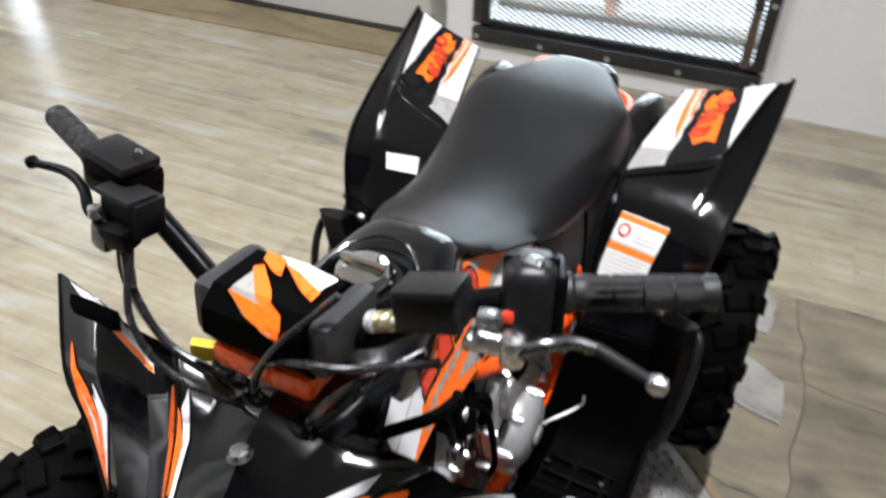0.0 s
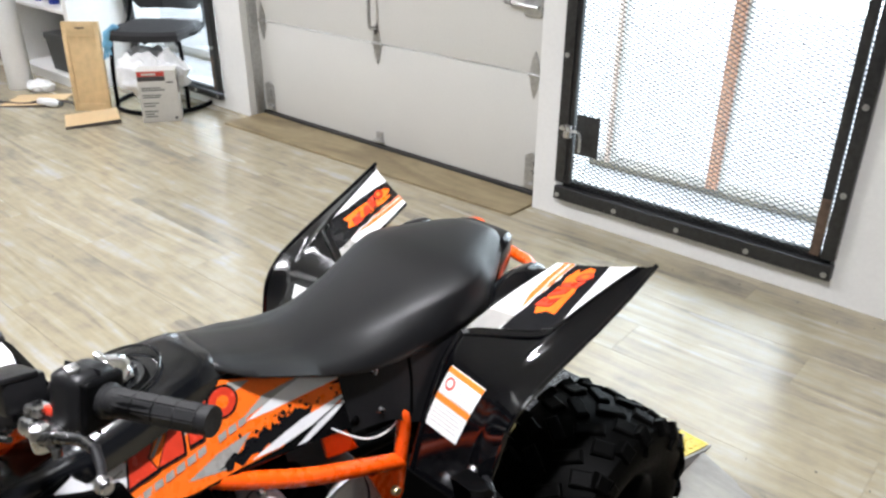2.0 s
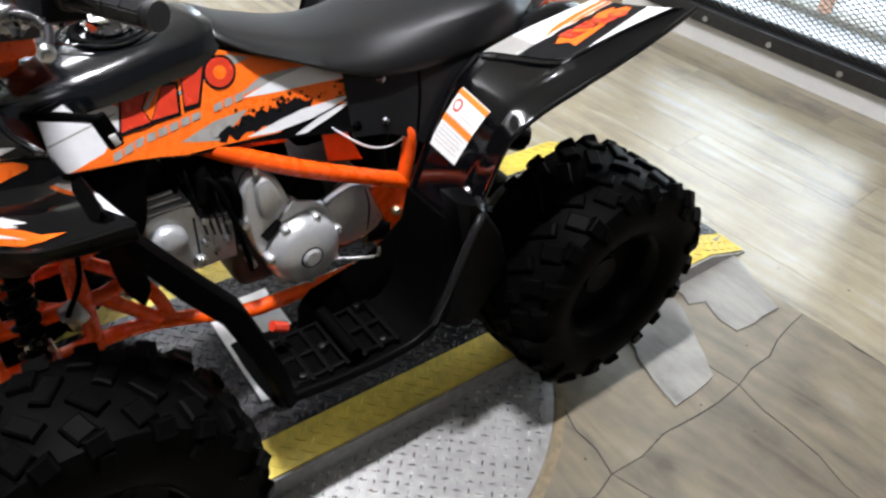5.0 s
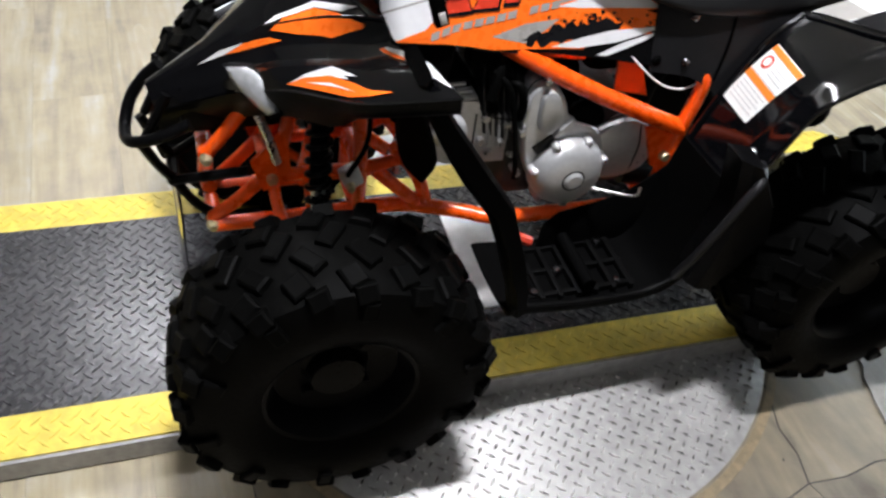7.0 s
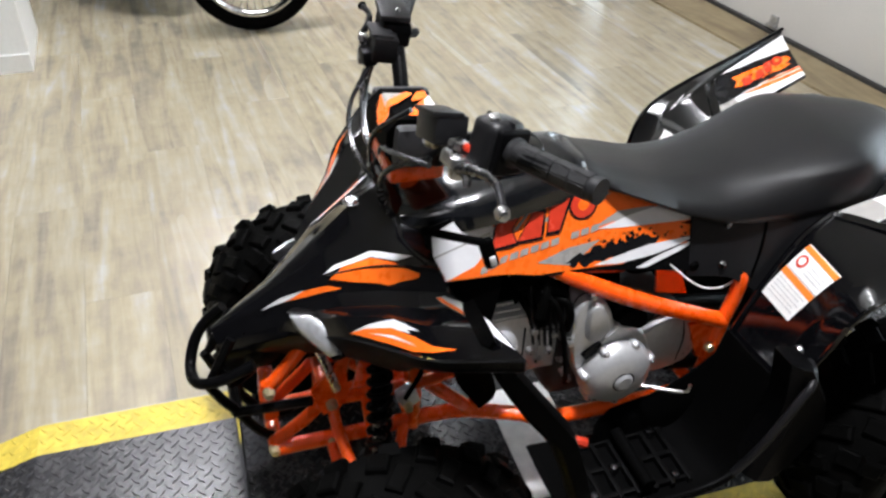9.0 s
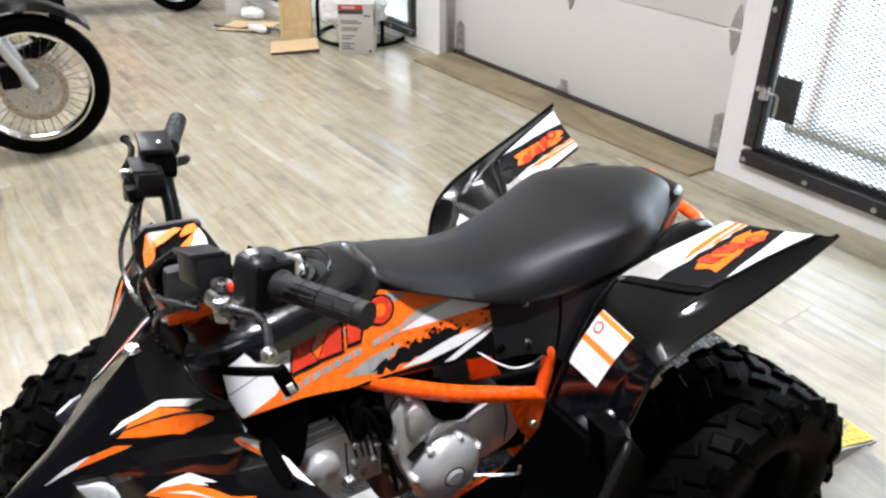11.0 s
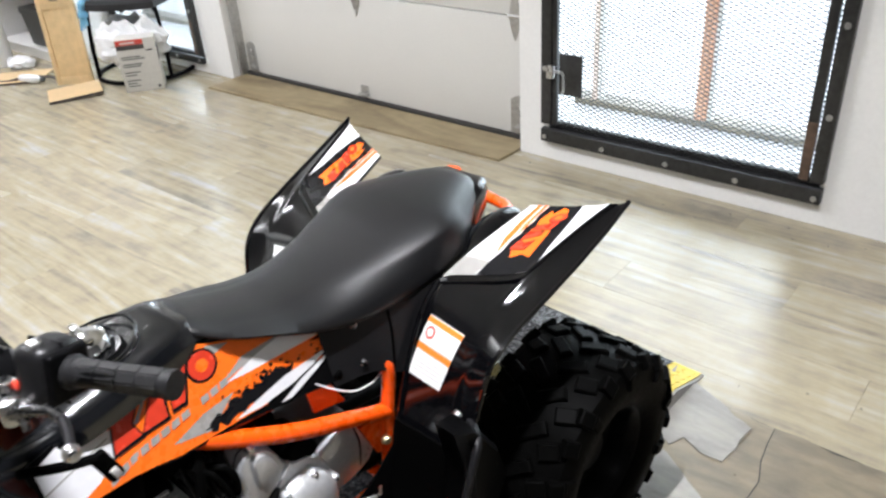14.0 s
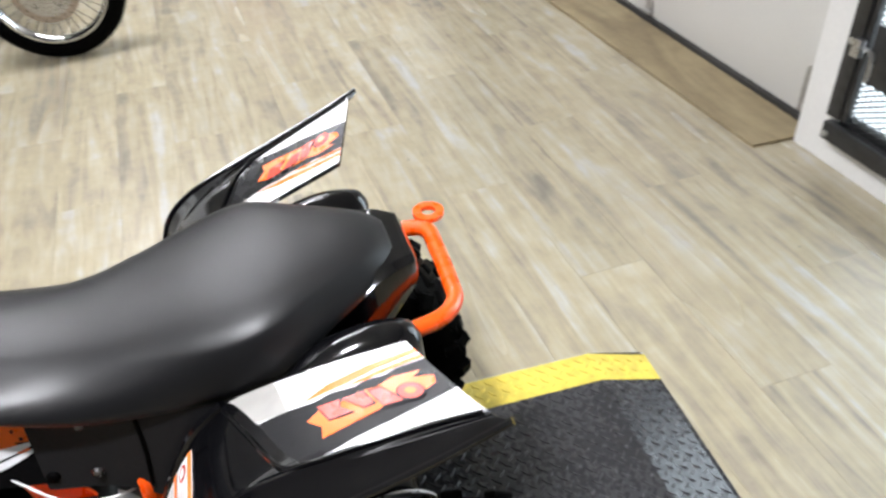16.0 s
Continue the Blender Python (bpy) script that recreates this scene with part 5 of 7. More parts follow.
for s in (1, -1):
    b = box((s * 0.088, 0.715, 0.402), (0.020, 0.030, 0.036), 0.005, turn=tilt(18, 0, s * 12))
    box((s * 0.098, 0.706, 0.414), (0.010, 0.020, 0.016), 0.003, b)
    part("brake_caliper", b, "alloy", quad, "bare alloy brake caliper")
    part("caliper_bolt", lathe([(0.001, 0.012 * s), (0.006, 0.011 * s), (0.008, 0.0), (0.001, 0.0)], 8, "x", (s * 0.098, 0.712, 0.392)), "zinc", quad)
    part("brake_hose", tube([(s * 0.11, 0.705, 0.42), (s * 0.10, 0.735, 0.47), (s * 0.075, 0.742, 0.53), (s * 0.05, 0.735, 0.58)], 0.0038, 8, 5), "rubber", quad)
    part("shock_mount", box((s * 0.120, 0.665, 0.565), (0.045, 0.030, 0.026), 0.005), "orange_paint", quad)
    part("mount_bolt", tube([(s * 0.105, 0.648, 0.562), (s * 0.120, 0.640, 0.560)], 0.008, 8, 1, None, False), "steel", quad)
    part("cooler_tube", tube([(s * 0.048, 0.585, 0.515), (s * 0.060, 0.600, 0.47), (s * 0.062, 0.612, 0.42)], 0.007, 10, 4), "steel", quad, "bright steel tube")
    for v, z in ((0.515, 0.43), (0.512, 0.305), (0.60, 0.30)):
        part("pivot_bolt", lathe([(0.001, 0.016 * s), (0.006, 0.015 * s), (0.009, 0.009 * s), (0.009, 0.0), (0.001, 0.0)], 8, "x", (s * 0.046, v, z)), "zinc", quad)
part("steering_column", tube([(0, 0.655, 0.33), (0, 0.70, 0.52), (0, 0.75, 0.77)], 0.0125, 12, 2), "orange_paint", quad)
part("steering_bracket", box((0, 0.725, 0.69), (0.06, 0.05, 0.035), 0.006), "orange_paint", quad)
# orange grab bar with a towing eye
grab = part("grab_bar", tube([(0.092, 1.53, 0.645), (0.094, 1.57, 0.646), (0.082, 1.615, 0.645), (0.058, 1.638, 0.645), (0.030, 1.642, 0.647), (-0.030, 1.642, 0.658), (-0.062, 1.636, 0.668), (-0.082, 1.60, 0.66), (-0.080, 1.53, 0.645)], 0.0108, 12, 6), "orange_paint", quad, "orange tubular grab bar")
b = bmesh.new()
eye = V((-0.088, 1.648, 0.675))
rings = []
for k in range(20):
    a = 2 * math.pi * k / 20
    c, s = math.cos(a), math.sin(a)
    rings.append([eye + V((c * r, s * r, h)) for r, h in ((0.010, 0.003), (0.021, 0.003), (0.021, -0.003), (0.010, -0.003))])
loft(rings + rings[:1], False, b)
part("towing_eye", b, "orange_paint", grab)

# engine
part("battery_label", box((0.060, 0.985, 0.596), (0.002, 0.045, 0.020), 0), "paper", quad, "white paper label", 0)
part("battery_label", box((0.058, 1.075, 0.590), (0.002, 0.030, 0.018), 0), "paper", quad, "white paper label", 0)
engine = part("engine_block", box((0.0, 1.07, 0.40), (0.19, 0.24, 0.15), 0.03, segs=3), "dark_cast", quad, "dark cast engine block")
def cover(outline, u0, u1, name, taper=0.93, parent=None, mat="alloy"):
    cx, cy = sum(p[0] for p in outline) / len(outline), sum(p[1] for p in outline) / len(outline)
    smooth_outline = [(p.x, p.y) for p in spline([(*p, 0) for p in [*outline, outline[0]]], 4)[:-1]]
    rings = [[V((u, cx + (p - cx) * k, cy + (q - cy) * k)) for p, q in smooth_outline] for u, k in ((u0, 1.0), (u1 - 0.008, 1.0), (u1 - 0.002, 0.97), (u1, taper))]
    ob = part(name, loft(rings), mat, parent or engine, smooth=35)
    if mat == "alloy":
        # dark gasket line round the cover
        line = [V((u1 - 0.017, cx + (p - cx) * 1.004, cy + (q - cy) * 1.004)) for p, q in smooth_outline]
        part("gasket", tube(line + line[:1], 0.0013, 6, 1, None, False), "dark_film", ob)
    return ob
cover([(0.965, 0.525), (0.977, 0.549), (1.001, 0.550), (1.024, 0.525), (1.040, 0.490), (1.082, 0.472), (1.106, 0.442), (1.117, 0.395), (1.108, 0.356), (1.080, 0.344), (1.035, 0.350), (0.995, 0.380), (0.974, 0.426), (0.966, 0.475)], 0.05, 0.118, "crankcase_cover")
cover([(0.984, 0.498), (0.984, 0.538), (0.998, 0.546), (1.012, 0.530), (1.022, 0.495), (1.008, 0.474), (0.990, 0.478)], 0.11, 0.130, "timing_bulge", 0.85)
part("cover_rib", box((0.119, 1.030, 0.478), (0.012, 0.006, 0.040), 0.002, turn=Euler((radians(-42), 0, 0)).to_matrix()), "alloy", engine)
clutch = part("clutch_cover", lathe([(0.001, 0.153), (0.020, 0.153), (0.042, 0.149), (0.053, 0.142), (0.060, 0.130), (0.062, 0.11), (0.001, 0.11)], 40, "x", (0, 1.050, 0.398)), "alloy", engine, "round alloy clutch cover")
part("cover_cap", lathe([(0.001, 0.158), (0.012, 0.158), (0.0165, 0.154), (0.001, 0.153)], 24, "x", (0, 1.050, 0.398)), "alloy", clutch)
part("cap_groove", lathe([(0.0165, 0.1535), (0.019, 0.1535), (0.019, 0.152), (0.0165, 0.152)], 24, "x", (0, 1.050, 0.398), None, True), "dark_film", clutch)
for k in range(7):
    a = 0.3 + 2 * math.pi * k / 7
    c = (1.050 + 0.0595 * math.cos(a), 0.398 + 0.0595 * math.sin(a))
    part("bolt_boss", lathe([(0.001, 0.137), (0.006, 0.137), (0.0075, 0.134), (0.0075, 0.11), (0.001, 0.11)], 12, "x", (0, *c)), "alloy", clutch)
    part("cover_bolt", lathe([(0.001, 0.140), (0.0036, 0.140), (0.0042, 0.137), (0.001, 0.136)], 8, "x", (0, *c)), "steel", clutch)
part("window_recess", box((0.1185, 1.004, 0.448), (0.006, 0.036, 0.018), 0.002, turn=Euler((radians(35), 0, 0)).to_matrix()), "dark_film", engine)
for v, z in ((0.987, 0.561), (0.962, 0.475), (0.967, 0.40)):
    part("case_bolt", lathe([(0.001, 0.126), (0.005, 0.126), (0.006, 0.12), (0.006, 0.10), (0.001, 0.10)], 8, "x", (0, v, z)), "steel", engine)
sprocket = cover([(1.098, 0.445), (1.125, 0.463), (1.154, 0.469), (1.188, 0.456), (1.207, 0.428), (1.210, 0.400), (1.198, 0.370), (1.155, 0.356), (1.115, 0.366)], 0.05, 0.110, "sprocket_cover", 0.90)
part("cover_seam", tube([(0.1085, 1.172, 0.460), (0.1105, 1.180, 0.42), (0.1085, 1.176, 0.370)], 0.0018, 6, 3), "dark_film", sprocket)
cover([(1.04, 0.492), (1.06, 0.512), (1.09, 0.505), (1.10, 0.475), (1.07, 0.468)], 0.05, 0.115, "rubber_plug", 0.9, None, "matt_black")
cyl = part("cylinder", box((0.005, 0.942, 0.47), (0.12, 0.075, 0.14), 0.01), "matt_black", engine)
for k in range(7):
    part("cooling_fin", box((0.012, 0.908 + 0.0105 * k, 0.517 - 0.004 * k), (0.16, 0.0036, 0.12), 0.0015, turn=tilt(8, 0, 0)), "moulded_black", cyl)
head = cover([(0.836, 0.425), (0.832, 0.484), (0.838, 0.510), (0.87, 0.516), (0.902, 0.512), (0.912, 0.490), (0.972, 0.474), (0.975, 0.405), (0.93, 0.398), (0.86, 0.402)], -0.06, 0.086, "cylinder_head", 0.97)
part("head_seam", box((0.0862, 0.901, 0.447), (0.002, 0.0028, 0.09), 0), "dark_film", head, smooth=0)
part("head_seam", box((0.0862, 0.94, 0.4795), (0.002, 0.06, 0.0022), 0, turn=tilt(-13, 0, 0)), "dark_film", head, smooth=0)
for k in range(3):
    part("head_fin", box((0.01, 0.868 - 0.003 * k, 0.517 + 0.0095 * k), (0.15 - 0.01 * k, 0.066 - 0.012 * k, 0.004), 0.0015), "alloy", head)
for k in range(4):
    part("head_rib", box((0.0885, 0.925 + 0.014 * k, 0.452 - 0.003 * k), (0.006, 0.0028, 0.040 - 0.003 * k), 0.001), "alloy", head)
part("cam_plug", lathe([(0.001, 0.097), (0.009, 0.096), (0.012, 0.091), (0.012, 0.07), (0.001, 0.07)], 6, "x", (0, 0.900, 0.415)), "steel", head, "hexagonal steel plug")
part("plug_cap", tube([(0.070, 0.905, 0.545), (0.088, 0.915, 0.525), (0.094, 0.925, 0.500)], 0.0085, 10, 4), "rubber", head, "black spark plug cap")
part("breather_pipe", tube([(0.085, 0.935, 0.545), (0.108, 0.952, 0.548), (0.112, 0.960, 0.52), (0.104, 0.962, 0.49)], 0.0065, 10, 5), "rubber", head)
part("cable_clip", box((0.091, 0.950, 0.470), (0.010, 0.012, 0.006), 0.002), "steel", head)
part("head_core", box((0.01, 0.868, 0.528), (0.12, 0.05, 0.03), 0.004), "matt_black", head)
part("head_cover", lathe([(0.001, 0.106), (0.020, 0.105), (0.026, 0.100), (0.028, 0.092), (0.028, 0.07), (0.001, 0.07)], 28, "x", (0, 0.859, 0.468)), "alloy", head, "round alloy head cover")
for v, z in ((0.915, 0.485), (0.912, 0.445), (0.928, 0.42), (0.945, 0.437), (0.966, 0.46), (0.966, 0.415)):
    part("head_bolt", lathe([(0.001, 0.096), (0.0055, 0.096), (0.007, 0.09), (0.007, 0.07), (0.001, 0.07)], 8, "x", (0, v, z)), "steel", head)
part("starter_motor", lathe([(0.001, 0.95), (0.024, 0.955), (0.026, 0.97), (0.026, 1.06), (0.001, 1.065)], 20, "y", (0.05, 0, 0.535)), "matt_black", engine)
part("carburettor", box((0.02, 1.02, 0.565), (0.06, 0.07, 0.06), 0.012), "alloy", engine)
part("intake_pipe", tube([(0.01, 0.90, 0.54), (0.015, 0.94, 0.575), (0.02, 0.99, 0.57)], 0.016, 12, 4), "alloy", engine)
part("air_box", box((0.0, 1.14, 0.57), (0.13, 0.12, 0.08), 0.02), "matt_black", quad)
part("ignition_lead", tube([(0.085, 0.90, 0.575), (0.115, 0.93, 0.555), (0.125, 0.945, 0.50), (0.128, 0.957, 0.43), (0.12, 0.965, 0.39)], 0.0045, 8, 5), "rubber", engine)
part("breather_hose", tube([(0.06, 0.93, 0.60), (0.10, 0.92, 0.57), (0.11, 0.91, 0.53)], 0.008, 8, 5), "rubber", engine)
part("coil_pack", box((0.075, 0.90, 0.585), (0.03, 0.045, 0.03), 0.004), "matt_black", engine)
part("wiring", tube([(0.10, 1.10, 0.60), (0.125, 1.16, 0.55), (0.122, 1.21, 0.53), (0.115, 1.25, 0.535)], 0.0016, 6, 5), "paper", quad, "thin white wire")
part("gear_lever", tube([(0.130, 1.06, 0.365), (0.143, 1.09, 0.37), (0.186, 1.142, 0.382), (0.190, 1.148, 0.400)], 0.0026, 8, 5), "steel", engine, "thin steel gear lever")
part("lever_tip", tube([(0.176, 0.985, 0.303), (0.176, 0.962, 0.317)], 0.009, 8, 1, None, False), "red_film", engine, "red rubber lever tip")
part("exhaust_pipe", tube([(0.0, 0.83, 0.42), (0.02, 0.80, 0.37), (0.0, 0.83, 0.33), (-0.07, 0.95, 0.32), (-0.10, 1.15, 0.36), (-0.12, 1.30, 0.48)], 0.014, 12, 5), "steel", engine)
part("muffler", lathe([(0.001, 1.30), (0.03, 1.305), (0.042, 1.33), (0.042, 1.53), (0.03, 1.55), (0.001, 1.55)], 20, "y", (-0.125, 0, 0.56)), "satin_black", quad, "black muffler")
part("chain_guard", tube([(0.150, 1.33, 0.51), (0.150, 1.40, 0.515), (0.150, 1.46, 0.485)], 0.028, 14, 5), "satin_black", quad)
for s in (1, -1):
    part("swing_arm", tube([(s * 0.07, 1.19, 0.33), (s * 0.075, 1.34, 0.31), (s * 0.08, 1.52, 0.275)], 0.018, 10, 3), "satin_black", quad)
part("rear_axle", tube([(0.30, 1.525, 0.271), (-0.30, 1.525, 0.271)], 0.016, 12, 1, None, False), "steel", quad)
part("brake_disc", lathe([(0.03, 0.0), (0.075, 0.0), (0.075, 0.004), (0.03, 0.004)], 28, "x", (0.09, 1.525, 0.271), None, True), "steel", quad)
part("axle_carrier", lathe([(0.001, -0.06), (0.045, -0.06), (0.045, 0.06), (0.001, 0.06)], 20, "x", (0.0, 1.525, 0.271)), "satin_black", quad)
part("rear_shock", tube([(0, 1.40, 0.36), (0, 1.28, 0.56)], 0.026, 12, 2, None, False), "matt_black", quad)

# wheels
knob_meshes = {}
def wheel(u, v, r, w, rim_r):
    s = 1 if u > 0 else -1
    z = TOP + r + 0.001
    prof = [(rim_r * 0.99, -w * 0.40), (rim_r * 0.93, -w * 0.38), (rim_r * 0.82, -w * 0.10), (rim_r * 0.80, w * 0.10), (rim_r * 0.90, w * 0.30), (rim_r * 0.97, w * 0.40), (rim_r * 1.02, w * 0.415), (rim_r * 1.02, w * 0.40),
            (rim_r * 0.93, w * 0.28), (rim_r * 0.84, w * 0.16), (rim_r * 0.45, w * 0.10), (0.04, w * 0.12), (0.036, w * 0.24), (0.001, w * 0.25)]
    hub = part("wheel", lathe([(a, b * s) for a, b in prof], 40, "x"), "satin_black", quad, "black steel wheel with a knobbly tyre")
    hub.location = (u, v, z)
    for k in range(4):
        a = math.pi / 4 + k * math.pi / 2
        part("wheel_nut", lathe([(0.001, w * 0.17 * s), (0.007, w * 0.17 * s), (0.008, w * 0.11 * s), (0.001, w * 0.11 * s)], 6, "x", (0, 0.055 * math.cos(a), 0.055 * math.sin(a))), "satin_black", hub)
    h = w / 2
    b0 = r - 0.014
    tp = [(rim_r * 0.98, -h * 0.78), (rim_r * 1.08, -h * 0.88), (rim_r * 1.28, -h * 0.99), (r * 0.80, -h * 0.98), (r * 0.89, -h * 0.90), (b0 * 0.965, -h * 0.72), (b0 * 0.992, -h * 0.4), (b0, 0),
          (b0 * 0.992, h * 0.4), (b0 * 0.965, h * 0.72), (r * 0.89, h * 0.90), (r * 0.80, h * 0.98), (rim_r * 1.28, h * 0.99), (rim_r * 1.08, h * 0.88), (rim_r * 0.98, h * 0.78), (rim_r * 0.90, h * 0.6), (rim_r * 0.90, -h * 0.6)]
    tyre = lathe(tp, 56, "x", hollow=True)
    # knobs
    n = 20
    part("tyre", tyre, "rubber", hub, "black knobbly tyre", 30)
    def knob(a, x, rad, la, lx, ht, yaw, lean):
        key = (round(la, 4), round(lx, 4), ht)
        if key not in knob_meshes:
            k = bmesh.new()
            lo = [k.verts.new((px * lx / 2, py * la / 2, -0.010)) for px, py in ((-1, -1), (1, -1), (1, 1), (-1, 1))]
            up = [k.verts.new((px * lx / 2 * 0.95, py * la / 2 * 0.92, ht * 0.7)) for px, py in ((-1, -1), (1, -1), (1, 1), (-1, 1))]
            hi = [k.verts.new((px * lx / 2 * 0.80, py * la / 2 * 0.72, ht)) for px, py in ((-1, -1), (1, -1), (1, 1), (-1, 1))]
            k.faces.new(hi)
            for p, q in ((lo, up), (up, hi)):
                for i in range(4):
                    k.faces.new((p[i], p[(i + 1) % 4], q[(i + 1) % 4], q[i]))
            me = bpy.data.meshes.new("tread_block")
            bmesh.ops.recalc_face_normals(k, faces=k.faces)
            k.to_mesh(me)
            k.free()
            me.materials.append(M["rubber"])
            knob_meshes[key] = me
        ob = new("tread_block", knob_meshes[key])
        ob.parent = hub
        ob.matrix_local = Matrix.Rotation(a, 4, "X") @ Matrix.Translation((x, 0, rad)) @ Matrix.Rotation(lean, 4, "Y") @ Matrix.Rotation(yaw, 4, "Z")
    for k in range(n):
        a = 2 * math.pi * k / n
        st = math.pi / n
        for sg in (1, -1):
            off = st if sg > 0 else 0.0
            knob(a + off, sg * h * 0.22, b0 * 0.998, 0.024, h * 0.52, 0.008, sg * 0.62, 0.0)
            knob(a + off + 0.09, sg * h * 0.60, b0 * 0.973, 0.030, h * 0.38, 0.009, sg * 0.4, sg * 0.24)
            knob(a + off + st * (0.2 if k % 2 else -0.05), sg * h * 0.90, r * 0.90, 0.028, h * 0.28, 0.007, sg * 0.2, sg * 0.95)
            if k % 2:
                knob(a + off, sg * h * 0.985, r * 0.80, 0.020, r * 0.13, 0.006, 0.0, sg * 1.48)
    return hub

for s in (1, -1):
    wheel(s * 0.310, 0.645, 0.223, 0.165, 0.103)
    wheel(s * 0.290, 1.525, 0.220, 0.205, 0.106)

# handlebar
bar = part("handlebar", tube([(0.330, 0.831, 0.892), (0.24, 0.785, 0.888), (0.155, 0.755, 0.865), (0.09, 0.752, 0.81), (0.04, 0.752, 0.79), (-0.02, 0.752, 0.785), (-0.08, 0.755, 0.79), (-0.13, 0.765, 0.815), (-0.185, 0.775, 0.848), (-0.26, 0.80, 0.855), (-0.372, 0.846, 0.854)], 0.0112, 12, 5), "satin_black", quad, "black steel handlebar")
def grip_piece(p, q, name="grip"):
    p, q = V(p), V(q)
    d = (q - p)
    prof = lambda t: 0.0126 + (0.004 if t < 0.08 else 0.0012 if t < 0.2 or t > 0.93 else 0.0)
    g = part(name, tube([p.lerp(q, k / 40) for k in range(41)], prof, 16, 1, None, False), "grip", bar, "ribbed dark grey rubber grip")
    ax = d.normalized()
    e1 = ax.cross(V((0, 0, 1))).normalized()
    e2 = ax.cross(e1)
    for row in range(8):
        a = 2 * math.pi * row / 8
        for k in range(4):
            c = p + d * (0.24 + 0.19 * k) + (e1 * math.cos(a) + e2 * math.sin(a)) * 0.0125
            t = Matrix((ax, e1 * -math.sin(a) + e2 * math.cos(a), e1 * math.cos(a) + e2 * math.sin(a))).transposed()
            part("grip_pad", box(c, (d.length * 0.178, 0.0094, 0.0016), 0.0006, turn=t, segs=1), "grip", g)
grip_piece((0.228, 0.782, 0.888), (0.332, 0.832, 0.892))
grip_piece((-0.262, 0.801, 0.855), (-0.374, 0.847, 0.854))
# near controls: brake reservoir block, switch pod, lever
sw = part("switch_pod", box((0.209, 0.772, 0.886), (0.040, 0.050, 0.062), 0.014, turn=tilt(-14, 0, 22), segs=3), "moulded_black", bar, "black switch pod")
part("pod_collar", box((0.228, 0.781, 0.886), (0.010, 0.046, 0.050), 0.012, turn=tilt(-14, 0, 22), segs=3), "satin_black", sw)
part("pod_seam", box((0.209, 0.772, 0.886), (0.041, 0.0012, 0.0625), 0, turn=tilt(-14, 0, 22)), "dark_film", sw, smooth=0)
part("switch_button", box((0.212, 0.768, 0.919), (0.014, 0.012, 0.008), 0.003), "steel", sw, "silver switch button")
part("switch_button", box((0.204, 0.744, 0.884), (0.009, 0.006, 0.009), 0.002, turn=tilt(-14, 0, 22)), "red_film", sw, "red switch button")
part("throttle_box", box((0.150, 0.733, 0.884), (0.052, 0.040, 0.034), 0.005, turn=tilt(-12, -14, 8)), "moulded_black", bar, "black control housing")
part("control_lid", box((0.1485, 0.730, 0.902), (0.049, 0.038, 0.006), 0.002, turn=tilt(-12, -14, 8)), "moulded_black", bar)
def fitting(p, q, profile, name, mat, parent, label=""):
    """Turned piece along p to q: (share of the length, radius) pairs."""
    p, q = V(p), V(q)
    rings = []
    ax = (q - p).normalized()
    e1 = ax.orthogonal().normalized()
    e2 = ax.cross(e1)
    for t, r in profile:
        rings.append([p.lerp(q, t) + (e1 * math.cos(2 * math.pi * k / 12) + e2 * math.sin(2 * math.pi * k / 12)) * r for k in range(12)])
    return part(name, loft(rings), mat, parent, label)
adj = fitting((0.089, 0.738, 0.835), (0.123, 0.741, 0.849), ((0, 0.0085), (0.06, 0.0095), (0.16, 0.0095), (0.2, 0.006), (0.62, 0.006), (0.64, 0.0045), (0.97, 0.0045), (1, 0.003)), "cable_adjuster", "alloy", bar, "silver cable adjuster with two brass rings")
for t0 in (0.24, 0.5):
    fitting((0.089, 0.738, 0.835), (0.123, 0.741, 0.849), ((t0, 0.007), (t0 + 0.02, 0.0088), (t0 + 0.15, 0.0088), (t0 + 0.17, 0.007)), "brass_ring", "zinc", adj)
perch = part("lever_perch", box((0.203, 0.734, 0.868), (0.040, 0.022, 0.018), 0.006, turn=tilt(-12, 10, 18), segs=3), "steel", bar, "bare alloy lever perch")
part("perch_clamp", box((0.193, 0.738, 0.883), (0.020, 0.018, 0.010), 0.004, turn=tilt(-14, 0, 18)), "steel", perch)
part("perch_boss", lathe([(0.001, 0.014), (0.008, 0.013), (0.0095, 0.010), (0.0095, -0.010), (0.001, -0.010)], 14, "z", (0.215, 0.729, 0.868)), "steel", perch)
part("perch_bolt", lathe([(0.001, 0.008), (0.004, 0.008), (0.005, 0.0), (0.001, 0.0)], 8, "z", (0.192, 0.730, 0.876)), "dark_steel", perch)
part("perch_lug", box((0.182, 0.733, 0.862), (0.012, 0.016, 0.014), 0.004, turn=tilt(0, 15, 10)), "steel", perch)
lever = part("brake_lever", tube([(0.221, 0.729, 0.8705), (0.2355, 0.7357, 0.8769), (0.2511, 0.7486, 0.8762), (0.268, 0.7527, 0.874)], lambda t: 0.0072 - 0.0022 * t, 10, 5), "dark_steel", bar, "brake lever, bright at the root and dark towards the tip")
part("lever_fork", tube([(0.226, 0.731, 0.873), (0.236, 0.732, 0.867), (0.2416, 0.7306, 0.8603)], lambda t: 0.006 - 0.002 * t, 8, 4), "dark_steel", lever)
part("lever_blade", tube([(0.266, 0.7524, 0.874), (0.2708, 0.7529, 0.8738), (0.293, 0.7471, 0.8727), (0.3145, 0.7395, 0.8737)], lambda t: 0.0049 - 0.001 * t, 10, 5), "flank_plastic", lever, "dark lever blade")
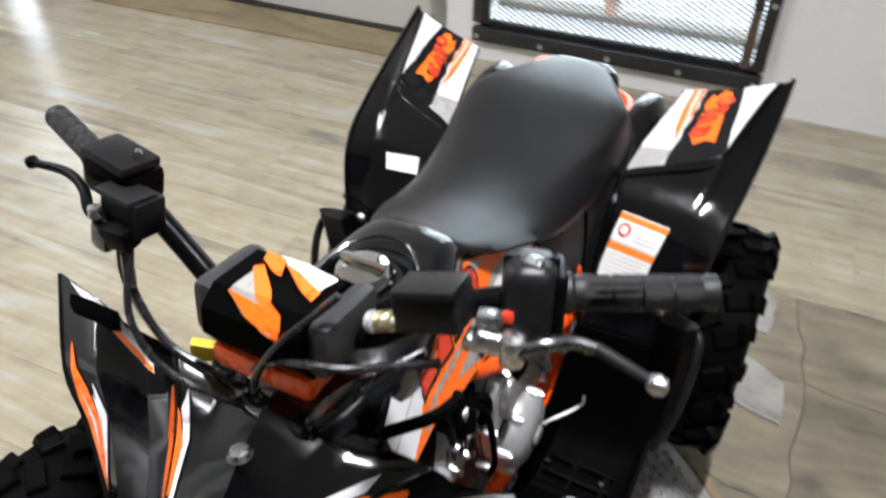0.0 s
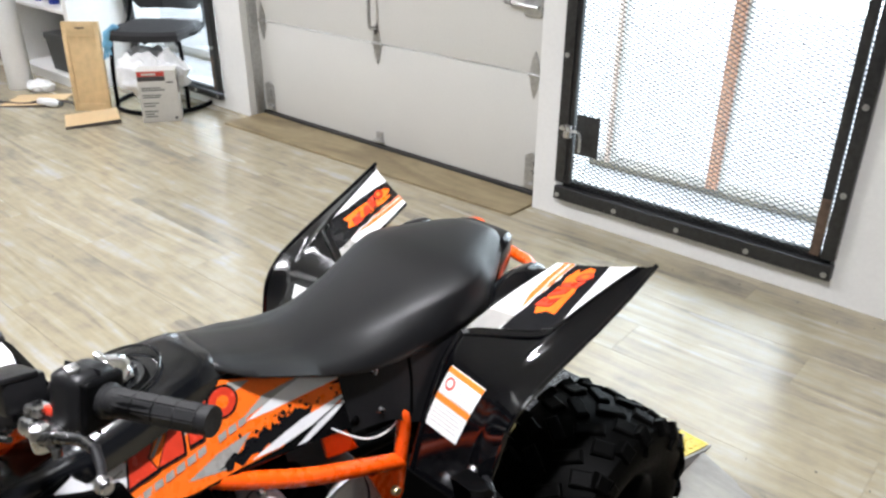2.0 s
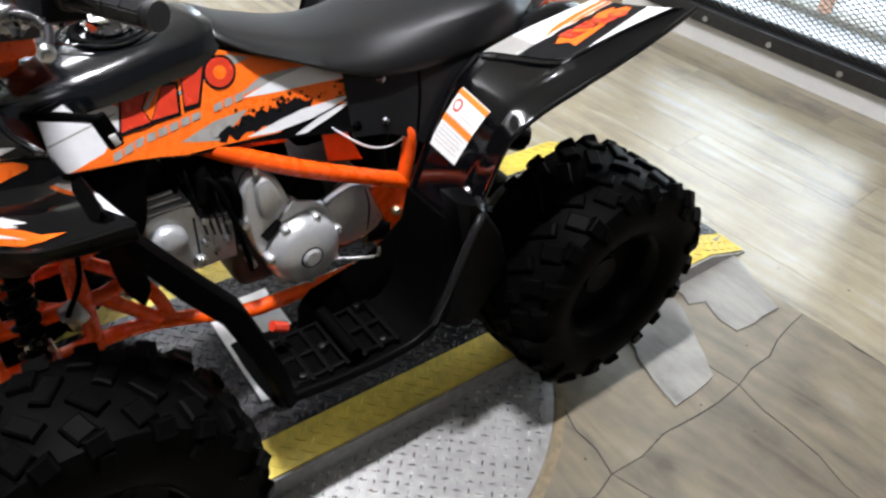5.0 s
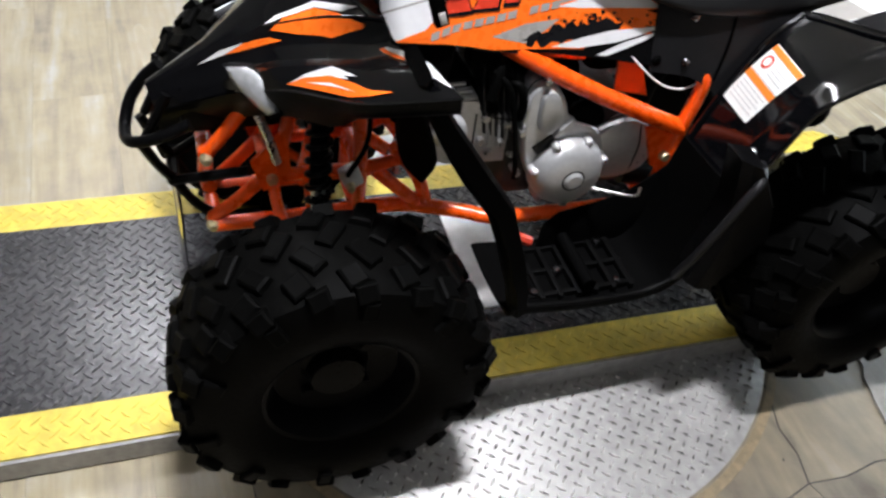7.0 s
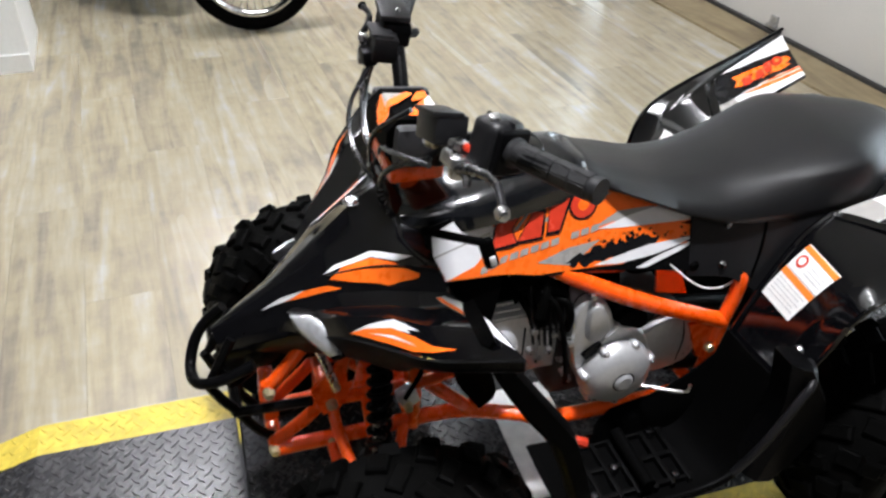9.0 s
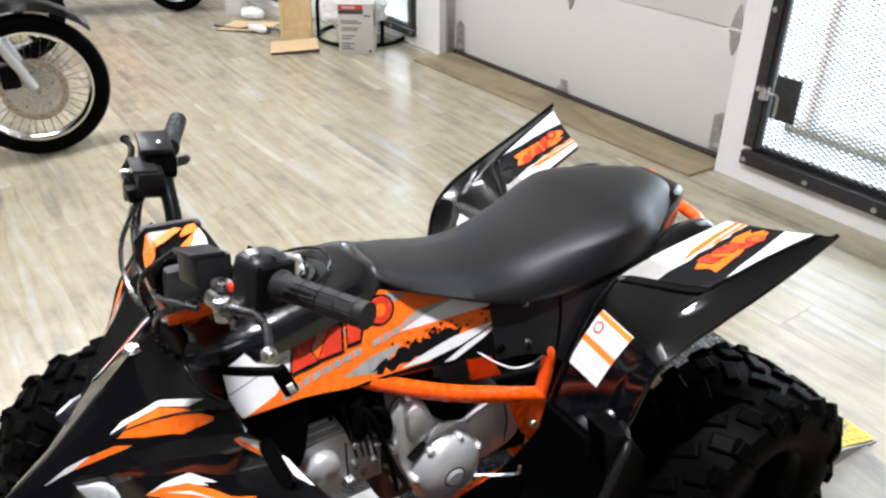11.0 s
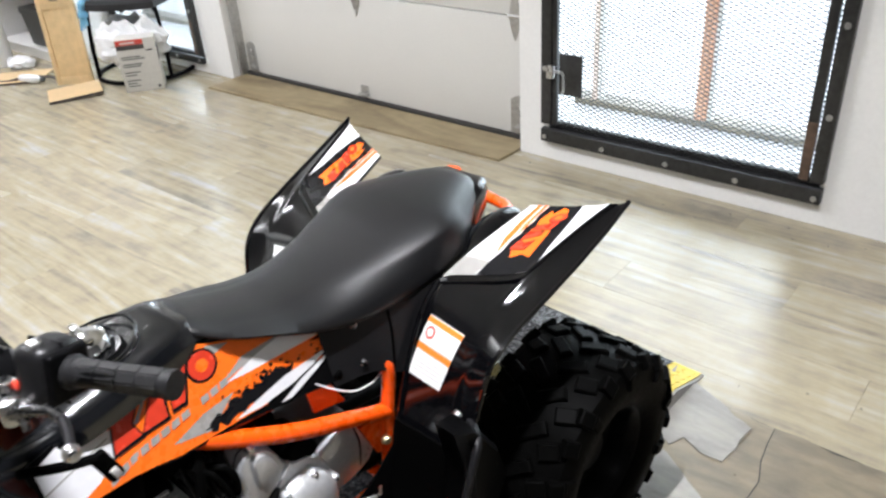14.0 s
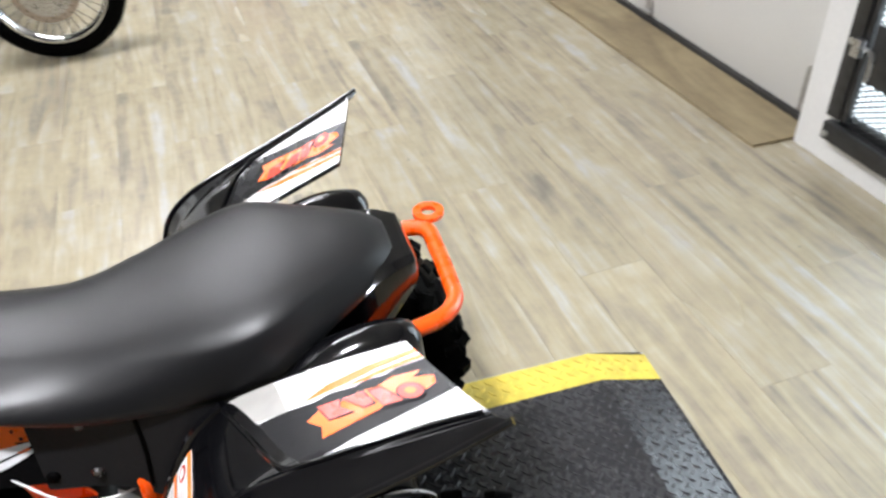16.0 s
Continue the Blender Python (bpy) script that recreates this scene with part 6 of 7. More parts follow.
part("lever_ball", lathe([(0.001, -0.008), (0.006, -0.006), (0.008, 0.0), (0.006, 0.006), (0.001, 0.008)], 12, "x", (0.316, 0.739, 0.8735)), "steel", lever)
# loose black tag hanging by the side panel
part("fuel_tap", box((0.140, 0.806, 0.690), (0.011, 0.020, 0.048), 0.006, turn=tilt(18, 0, 0)), "matt_black", quad)
part("tap_window", box((0.1465, 0.811, 0.680), (0.002, 0.008, 0.016), 0.001, turn=tilt(18, 0, 0)), "paper", quad)
part("tap_arm", tube([(0.10, 0.73, 0.712), (0.135, 0.765, 0.718), (0.140, 0.798, 0.708)], 0.006, 8, 4), "matt_black", quad)
# far controls
part("throttle_housing", box((-0.197, 0.772, 0.870), (0.064, 0.046, 0.038), 0.01, turn=tilt(-8, 8, -6)), "satin_black", bar, "black thumb throttle housing")
part("throttle_lid", box((-0.192, 0.770, 0.895), (0.058, 0.044, 0.010), 0.004, turn=tilt(-8, 8, -6)), "moulded_black", bar)
for du in (-0.022, 0.022):
    part("lid_screw", lathe([(0.001, 0.003), (0.003, 0.0025), (0.004, 0.0), (0.001, 0.0)], 8, "z", (-0.192 + du, 0.772, 0.900 + du * 0.1)), "steel", bar)
part("brake_reservoir", box((-0.166, 0.748, 0.856), (0.046, 0.036, 0.038), 0.005, turn=tilt(-10, 6, -4)), "moulded_black", bar)
part("reservoir_lid", box((-0.166, 0.745, 0.877), (0.043, 0.033, 0.005), 0.002, turn=tilt(-10, 6, -4)), "grip", bar)
part("thumb_lever", tube([(-0.215, 0.79, 0.85), (-0.235, 0.815, 0.842), (-0.25, 0.822, 0.838)], 0.007, 8, 4), "satin_black", bar)
part("brake_lever", tube([(-0.180, 0.726, 0.850), (-0.194, 0.7244, 0.861), (-0.2117, 0.7374, 0.8705), (-0.242, 0.747, 0.8747), (-0.288, 0.748, 0.8714)], lambda t: 0.0058 - 0.0016 * t, 10, 5), "satin_black", bar, "black brake lever")
part("lever_ball", lathe([(0.001, -0.007), (0.005, -0.005), (0.007, 0.0), (0.005, 0.005), (0.001, 0.007)], 12, "x", (-0.290, 0.748, 0.8714)), "satin_black", bar)
part("perch_bolt", lathe([(0.001, 0.010), (0.006, 0.009), (0.008, 0.0), (0.001, 0.0)], 10, "z", (-0.186, 0.724, 0.858)), "steel", bar)
part("perch_clamp", box((-0.182, 0.722, 0.838), (0.022, 0.014, 0.026), 0.005, turn=tilt(-10, 8, -10)), "dark_steel", bar)
part("lever_perch", box((-0.165, 0.726, 0.842), (0.032, 0.022, 0.022), 0.005), "satin_black", bar)
# padded crossbar cover with graphics
pod = loft([[V((0.001 + u * k, v, z)) for u, v, z in ((-0.052, 0.694, 0.800), (-0.050, 0.696, 0.828), (-0.046, 0.712, 0.845), (-0.048, 0.772, 0.838), (-0.052, 0.788, 0.815), (-0.052, 0.782, 0.785), (-0.052, 0.706, 0.780))] for k in (1.0, 0.97, 0.5, -0.5, -0.97, -1.0)])
pod = part("bar_pad", pod, "matt_black", quad, "black handlebar pad with orange and white graphics", 30)
def on_pod(a, c, lift):
    # a: across, -1 to 1; c: 0 front edge, 1 rear edge, past 1 down the back
    path = [V((0, 0.694, 0.800)), V((0, 0.696, 0.828)), V((0, 0.712, 0.8455)), V((0, 0.772, 0.8385)), V((0, 0.788, 0.815))]
    x = min(max(c, 0), 0.999) * 4
    i = int(x)
    p = path[i].lerp(path[i + 1], x - i)
    d = (path[i + 1] - path[i])
    nrm = V((0, -d.z, d.y)).normalized()
    nrm = nrm if nrm.z > 0 or nrm.y < 0 else -nrm
    return V((0.001 + a * 0.044, p.y, p.z)) + nrm * (lift + 0.0015)
for name, mat, lift, pts in (("grey_field", "grey_film", 0.0006, [(-0.60, 0.62), (-0.60, 0.46), (-0.15, 0.31), (0.62, 0.22), (0.60, 0.42), (-0.42, 0.64)]),
        ("orange_stripe", "orange_film", 0.0010, [(-0.66, 0.48), (-0.08, 0.30), (0.68, 0.20), (0.62, 0.37), (0.20, 0.44), (-0.40, 0.47)]),
        ("orange_stripe", "orange_film", 0.0012, [(-0.68, 0.63), (-0.54, 0.66), (0.14, 0.54), (0.60, 0.42), (0.70, 0.28), (0.20, 0.44)]),
        ("orange_stripe", "orange_film", 0.0010, [(-0.68, 0.69), (-0.78, 0.74), (-0.30, 0.735), (-0.02, 0.63), (-0.24, 0.64)]),
        ("white_patch", "white_film", 0.0008, [(-0.46, 0.745), (0.22, 0.745), (0.97, 0.72), (0.86, 0.62), (0.22, 0.66)]),
        ("orange_stripe", "orange_film", 0.0012, [(-0.24, 0.71), (0.16, 0.69), (0.93, 0.62), (0.95, 0.56), (0.60, 0.59)])):
    part(name, film(pts, on_pod, lift, 0.1), mat, pod, smooth=0)
for du in (-0.056, 0.060):
    part("pad_end", box((0.001 + du, 0.742, 0.812), (0.022, 0.080, 0.054), 0.012, turn=tilt(-6, 0, 0), segs=2), "pad_grey", pod, "dark grey moulded pad end")
part("pad_collar", box((0.0, 0.736, 0.768), (0.105, 0.074, 0.026), 0.008), "orange_paint", quad)
for u in (-0.035, 0.035):
    part("bar_clamp", box((u, 0.752, 0.79), (0.03, 0.04, 0.04), 0.005), "satin_black", bar)
# cables and hoses
def cable(pts, r=0.0032, mat="hose_black", name="cable"):
    part(name, tube(pts, r, 8, 6), mat, quad)
cable([(-0.170, 0.735, 0.84), (-0.155, 0.715, 0.80), (-0.115, 0.705, 0.75), (-0.06, 0.715, 0.72), (-0.03, 0.73, 0.69)], 0.0042)
cable([(-0.185, 0.75, 0.85), (-0.175, 0.725, 0.79), (-0.12, 0.712, 0.735), (-0.06, 0.725, 0.70), (0.02, 0.76, 0.67)])
cable([(-0.155, 0.725, 0.83), (-0.135, 0.69, 0.78), (-0.09, 0.685, 0.735), (0.0, 0.71, 0.70)], 0.0036)
part("cable_sleeve", tube([(-0.158, 0.722, 0.825), (-0.146, 0.708, 0.80)], 0.0055, 8, 1, None, False), "dark_steel", quad)
cable([(0.165, 0.715, 0.845), (0.10, 0.69, 0.83), (0.03, 0.695, 0.80), (-0.03, 0.71, 0.74), (-0.02, 0.735, 0.68)], 0.0036)
cable([(0.15, 0.72, 0.845), (0.09, 0.685, 0.80), (0.05, 0.69, 0.73), (0.04, 0.73, 0.67)], 0.004)
cable([(0.075, 0.72, 0.87), (0.03, 0.685, 0.82), (0.0, 0.69, 0.75), (0.01, 0.72, 0.70)], 0.0034)
part("key_tag", box((-0.108, 0.742, 0.710), (0.028, 0.010, 0.026), 0.002, turn=tilt(10, 10, 25)), "yellow_tag", quad, "yellow plastic tag")
part("cable_joint", tube([(-0.005, 0.70, 0.715), (0.012, 0.695, 0.708)], 0.006, 8, 1, None, False), "alloy", quad)
part("dash_plate", box((0.0, 0.745, 0.665), (0.13, 0.07, 0.02), 0.006), "matt_black", quad)

tie = tube([(-0.030, 0.466, 0.378), (-0.028, 0.456, 0.052)], 0.0055, 10, 3, None, False)
rod = tagged(part("prop_rod", tie, "chrome"), "thin steel prop rod between bumper and lift table", "rod")
rod.matrix_world = quad.matrix_world

# ---- things along the far wall ----
# white carton with a red heading
CART = pose(-3.688, 2.702, 0, 0, 0, 53.3)
carton = thing("white_carton", "white printed carton with a red heading standing on the floor", "carton", CART)
part("carton_body", box((0, 0.055, 0.145), (0.205, 0.11, 0.29), 0.003), "box_white", carton)
def on_front(x0, x1, z0, z1, name, mat, d=0.0012):
    part(name, box(((x0 + x1) / 2, -d / 2, (z0 + z1) / 2), (x1 - x0, d, z1 - z0), 0), mat, carton, smooth=0)
on_front(-0.098, 0.045, 0.258, 0.284, "red_heading", "box_red")
on_front(-0.098, 0.045, 0.232, 0.257, "dark_heading", "box_dark")
on_front(-0.075, 0.0, 0.264, 0.275, "wording_bar", "box_white", 0.002)
on_front(0.048, 0.085, 0.218, 0.226, "wording_bar", "box_dark")
for k, (z, w) in enumerate(((0.19, 0.1), (0.178, 0.12), (0.15, 0.1), (0.138, 0.09), (0.105, 0.08), (0.09, 0.06), (0.06, 0.07), (0.045, 0.05), (0.03, 0.065))):
    on_front(-0.085, -0.085 + w, z, z + 0.006, "wording_bar", "bin_grey")
on_front(0.07, 0.085, 0.012, 0.027, "round_mark", "box_dark")
part("side_print", box((0.1035, 0.055, 0.2), (0.0012, 0.06, 0.09), 0), "box_dark", carton, smooth=0)

# pale wooden cabinet door standing on the floor
panel = thing("cabinet_door", "loose pale wood cabinet door standing upright on the floor", "cabinet door", pose(-4.187, 2.556, 0, -4, 0, 41))
part("recessed_panel", box((0, 0.004, 0.25), (0.17, 0.012, 0.43), 0.001), "pale_wood", panel)
for x in (-0.092, 0.092):
    part("stile", box((x, 0, 0.252), (0.026, 0.024, 0.504), 0.002), "pale_wood", panel)
part("bottom_rail", box((0, 0, 0.022), (0.158, 0.024, 0.044), 0.002), "pale_wood", panel)
part("top_rail", box((0, 0, 0.464), (0.158, 0.024, 0.08), 0.002), "pale_wood", panel)
part("rail_slot", box((0.0, -0.0125, 0.47), (0.05, 0.002, 0.008), 0), "carton_edge", panel, smooth=0)
for nm, c, size, rz in (("flat_cardboard", (-4.01, 2.455, 0.016), (0.28, 0.24, 0.008), 66), ("flat_cardboard", (-4.62, 2.42, 0.010), (0.34, 0.24, 0.006), 40)):
    fc = thing(nm, "flat piece of tan cardboard lying on the floor", "cardboard", pose(*c, 0, -2, rz))
    part("sheet", box((0, 0, 0), size, 0.001), "carton", fc)
    part("dark_edge", box((0, -size[1] / 2 - 0.002, -0.004), (size[0], 0.004, 0.012), 0), "carton_edge", fc, smooth=0)
bottle = thing("white_bottle", "white plastic bottle lying on the floor", "bottle", pose(-4.45, 2.42, 0.028, 0, 0, 20))
part("bottle_body", lathe([(0.001, -0.08), (0.02, -0.078), (0.024, -0.06), (0.024, 0.04), (0.012, 0.06), (0.011, 0.075), (0.001, 0.076)], 16, "x"), "plastic_film", bottle)
part("bottle_cap", lathe([(0.001, 0.076), (0.013, 0.077), (0.013, 0.095), (0.001, 0.096)], 14, "x"), "bin_grey", bottle)
strap = tube([(-4.78, 2.25, 0.008), (-4.60, 2.33, 0.010), (-4.50, 2.42, 0.03), (-4.35, 2.50, 0.03), (-4.28, 2.50, 0.01)], 0.009, 6, 5)
tagged(part("strap", strap, "carton_edge"), "black strap lying on the cardboard", "strap")
wrap = bmesh.new()
rg = random.Random(3)
bmesh.ops.create_icosphere(wrap, subdivisions=3, radius=0.06)
for v in wrap.verts:
    v.co = V((v.co.x * 1.6, v.co.y, max(-0.03, v.co.z * 0.7))) * (1 + rg.uniform(-0.15, 0.15))
ob = tagged(part("plastic_wrap", wrap, "plastic_film", smooth=15), "crumpled clear plastic wrap on the floor", "plastic wrap")
ob.matrix_world = pose(-4.85, 2.55, 0.03, 0, 0, 20)

# chair with a round floor ring
chair = thing("chair", "black padded chair on a black tubular stand", "chair", pose(-4.02, 2.93, 0, 0, 0, 35))
part("seat", loft([[V((x * k, y * k, z)) for x, y in ((-0.21, -0.19), (-0.1, -0.225), (0.1, -0.225), (0.21, -0.19), (0.225, 0.0), (0.2, 0.19), (0, 0.215), (-0.2, 0.19), (-0.225, 0.0))] for z, k in ((0.40, 0.92), (0.405, 1.0), (0.44, 1.02), (0.46, 0.96), (0.465, 0.7))]), "fabric_black", chair, "black padded seat")
part("backrest", loft([[V((x, y + 0.5 * z * 0.1, z)) for x, y in ((-0.21 * k, 0.20), (0.0, 0.235), (0.21 * k, 0.20), (0.21 * k, 0.17), (0.0, 0.20), (-0.21 * k, 0.17))] for z, k in ((0.52, 0.8), (0.56, 1.0), (0.85, 1.0), (0.92, 0.85))]), "fabric_black", chair, "black padded backrest")
for s in (1, -1):
    part("arm_tube", tube([(s * 0.2, -0.10, 0.42), (s * 0.235, 0.05, 0.42), (s * 0.235, 0.17, 0.47), (s * 0.215, 0.20, 0.62)], 0.012, 10, 5), "satin_black", chair)
    part("leg_tube", tube([(s * 0.20, -0.15, 0.41), (s * 0.215, -0.17, 0.2), (s * 0.215, -0.18, 0.02)], 0.012, 10, 3), "satin_black", chair)
    part("seat_bracket", box((s * 0.10, 0.05, 0.37), (0.02, 0.03, 0.07), 0.004), "satin_black", chair)
ringpts = [V((0.28 * math.cos(a), 0.28 * math.sin(a) , 0.014)) for a in (2 * math.pi * k / 48 for k in range(49))]
part("floor_ring", tube(ringpts, 0.013, 8, 1, None, False), "satin_black", chair)
glove = tube([(-0.205, -0.19, 0.37), (-0.20, -0.20, 0.42), (-0.175, -0.185, 0.468), (-0.145, -0.15, 0.474)], lambda t: 0.026 - 0.014 * t + 0.005 * math.sin(t * 17), 8, 5)
gl = tagged(part("rubber_glove", glove, "glove_blue", smooth=25), "light blue rubber glove draped over the chair seat", "glove")
gl.matrix_world = chair.matrix_world
for dx, dz in ((-0.012, 0.30), (0.0, 0.31), (0.012, 0.325)):
    part("glove_finger", tube([(-0.205 + dx, -0.195, 0.37), (-0.21 + dx * 1.8, -0.20, dz)], 0.0075, 6, 2, None, False), "glove_blue", gl)

# clear plastic bag full of film behind the carton
rows = []
for i in range(33):
    line = []
    h = i / 32
    wide = 0.07 + 0.15 * math.sin(min(1.0, h * 1.15) * math.pi * 0.62) ** 2 * (1 - max(0.0, h - 0.75) * 2.4)
    for k in range(49):
        a = 2 * math.pi * k / 48
        c, sn = math.cos(a), math.sin(a)
        p = V((c * 1.5, sn * 1.5, h * 4))
        r = wide * (1 + 0.34 * noise.noise(p * 1.3) + 0.2 * abs(noise.noise(p * 3.1)) + 0.12 * noise.noise(p * 7.0))
        line.append(V((r * c * 0.85, r * sn * 0.5, 0.003 + 0.35 * h + 0.05 * h * noise.noise(p * 1.7))))
    rows.append(line)
b, _ = sheet(rows, 0.001, 1)
ob = tagged(part("plastic_bag", b, "plastic_film", smooth=30), "crumpled clear plastic sheeting bundled beside the carton", "plastic sheeting")
ob.matrix_world = pose(-3.87, 2.78, 0.0, 0, 0, 40)

# white shelf unit
shelf = thing("shelf_unit", "white painted shelf unit with a dark bin and blue bottles", "shelf unit", pose(-5.05, 2.70, 0))
for x in (-0.42, 0.42):
    part("side_board", box((x, 0.18, 0.55), (0.06 if x > 0 else 0.04, 0.36, 1.1), 0.002), "wall_paint", shelf)
for z in (0.06, 0.48, 0.86):
    part("shelf_board", box((0, 0.18, z), (0.80, 0.36, 0.02), 0.002), "wall_paint", shelf)
part("kick_board", box((0, 0.02, 0.025), (0.80, 0.02, 0.05), 0.002), "wall_paint", shelf)
part("back_board", box((0, 0.352, 0.55), (0.80, 0.008, 1.08), 0), "grey_paint", shelf, smooth=0)
bin_ = thing("storage_bin", "dark grey plastic storage bin on the lower shelf", "bin", pose(-4.93, 2.84, 0.07))
part("bin_body", loft([[V((x * k, y * k, z)) for x, y in ((-0.16, -0.1), (0.16, -0.1), (0.16, 0.1), (-0.16, 0.1))] for z, k in ((0.0, 0.88), (0.2, 1.0), (0.2, 1.06), (0.225, 1.06))]), "bin_grey", bin_, smooth=20)
part("bin_lid", box((0, 0, 0.232), (0.34, 0.21, 0.014), 0.004), "bin_grey", bin_)
for k, x in enumerate((-5.18, -5.08, -4.98)):
    bt = thing("blue_bottle", "small blue plastic bottle on the shelf", "bottle", pose(x, 2.80, 0.49), group="bottles on the shelf")
    part("bottle_body", lathe([(0.001, 0), (0.032, 0.002), (0.034, 0.11), (0.016, 0.15), (0.015, 0.17), (0.001, 0.17)], 16, "z"), "bottle_blue" if k != 1 else "plastic_film", bt)
    part("bottle_cap", lathe([(0.001, 0.17), (0.018, 0.171), (0.018, 0.195), (0.001, 0.196)], 12, "z"), "paper", bt)
roll = thing("white_roll", "tall white roll of material standing by the shelf unit", "roll", pose(-5.02, 2.50, 0))
part("roll_body", lathe([(0.001, 0), (0.072, 0.001), (0.075, 0.01), (0.075, 1.2), (0.07, 1.21), (0.02, 1.21), (0.018, 1.18), (0.001, 1.18)], 32, "z"), "wall_paint", roll)
clutter = thing("low_rack", "grey steel rack with boxes by the wall", "rack", pose(-6.3, 2.9, 0))
for z in (0.08, 0.36, 0.66):
    part("rack_shelf", box((0, 0, z), (1.3, 0.3, 0.02), 0.003), "grey_paint", clutter)
for x in (-0.63, 0.63):
    for y in (-0.14, 0.14):
        part("rack_post", box((x, y, 0.4), (0.03, 0.03, 0.8), 0.002), "grey_paint", clutter)
for k, (x, z, w, h, m) in enumerate(((-0.4, 0.09, 0.3, 0.18, "bin_grey"), (0.05, 0.09, 0.28, 0.2, "paper"), (0.4, 0.09, 0.25, 0.16, "box_dark"), (-0.3, 0.37, 0.35, 0.2, "paper"), (0.25, 0.37, 0.4, 0.17, "bin_grey"))):
    sb = thing("storage_box", "plain storage box on the steel rack", "box", pose(-6.3 + x, 2.86, z), group="boxes on the rack")
    part("box_body", box((0, 0, h / 2), (w, 0.2, h), 0.006), m, sb)
    part("box_lid", box((0, 0, h + 0.008), (w + 0.012, 0.212, 0.016), 0.004), m, sb)

# motorcycles
def spoked_wheel(parent, r, tw, rim_mat="chrome", spokes=36, disc=True):
    """A wheel in the y-z plane round the origin."""
    b = lathe([(r - tw * 0.84, -tw * 0.40), (r - tw * 0.62, -tw * 0.5), (r - tw * 0.30, -tw * 0.47), (r - tw * 0.07, -tw * 0.25), (r, 0), (r - tw * 0.07, tw * 0.25), (r - tw * 0.30, tw * 0.47), (r - tw * 0.62, tw * 0.5), (r - tw * 0.84, tw * 0.40)], 64, "x", hollow=True)
    tyre = part("front_tyre", b, "rubber", parent, "black road tyre")
    ri = r - tw * 0.79
    part("rim", lathe([(ri, -tw * 0.36), (ri - 0.012, -tw * 0.34), (ri - 0.022, -tw * 0.1), (ri - 0.022, tw * 0.1), (ri - 0.012, tw * 0.34), (ri, tw * 0.36), (ri + 0.012, tw * 0.2), (ri + 0.012, -tw * 0.2)], 56, "x", hollow=True), rim_mat, tyre, "chrome rim")
    part("hub", lathe([(0.001, -0.055), (0.03, -0.055), (0.034, -0.04), (0.024, -0.02), (0.024, 0.02), (0.034, 0.04), (0.03, 0.055), (0.001, 0.055)], 24, "x"), "steel", tyre)
    if disc:
        part("brake_disc", lathe([(0.098, 0.058), (0.125, 0.058), (0.125, 0.063), (0.098, 0.063)], 48, "x", hollow=True), "rusty_disc", tyre, "drilled steel brake disc")
        part("disc_carrier", lathe([(0.02, 0.056), (0.100, 0.059), (0.100, 0.0645), (0.045, 0.068), (0.02, 0.068)], 36, "x", hollow=True), "steel", tyre)
        for k in range(28):
            a, rr = 2 * math.pi * k / 28, 0.108 if k % 2 else 0.117
            part("disc_hole", lathe([(0.0005, 0.0640), (0.0030, 0.0638), (0.0030, 0.060), (0.0005, 0.060)], 8, "x", (0, rr * math.cos(a), rr * math.sin(a))), "seal", tyre)
        for k in range(5):
            a = 2 * math.pi * k / 5 + 0.3
            part("disc_bolt", lathe([(0.001, 0.071), (0.005, 0.070), (0.006, 0.064), (0.001, 0.064)], 8, "x", (0, 0.072 * math.cos(a), 0.072 * math.sin(a))), "dark_steel", tyre)
    for k in range(spokes):
        a = 2 * math.pi * k / spokes
        lean = 0.32 if (k // 2) % 2 else -0.32
        sx = 0.035 if k % 2 else -0.035
        part("spoke", tube([(sx, 0.031 * math.cos(a - lean), 0.031 * math.sin(a - lean)), (0, (ri - 0.018) * math.cos(a), (ri - 0.018) * math.sin(a))], 0.0017, 5, 1, None, False), "dark_steel", tyre)
    return tyre

M["rusty_disc"] = material("rusty_disc", (0.42, 0.36, 0.31), 0.35, metal=0.85, vary=0.25, grain=120)
cruiser = thing("motorcycle", "black cruiser motorcycle with a chrome spoked front wheel", "motorcycle", pose(-3.165, 0.92, 0, 0, 0, -49))
t1 = spoked_wheel(cruiser, 0.290, 0.080)
t1.location = (0, 0, 0.290)
STEER = radians(43)   # handlebar parked on full lock
t1.rotation_euler.z = STEER
for s in (1, -1):
    leg = part("fork_leg", tube([(s * 0.085, 0.0, 0.305), (s * 0.085, -0.11, 0.56), (s * 0.085, -0.22, 0.82)], 0.021, 12, 2, None, False), "alloy", cruiser, "polished fork leg")
    leg.rotation_euler.z = STEER
part("brake_caliper", box((0.075, -0.075, 0.36), (0.05, 0.07, 0.09), 0.012), "satin_black", cruiser).rotation_euler.z = STEER
fend = []
for k in range(13):
    a = radians(40 + 110 * k / 12)
    fend.append([V((x, 0.33 * math.cos(a), 0.305 + (0.325 + dz) * math.sin(a))) for x, dz in ((-0.06, -0.03), (-0.045, 0.0), (0, 0.012), (0.045, 0.0), (0.06, -0.03))])
b, _ = sheet(fend, 0.003, 1)
part("front_mudguard", b, "gloss_black", cruiser).rotation_euler.z = STEER
part("engine", box((0, -0.72, 0.42), (0.30, 0.40, 0.42), 0.05, segs=3), "satin_black", cruiser, "black engine")
for k in range(5):
    part("cylinder_fin", box((0, -0.62, 0.50 + 0.03 * k), (0.36, 0.16, 0.010), 0.004), "satin_black", cruiser)
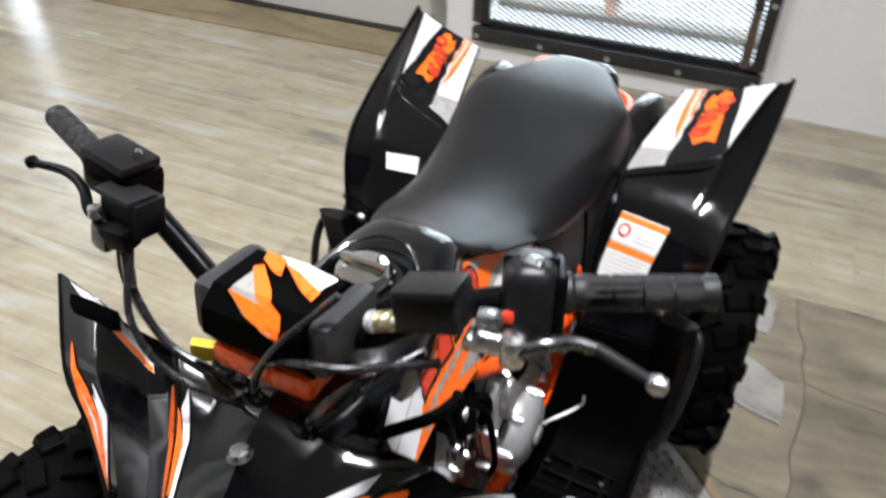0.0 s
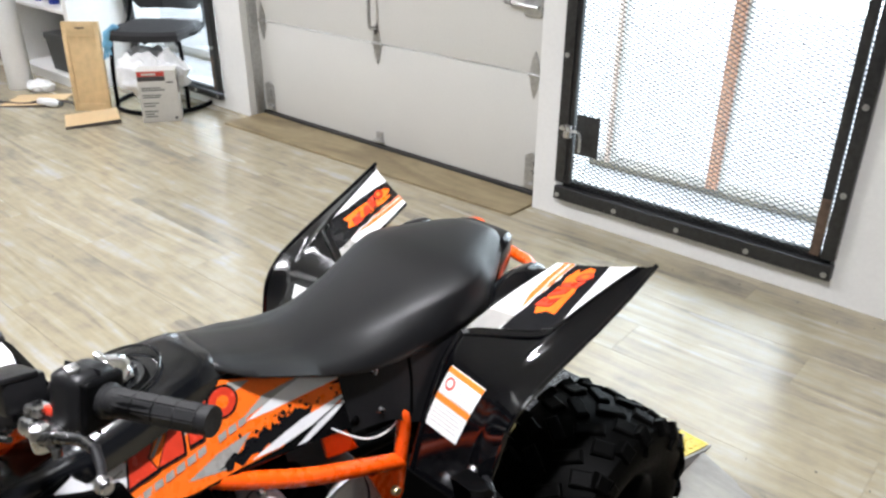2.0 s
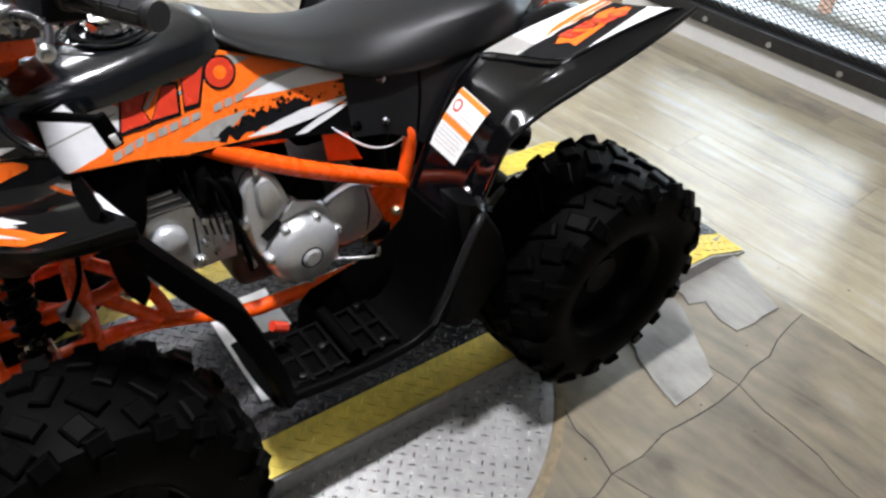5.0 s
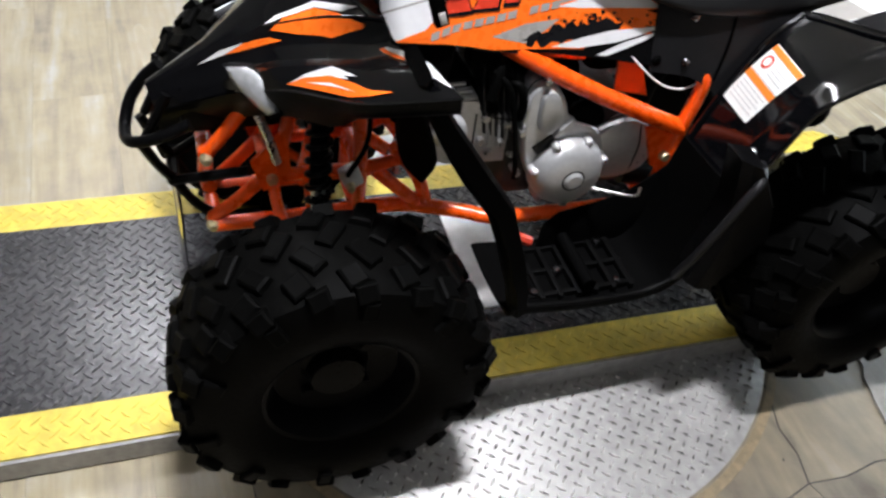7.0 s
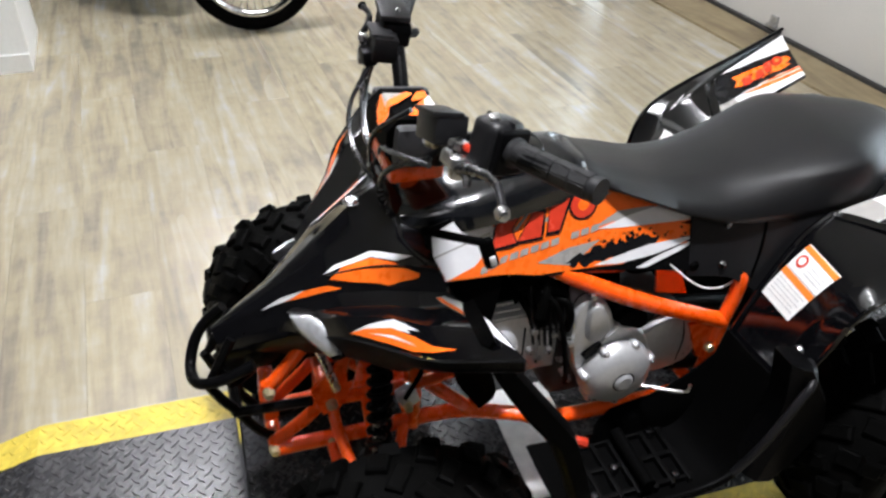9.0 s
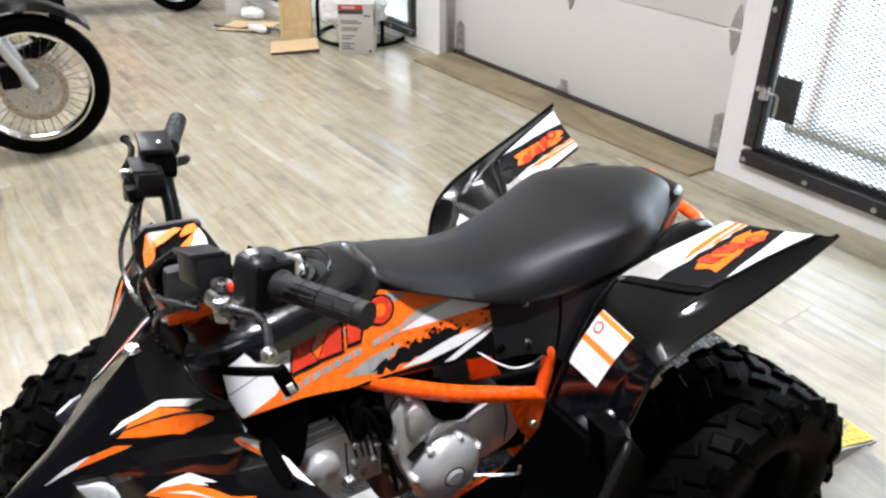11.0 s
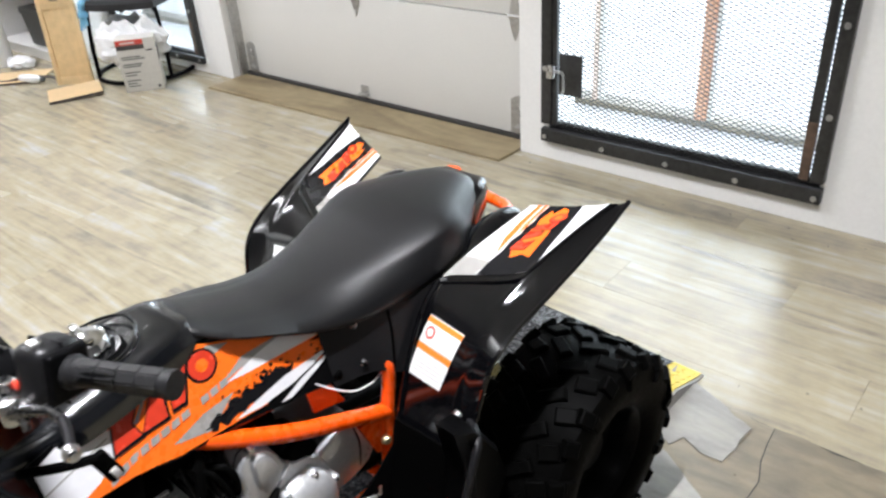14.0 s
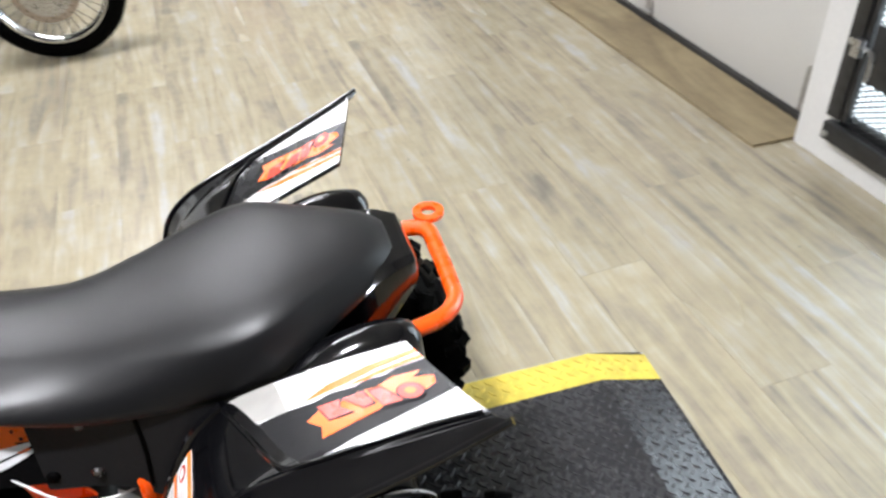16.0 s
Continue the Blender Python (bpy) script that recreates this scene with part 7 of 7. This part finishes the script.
part("exhaust_pipe", tube([(0.15, -0.58, 0.42), (0.18, -0.53, 0.33), (0.18, -0.64, 0.27), (0.18, -1.38, 0.27)], 0.026, 14, 5), "chrome", cruiser, "chrome exhaust pipe")
part("engine_cover", lathe([(0.001, 0.185), (0.07, 0.18), (0.09, 0.165), (0.09, 0.14), (0.001, 0.14)], 28, "x", (0, -0.78, 0.36)), "chrome", cruiser)
part("radiator", box((0, -0.395, 0.46), (0.24, 0.07, 0.40), 0.02, segs=3), "matt_black", cruiser, "black radiator behind the front wheel")
part("lower_cowl", loft([[V((x, y, z)) for x, z in ((-w, z0 + 0.03), (-w * 0.8, z0), (w * 0.8, z0), (w, z0 + 0.03), (w, z1 - 0.03), (w * 0.8, z1), (-w * 0.8, z1), (-w, z1 - 0.03))]
    for y, w, z0, z1 in ((-0.36, 0.08, 0.22, 0.36), (-0.40, 0.12, 0.19, 0.44), (-0.52, 0.14, 0.17, 0.46), (-0.60, 0.14, 0.17, 0.44))]), "satin_black", cruiser, "black lower cowl")
part("down_tube", tube([(0, -0.24, 0.75), (0, -0.45, 0.35), (0, -0.55, 0.20), (0, -1.0, 0.17)], 0.022, 12, 4), "gloss_black", cruiser)
part("frame_cradle", box((0, -0.72, 0.19), (0.26, 0.5, 0.06), 0.02), "matt_black", cruiser)
part("fuel_tank", dome_loft([(-0.85, 0.10, 0.70, 0.82), (-0.7, 0.15, 0.68, 0.86), (-0.5, 0.16, 0.68, 0.88), (-0.32, 0.10, 0.70, 0.84)]), "gloss_black", cruiser)
part("saddle", dome_loft([(-1.35, 0.14, 0.62, 0.74), (-1.1, 0.16, 0.60, 0.70), (-0.86, 0.10, 0.64, 0.74)]), "vinyl_seat", cruiser)
rear_t = part("rear_tyre", lathe([(0.19, -0.06), (0.26, -0.075), (0.30, -0.04), (0.305, 0), (0.30, 0.04), (0.26, 0.075), (0.19, 0.06)], 48, "x", hollow=True), "rubber", cruiser)
rear_t.location = (0, -1.40, 0.305)
part("rear_rim", lathe([(0.02, -0.03), (0.19, -0.05), (0.195, 0.0), (0.19, 0.05), (0.02, 0.03)], 32, "x"), "steel", rear_t)

def sport_bike(at, body, guard, label):
    bike = thing("motorcycle", label, "motorcycle", at)
    tyre = part("front_tyre", lathe([(0.205, -0.05), (0.25, -0.062), (0.285, -0.035), (0.295, 0), (0.285, 0.035), (0.25, 0.062), (0.205, 0.05)], 48, "x", hollow=True), "rubber", bike, "black road tyre")
    tyre.location = (0, 0, 0.295)
    part("rim", lathe([(0.21, -0.045), (0.195, -0.04), (0.188, 0.0), (0.195, 0.04), (0.21, 0.045)], 40, "x", hollow=True), "chrome", tyre)
    for k in range(6):
        a = 2 * math.pi * k / 6
        part("rim_spoke", tube([(0, 0.03 * math.cos(a), 0.03 * math.sin(a)), (0, 0.19 * math.cos(a), 0.19 * math.sin(a))], 0.014, 8, 1, None, False), "satin_black", tyre)
    part("brake_disc", lathe([(0.08, 0.05), (0.14, 0.05), (0.14, 0.055), (0.08, 0.055)], 32, "x", hollow=True), "rusty_disc", tyre)
    part("hub", lathe([(0.001, -0.06), (0.035, -0.06), (0.035, 0.06), (0.001, 0.06)], 20, "x"), "steel", tyre)
    for s in (1, -1):
        part("fork_leg", tube([(s * 0.085, 0.0, 0.295), (s * 0.085, -0.20, 0.80)], 0.022, 12, 2, None, False), "alloy", bike)
    g = [[V((x, 0.315 * math.cos(a), 0.295 + (0.315 + dz) * math.sin(a))) for x, dz in ((-0.07, -0.05), (-0.05, 0.0), (0, 0.012), (0.05, 0.0), (0.07, -0.05))] for a in (radians(25 + 120 * k / 12) for k in range(13))]
    b, _ = sheet(g, 0.003, 1)
    part("front_mudguard", b, guard, bike)
    part("fairing", dome_loft([(-1.0, 0.14, 0.22, 0.55), (-0.75, 0.19, 0.16, 0.78), (-0.5, 0.20, 0.2, 0.9), (-0.3, 0.14, 0.42, 0.95), (-0.15, 0.06, 0.6, 0.88)]), body, bike, "", 50)
    rt = part("rear_tyre", lathe([(0.2, -0.07), (0.25, -0.085), (0.29, -0.05), (0.3, 0), (0.29, 0.05), (0.25, 0.085), (0.2, 0.07)], 48, "x"), "rubber", bike)
    rt.location = (0, -1.38, 0.3)
    part("rear_rim", lathe([(0.02, -0.03), (0.2, -0.06), (0.205, 0.0), (0.2, 0.06), (0.02, 0.03)], 32, "x"), "satin_black", rt)
    part("swing_arm", box((0, -1.15, 0.3), (0.22, 0.5, 0.06), 0.02), "alloy", bike)
    return bike
sport_bike(pose(-5.33, 2.20, 0, 0, 0, -30) @ Matrix.Scale(0.77, 4), "bike_red", "bike_blue", "red sport motorcycle with a blue front mudguard")
sport_bike(pose(-4.62, 1.05, 0, 0, 0, -8), "gloss_black", "gloss_black", "black motorcycle with chrome wheel rims")

# ---- vinyl planks of the floor ----
LONG, WIDE, GAP = 1.22, 0.182, 0.0005
shapes = {}
def plank(length):
    key = round(length, 3)
    if key not in shapes:
        me = bpy.data.meshes.new("plank")
        b = slab([(0, 0), (length - GAP, 0), (length - GAP, WIDE - GAP), (0, WIDE - GAP)], -0.004, 0.0)
        bmesh.ops.bevel(b, geom=[e for e in b.edges if all(v.co.z > -0.001 for v in e.verts)], offset=0.0003, segments=1, affect="EDGES")
        bmesh.ops.recalc_face_normals(b, faces=b.faces)
        b.to_mesh(me)
        b.free()
        me.materials.append(M["plank"])
        shapes[key] = me
    return shapes[key]
row, y = 0, NORTH - WIDE * 24
while y < NORTH - 0.001:
    x = -7.6 + (row * 0.47) % LONG - LONG
    while x < 1.9:
        x0, x1 = max(x, -7.6), min(x + LONG, 1.9)
        if x1 - x0 > 0.03:
            ob = new("plank", plank(x1 - x0))
            ob.parent, ob.location = floor, (x0, y, 0)
        x += LONG
    row, y = row + 1, y + WIDE
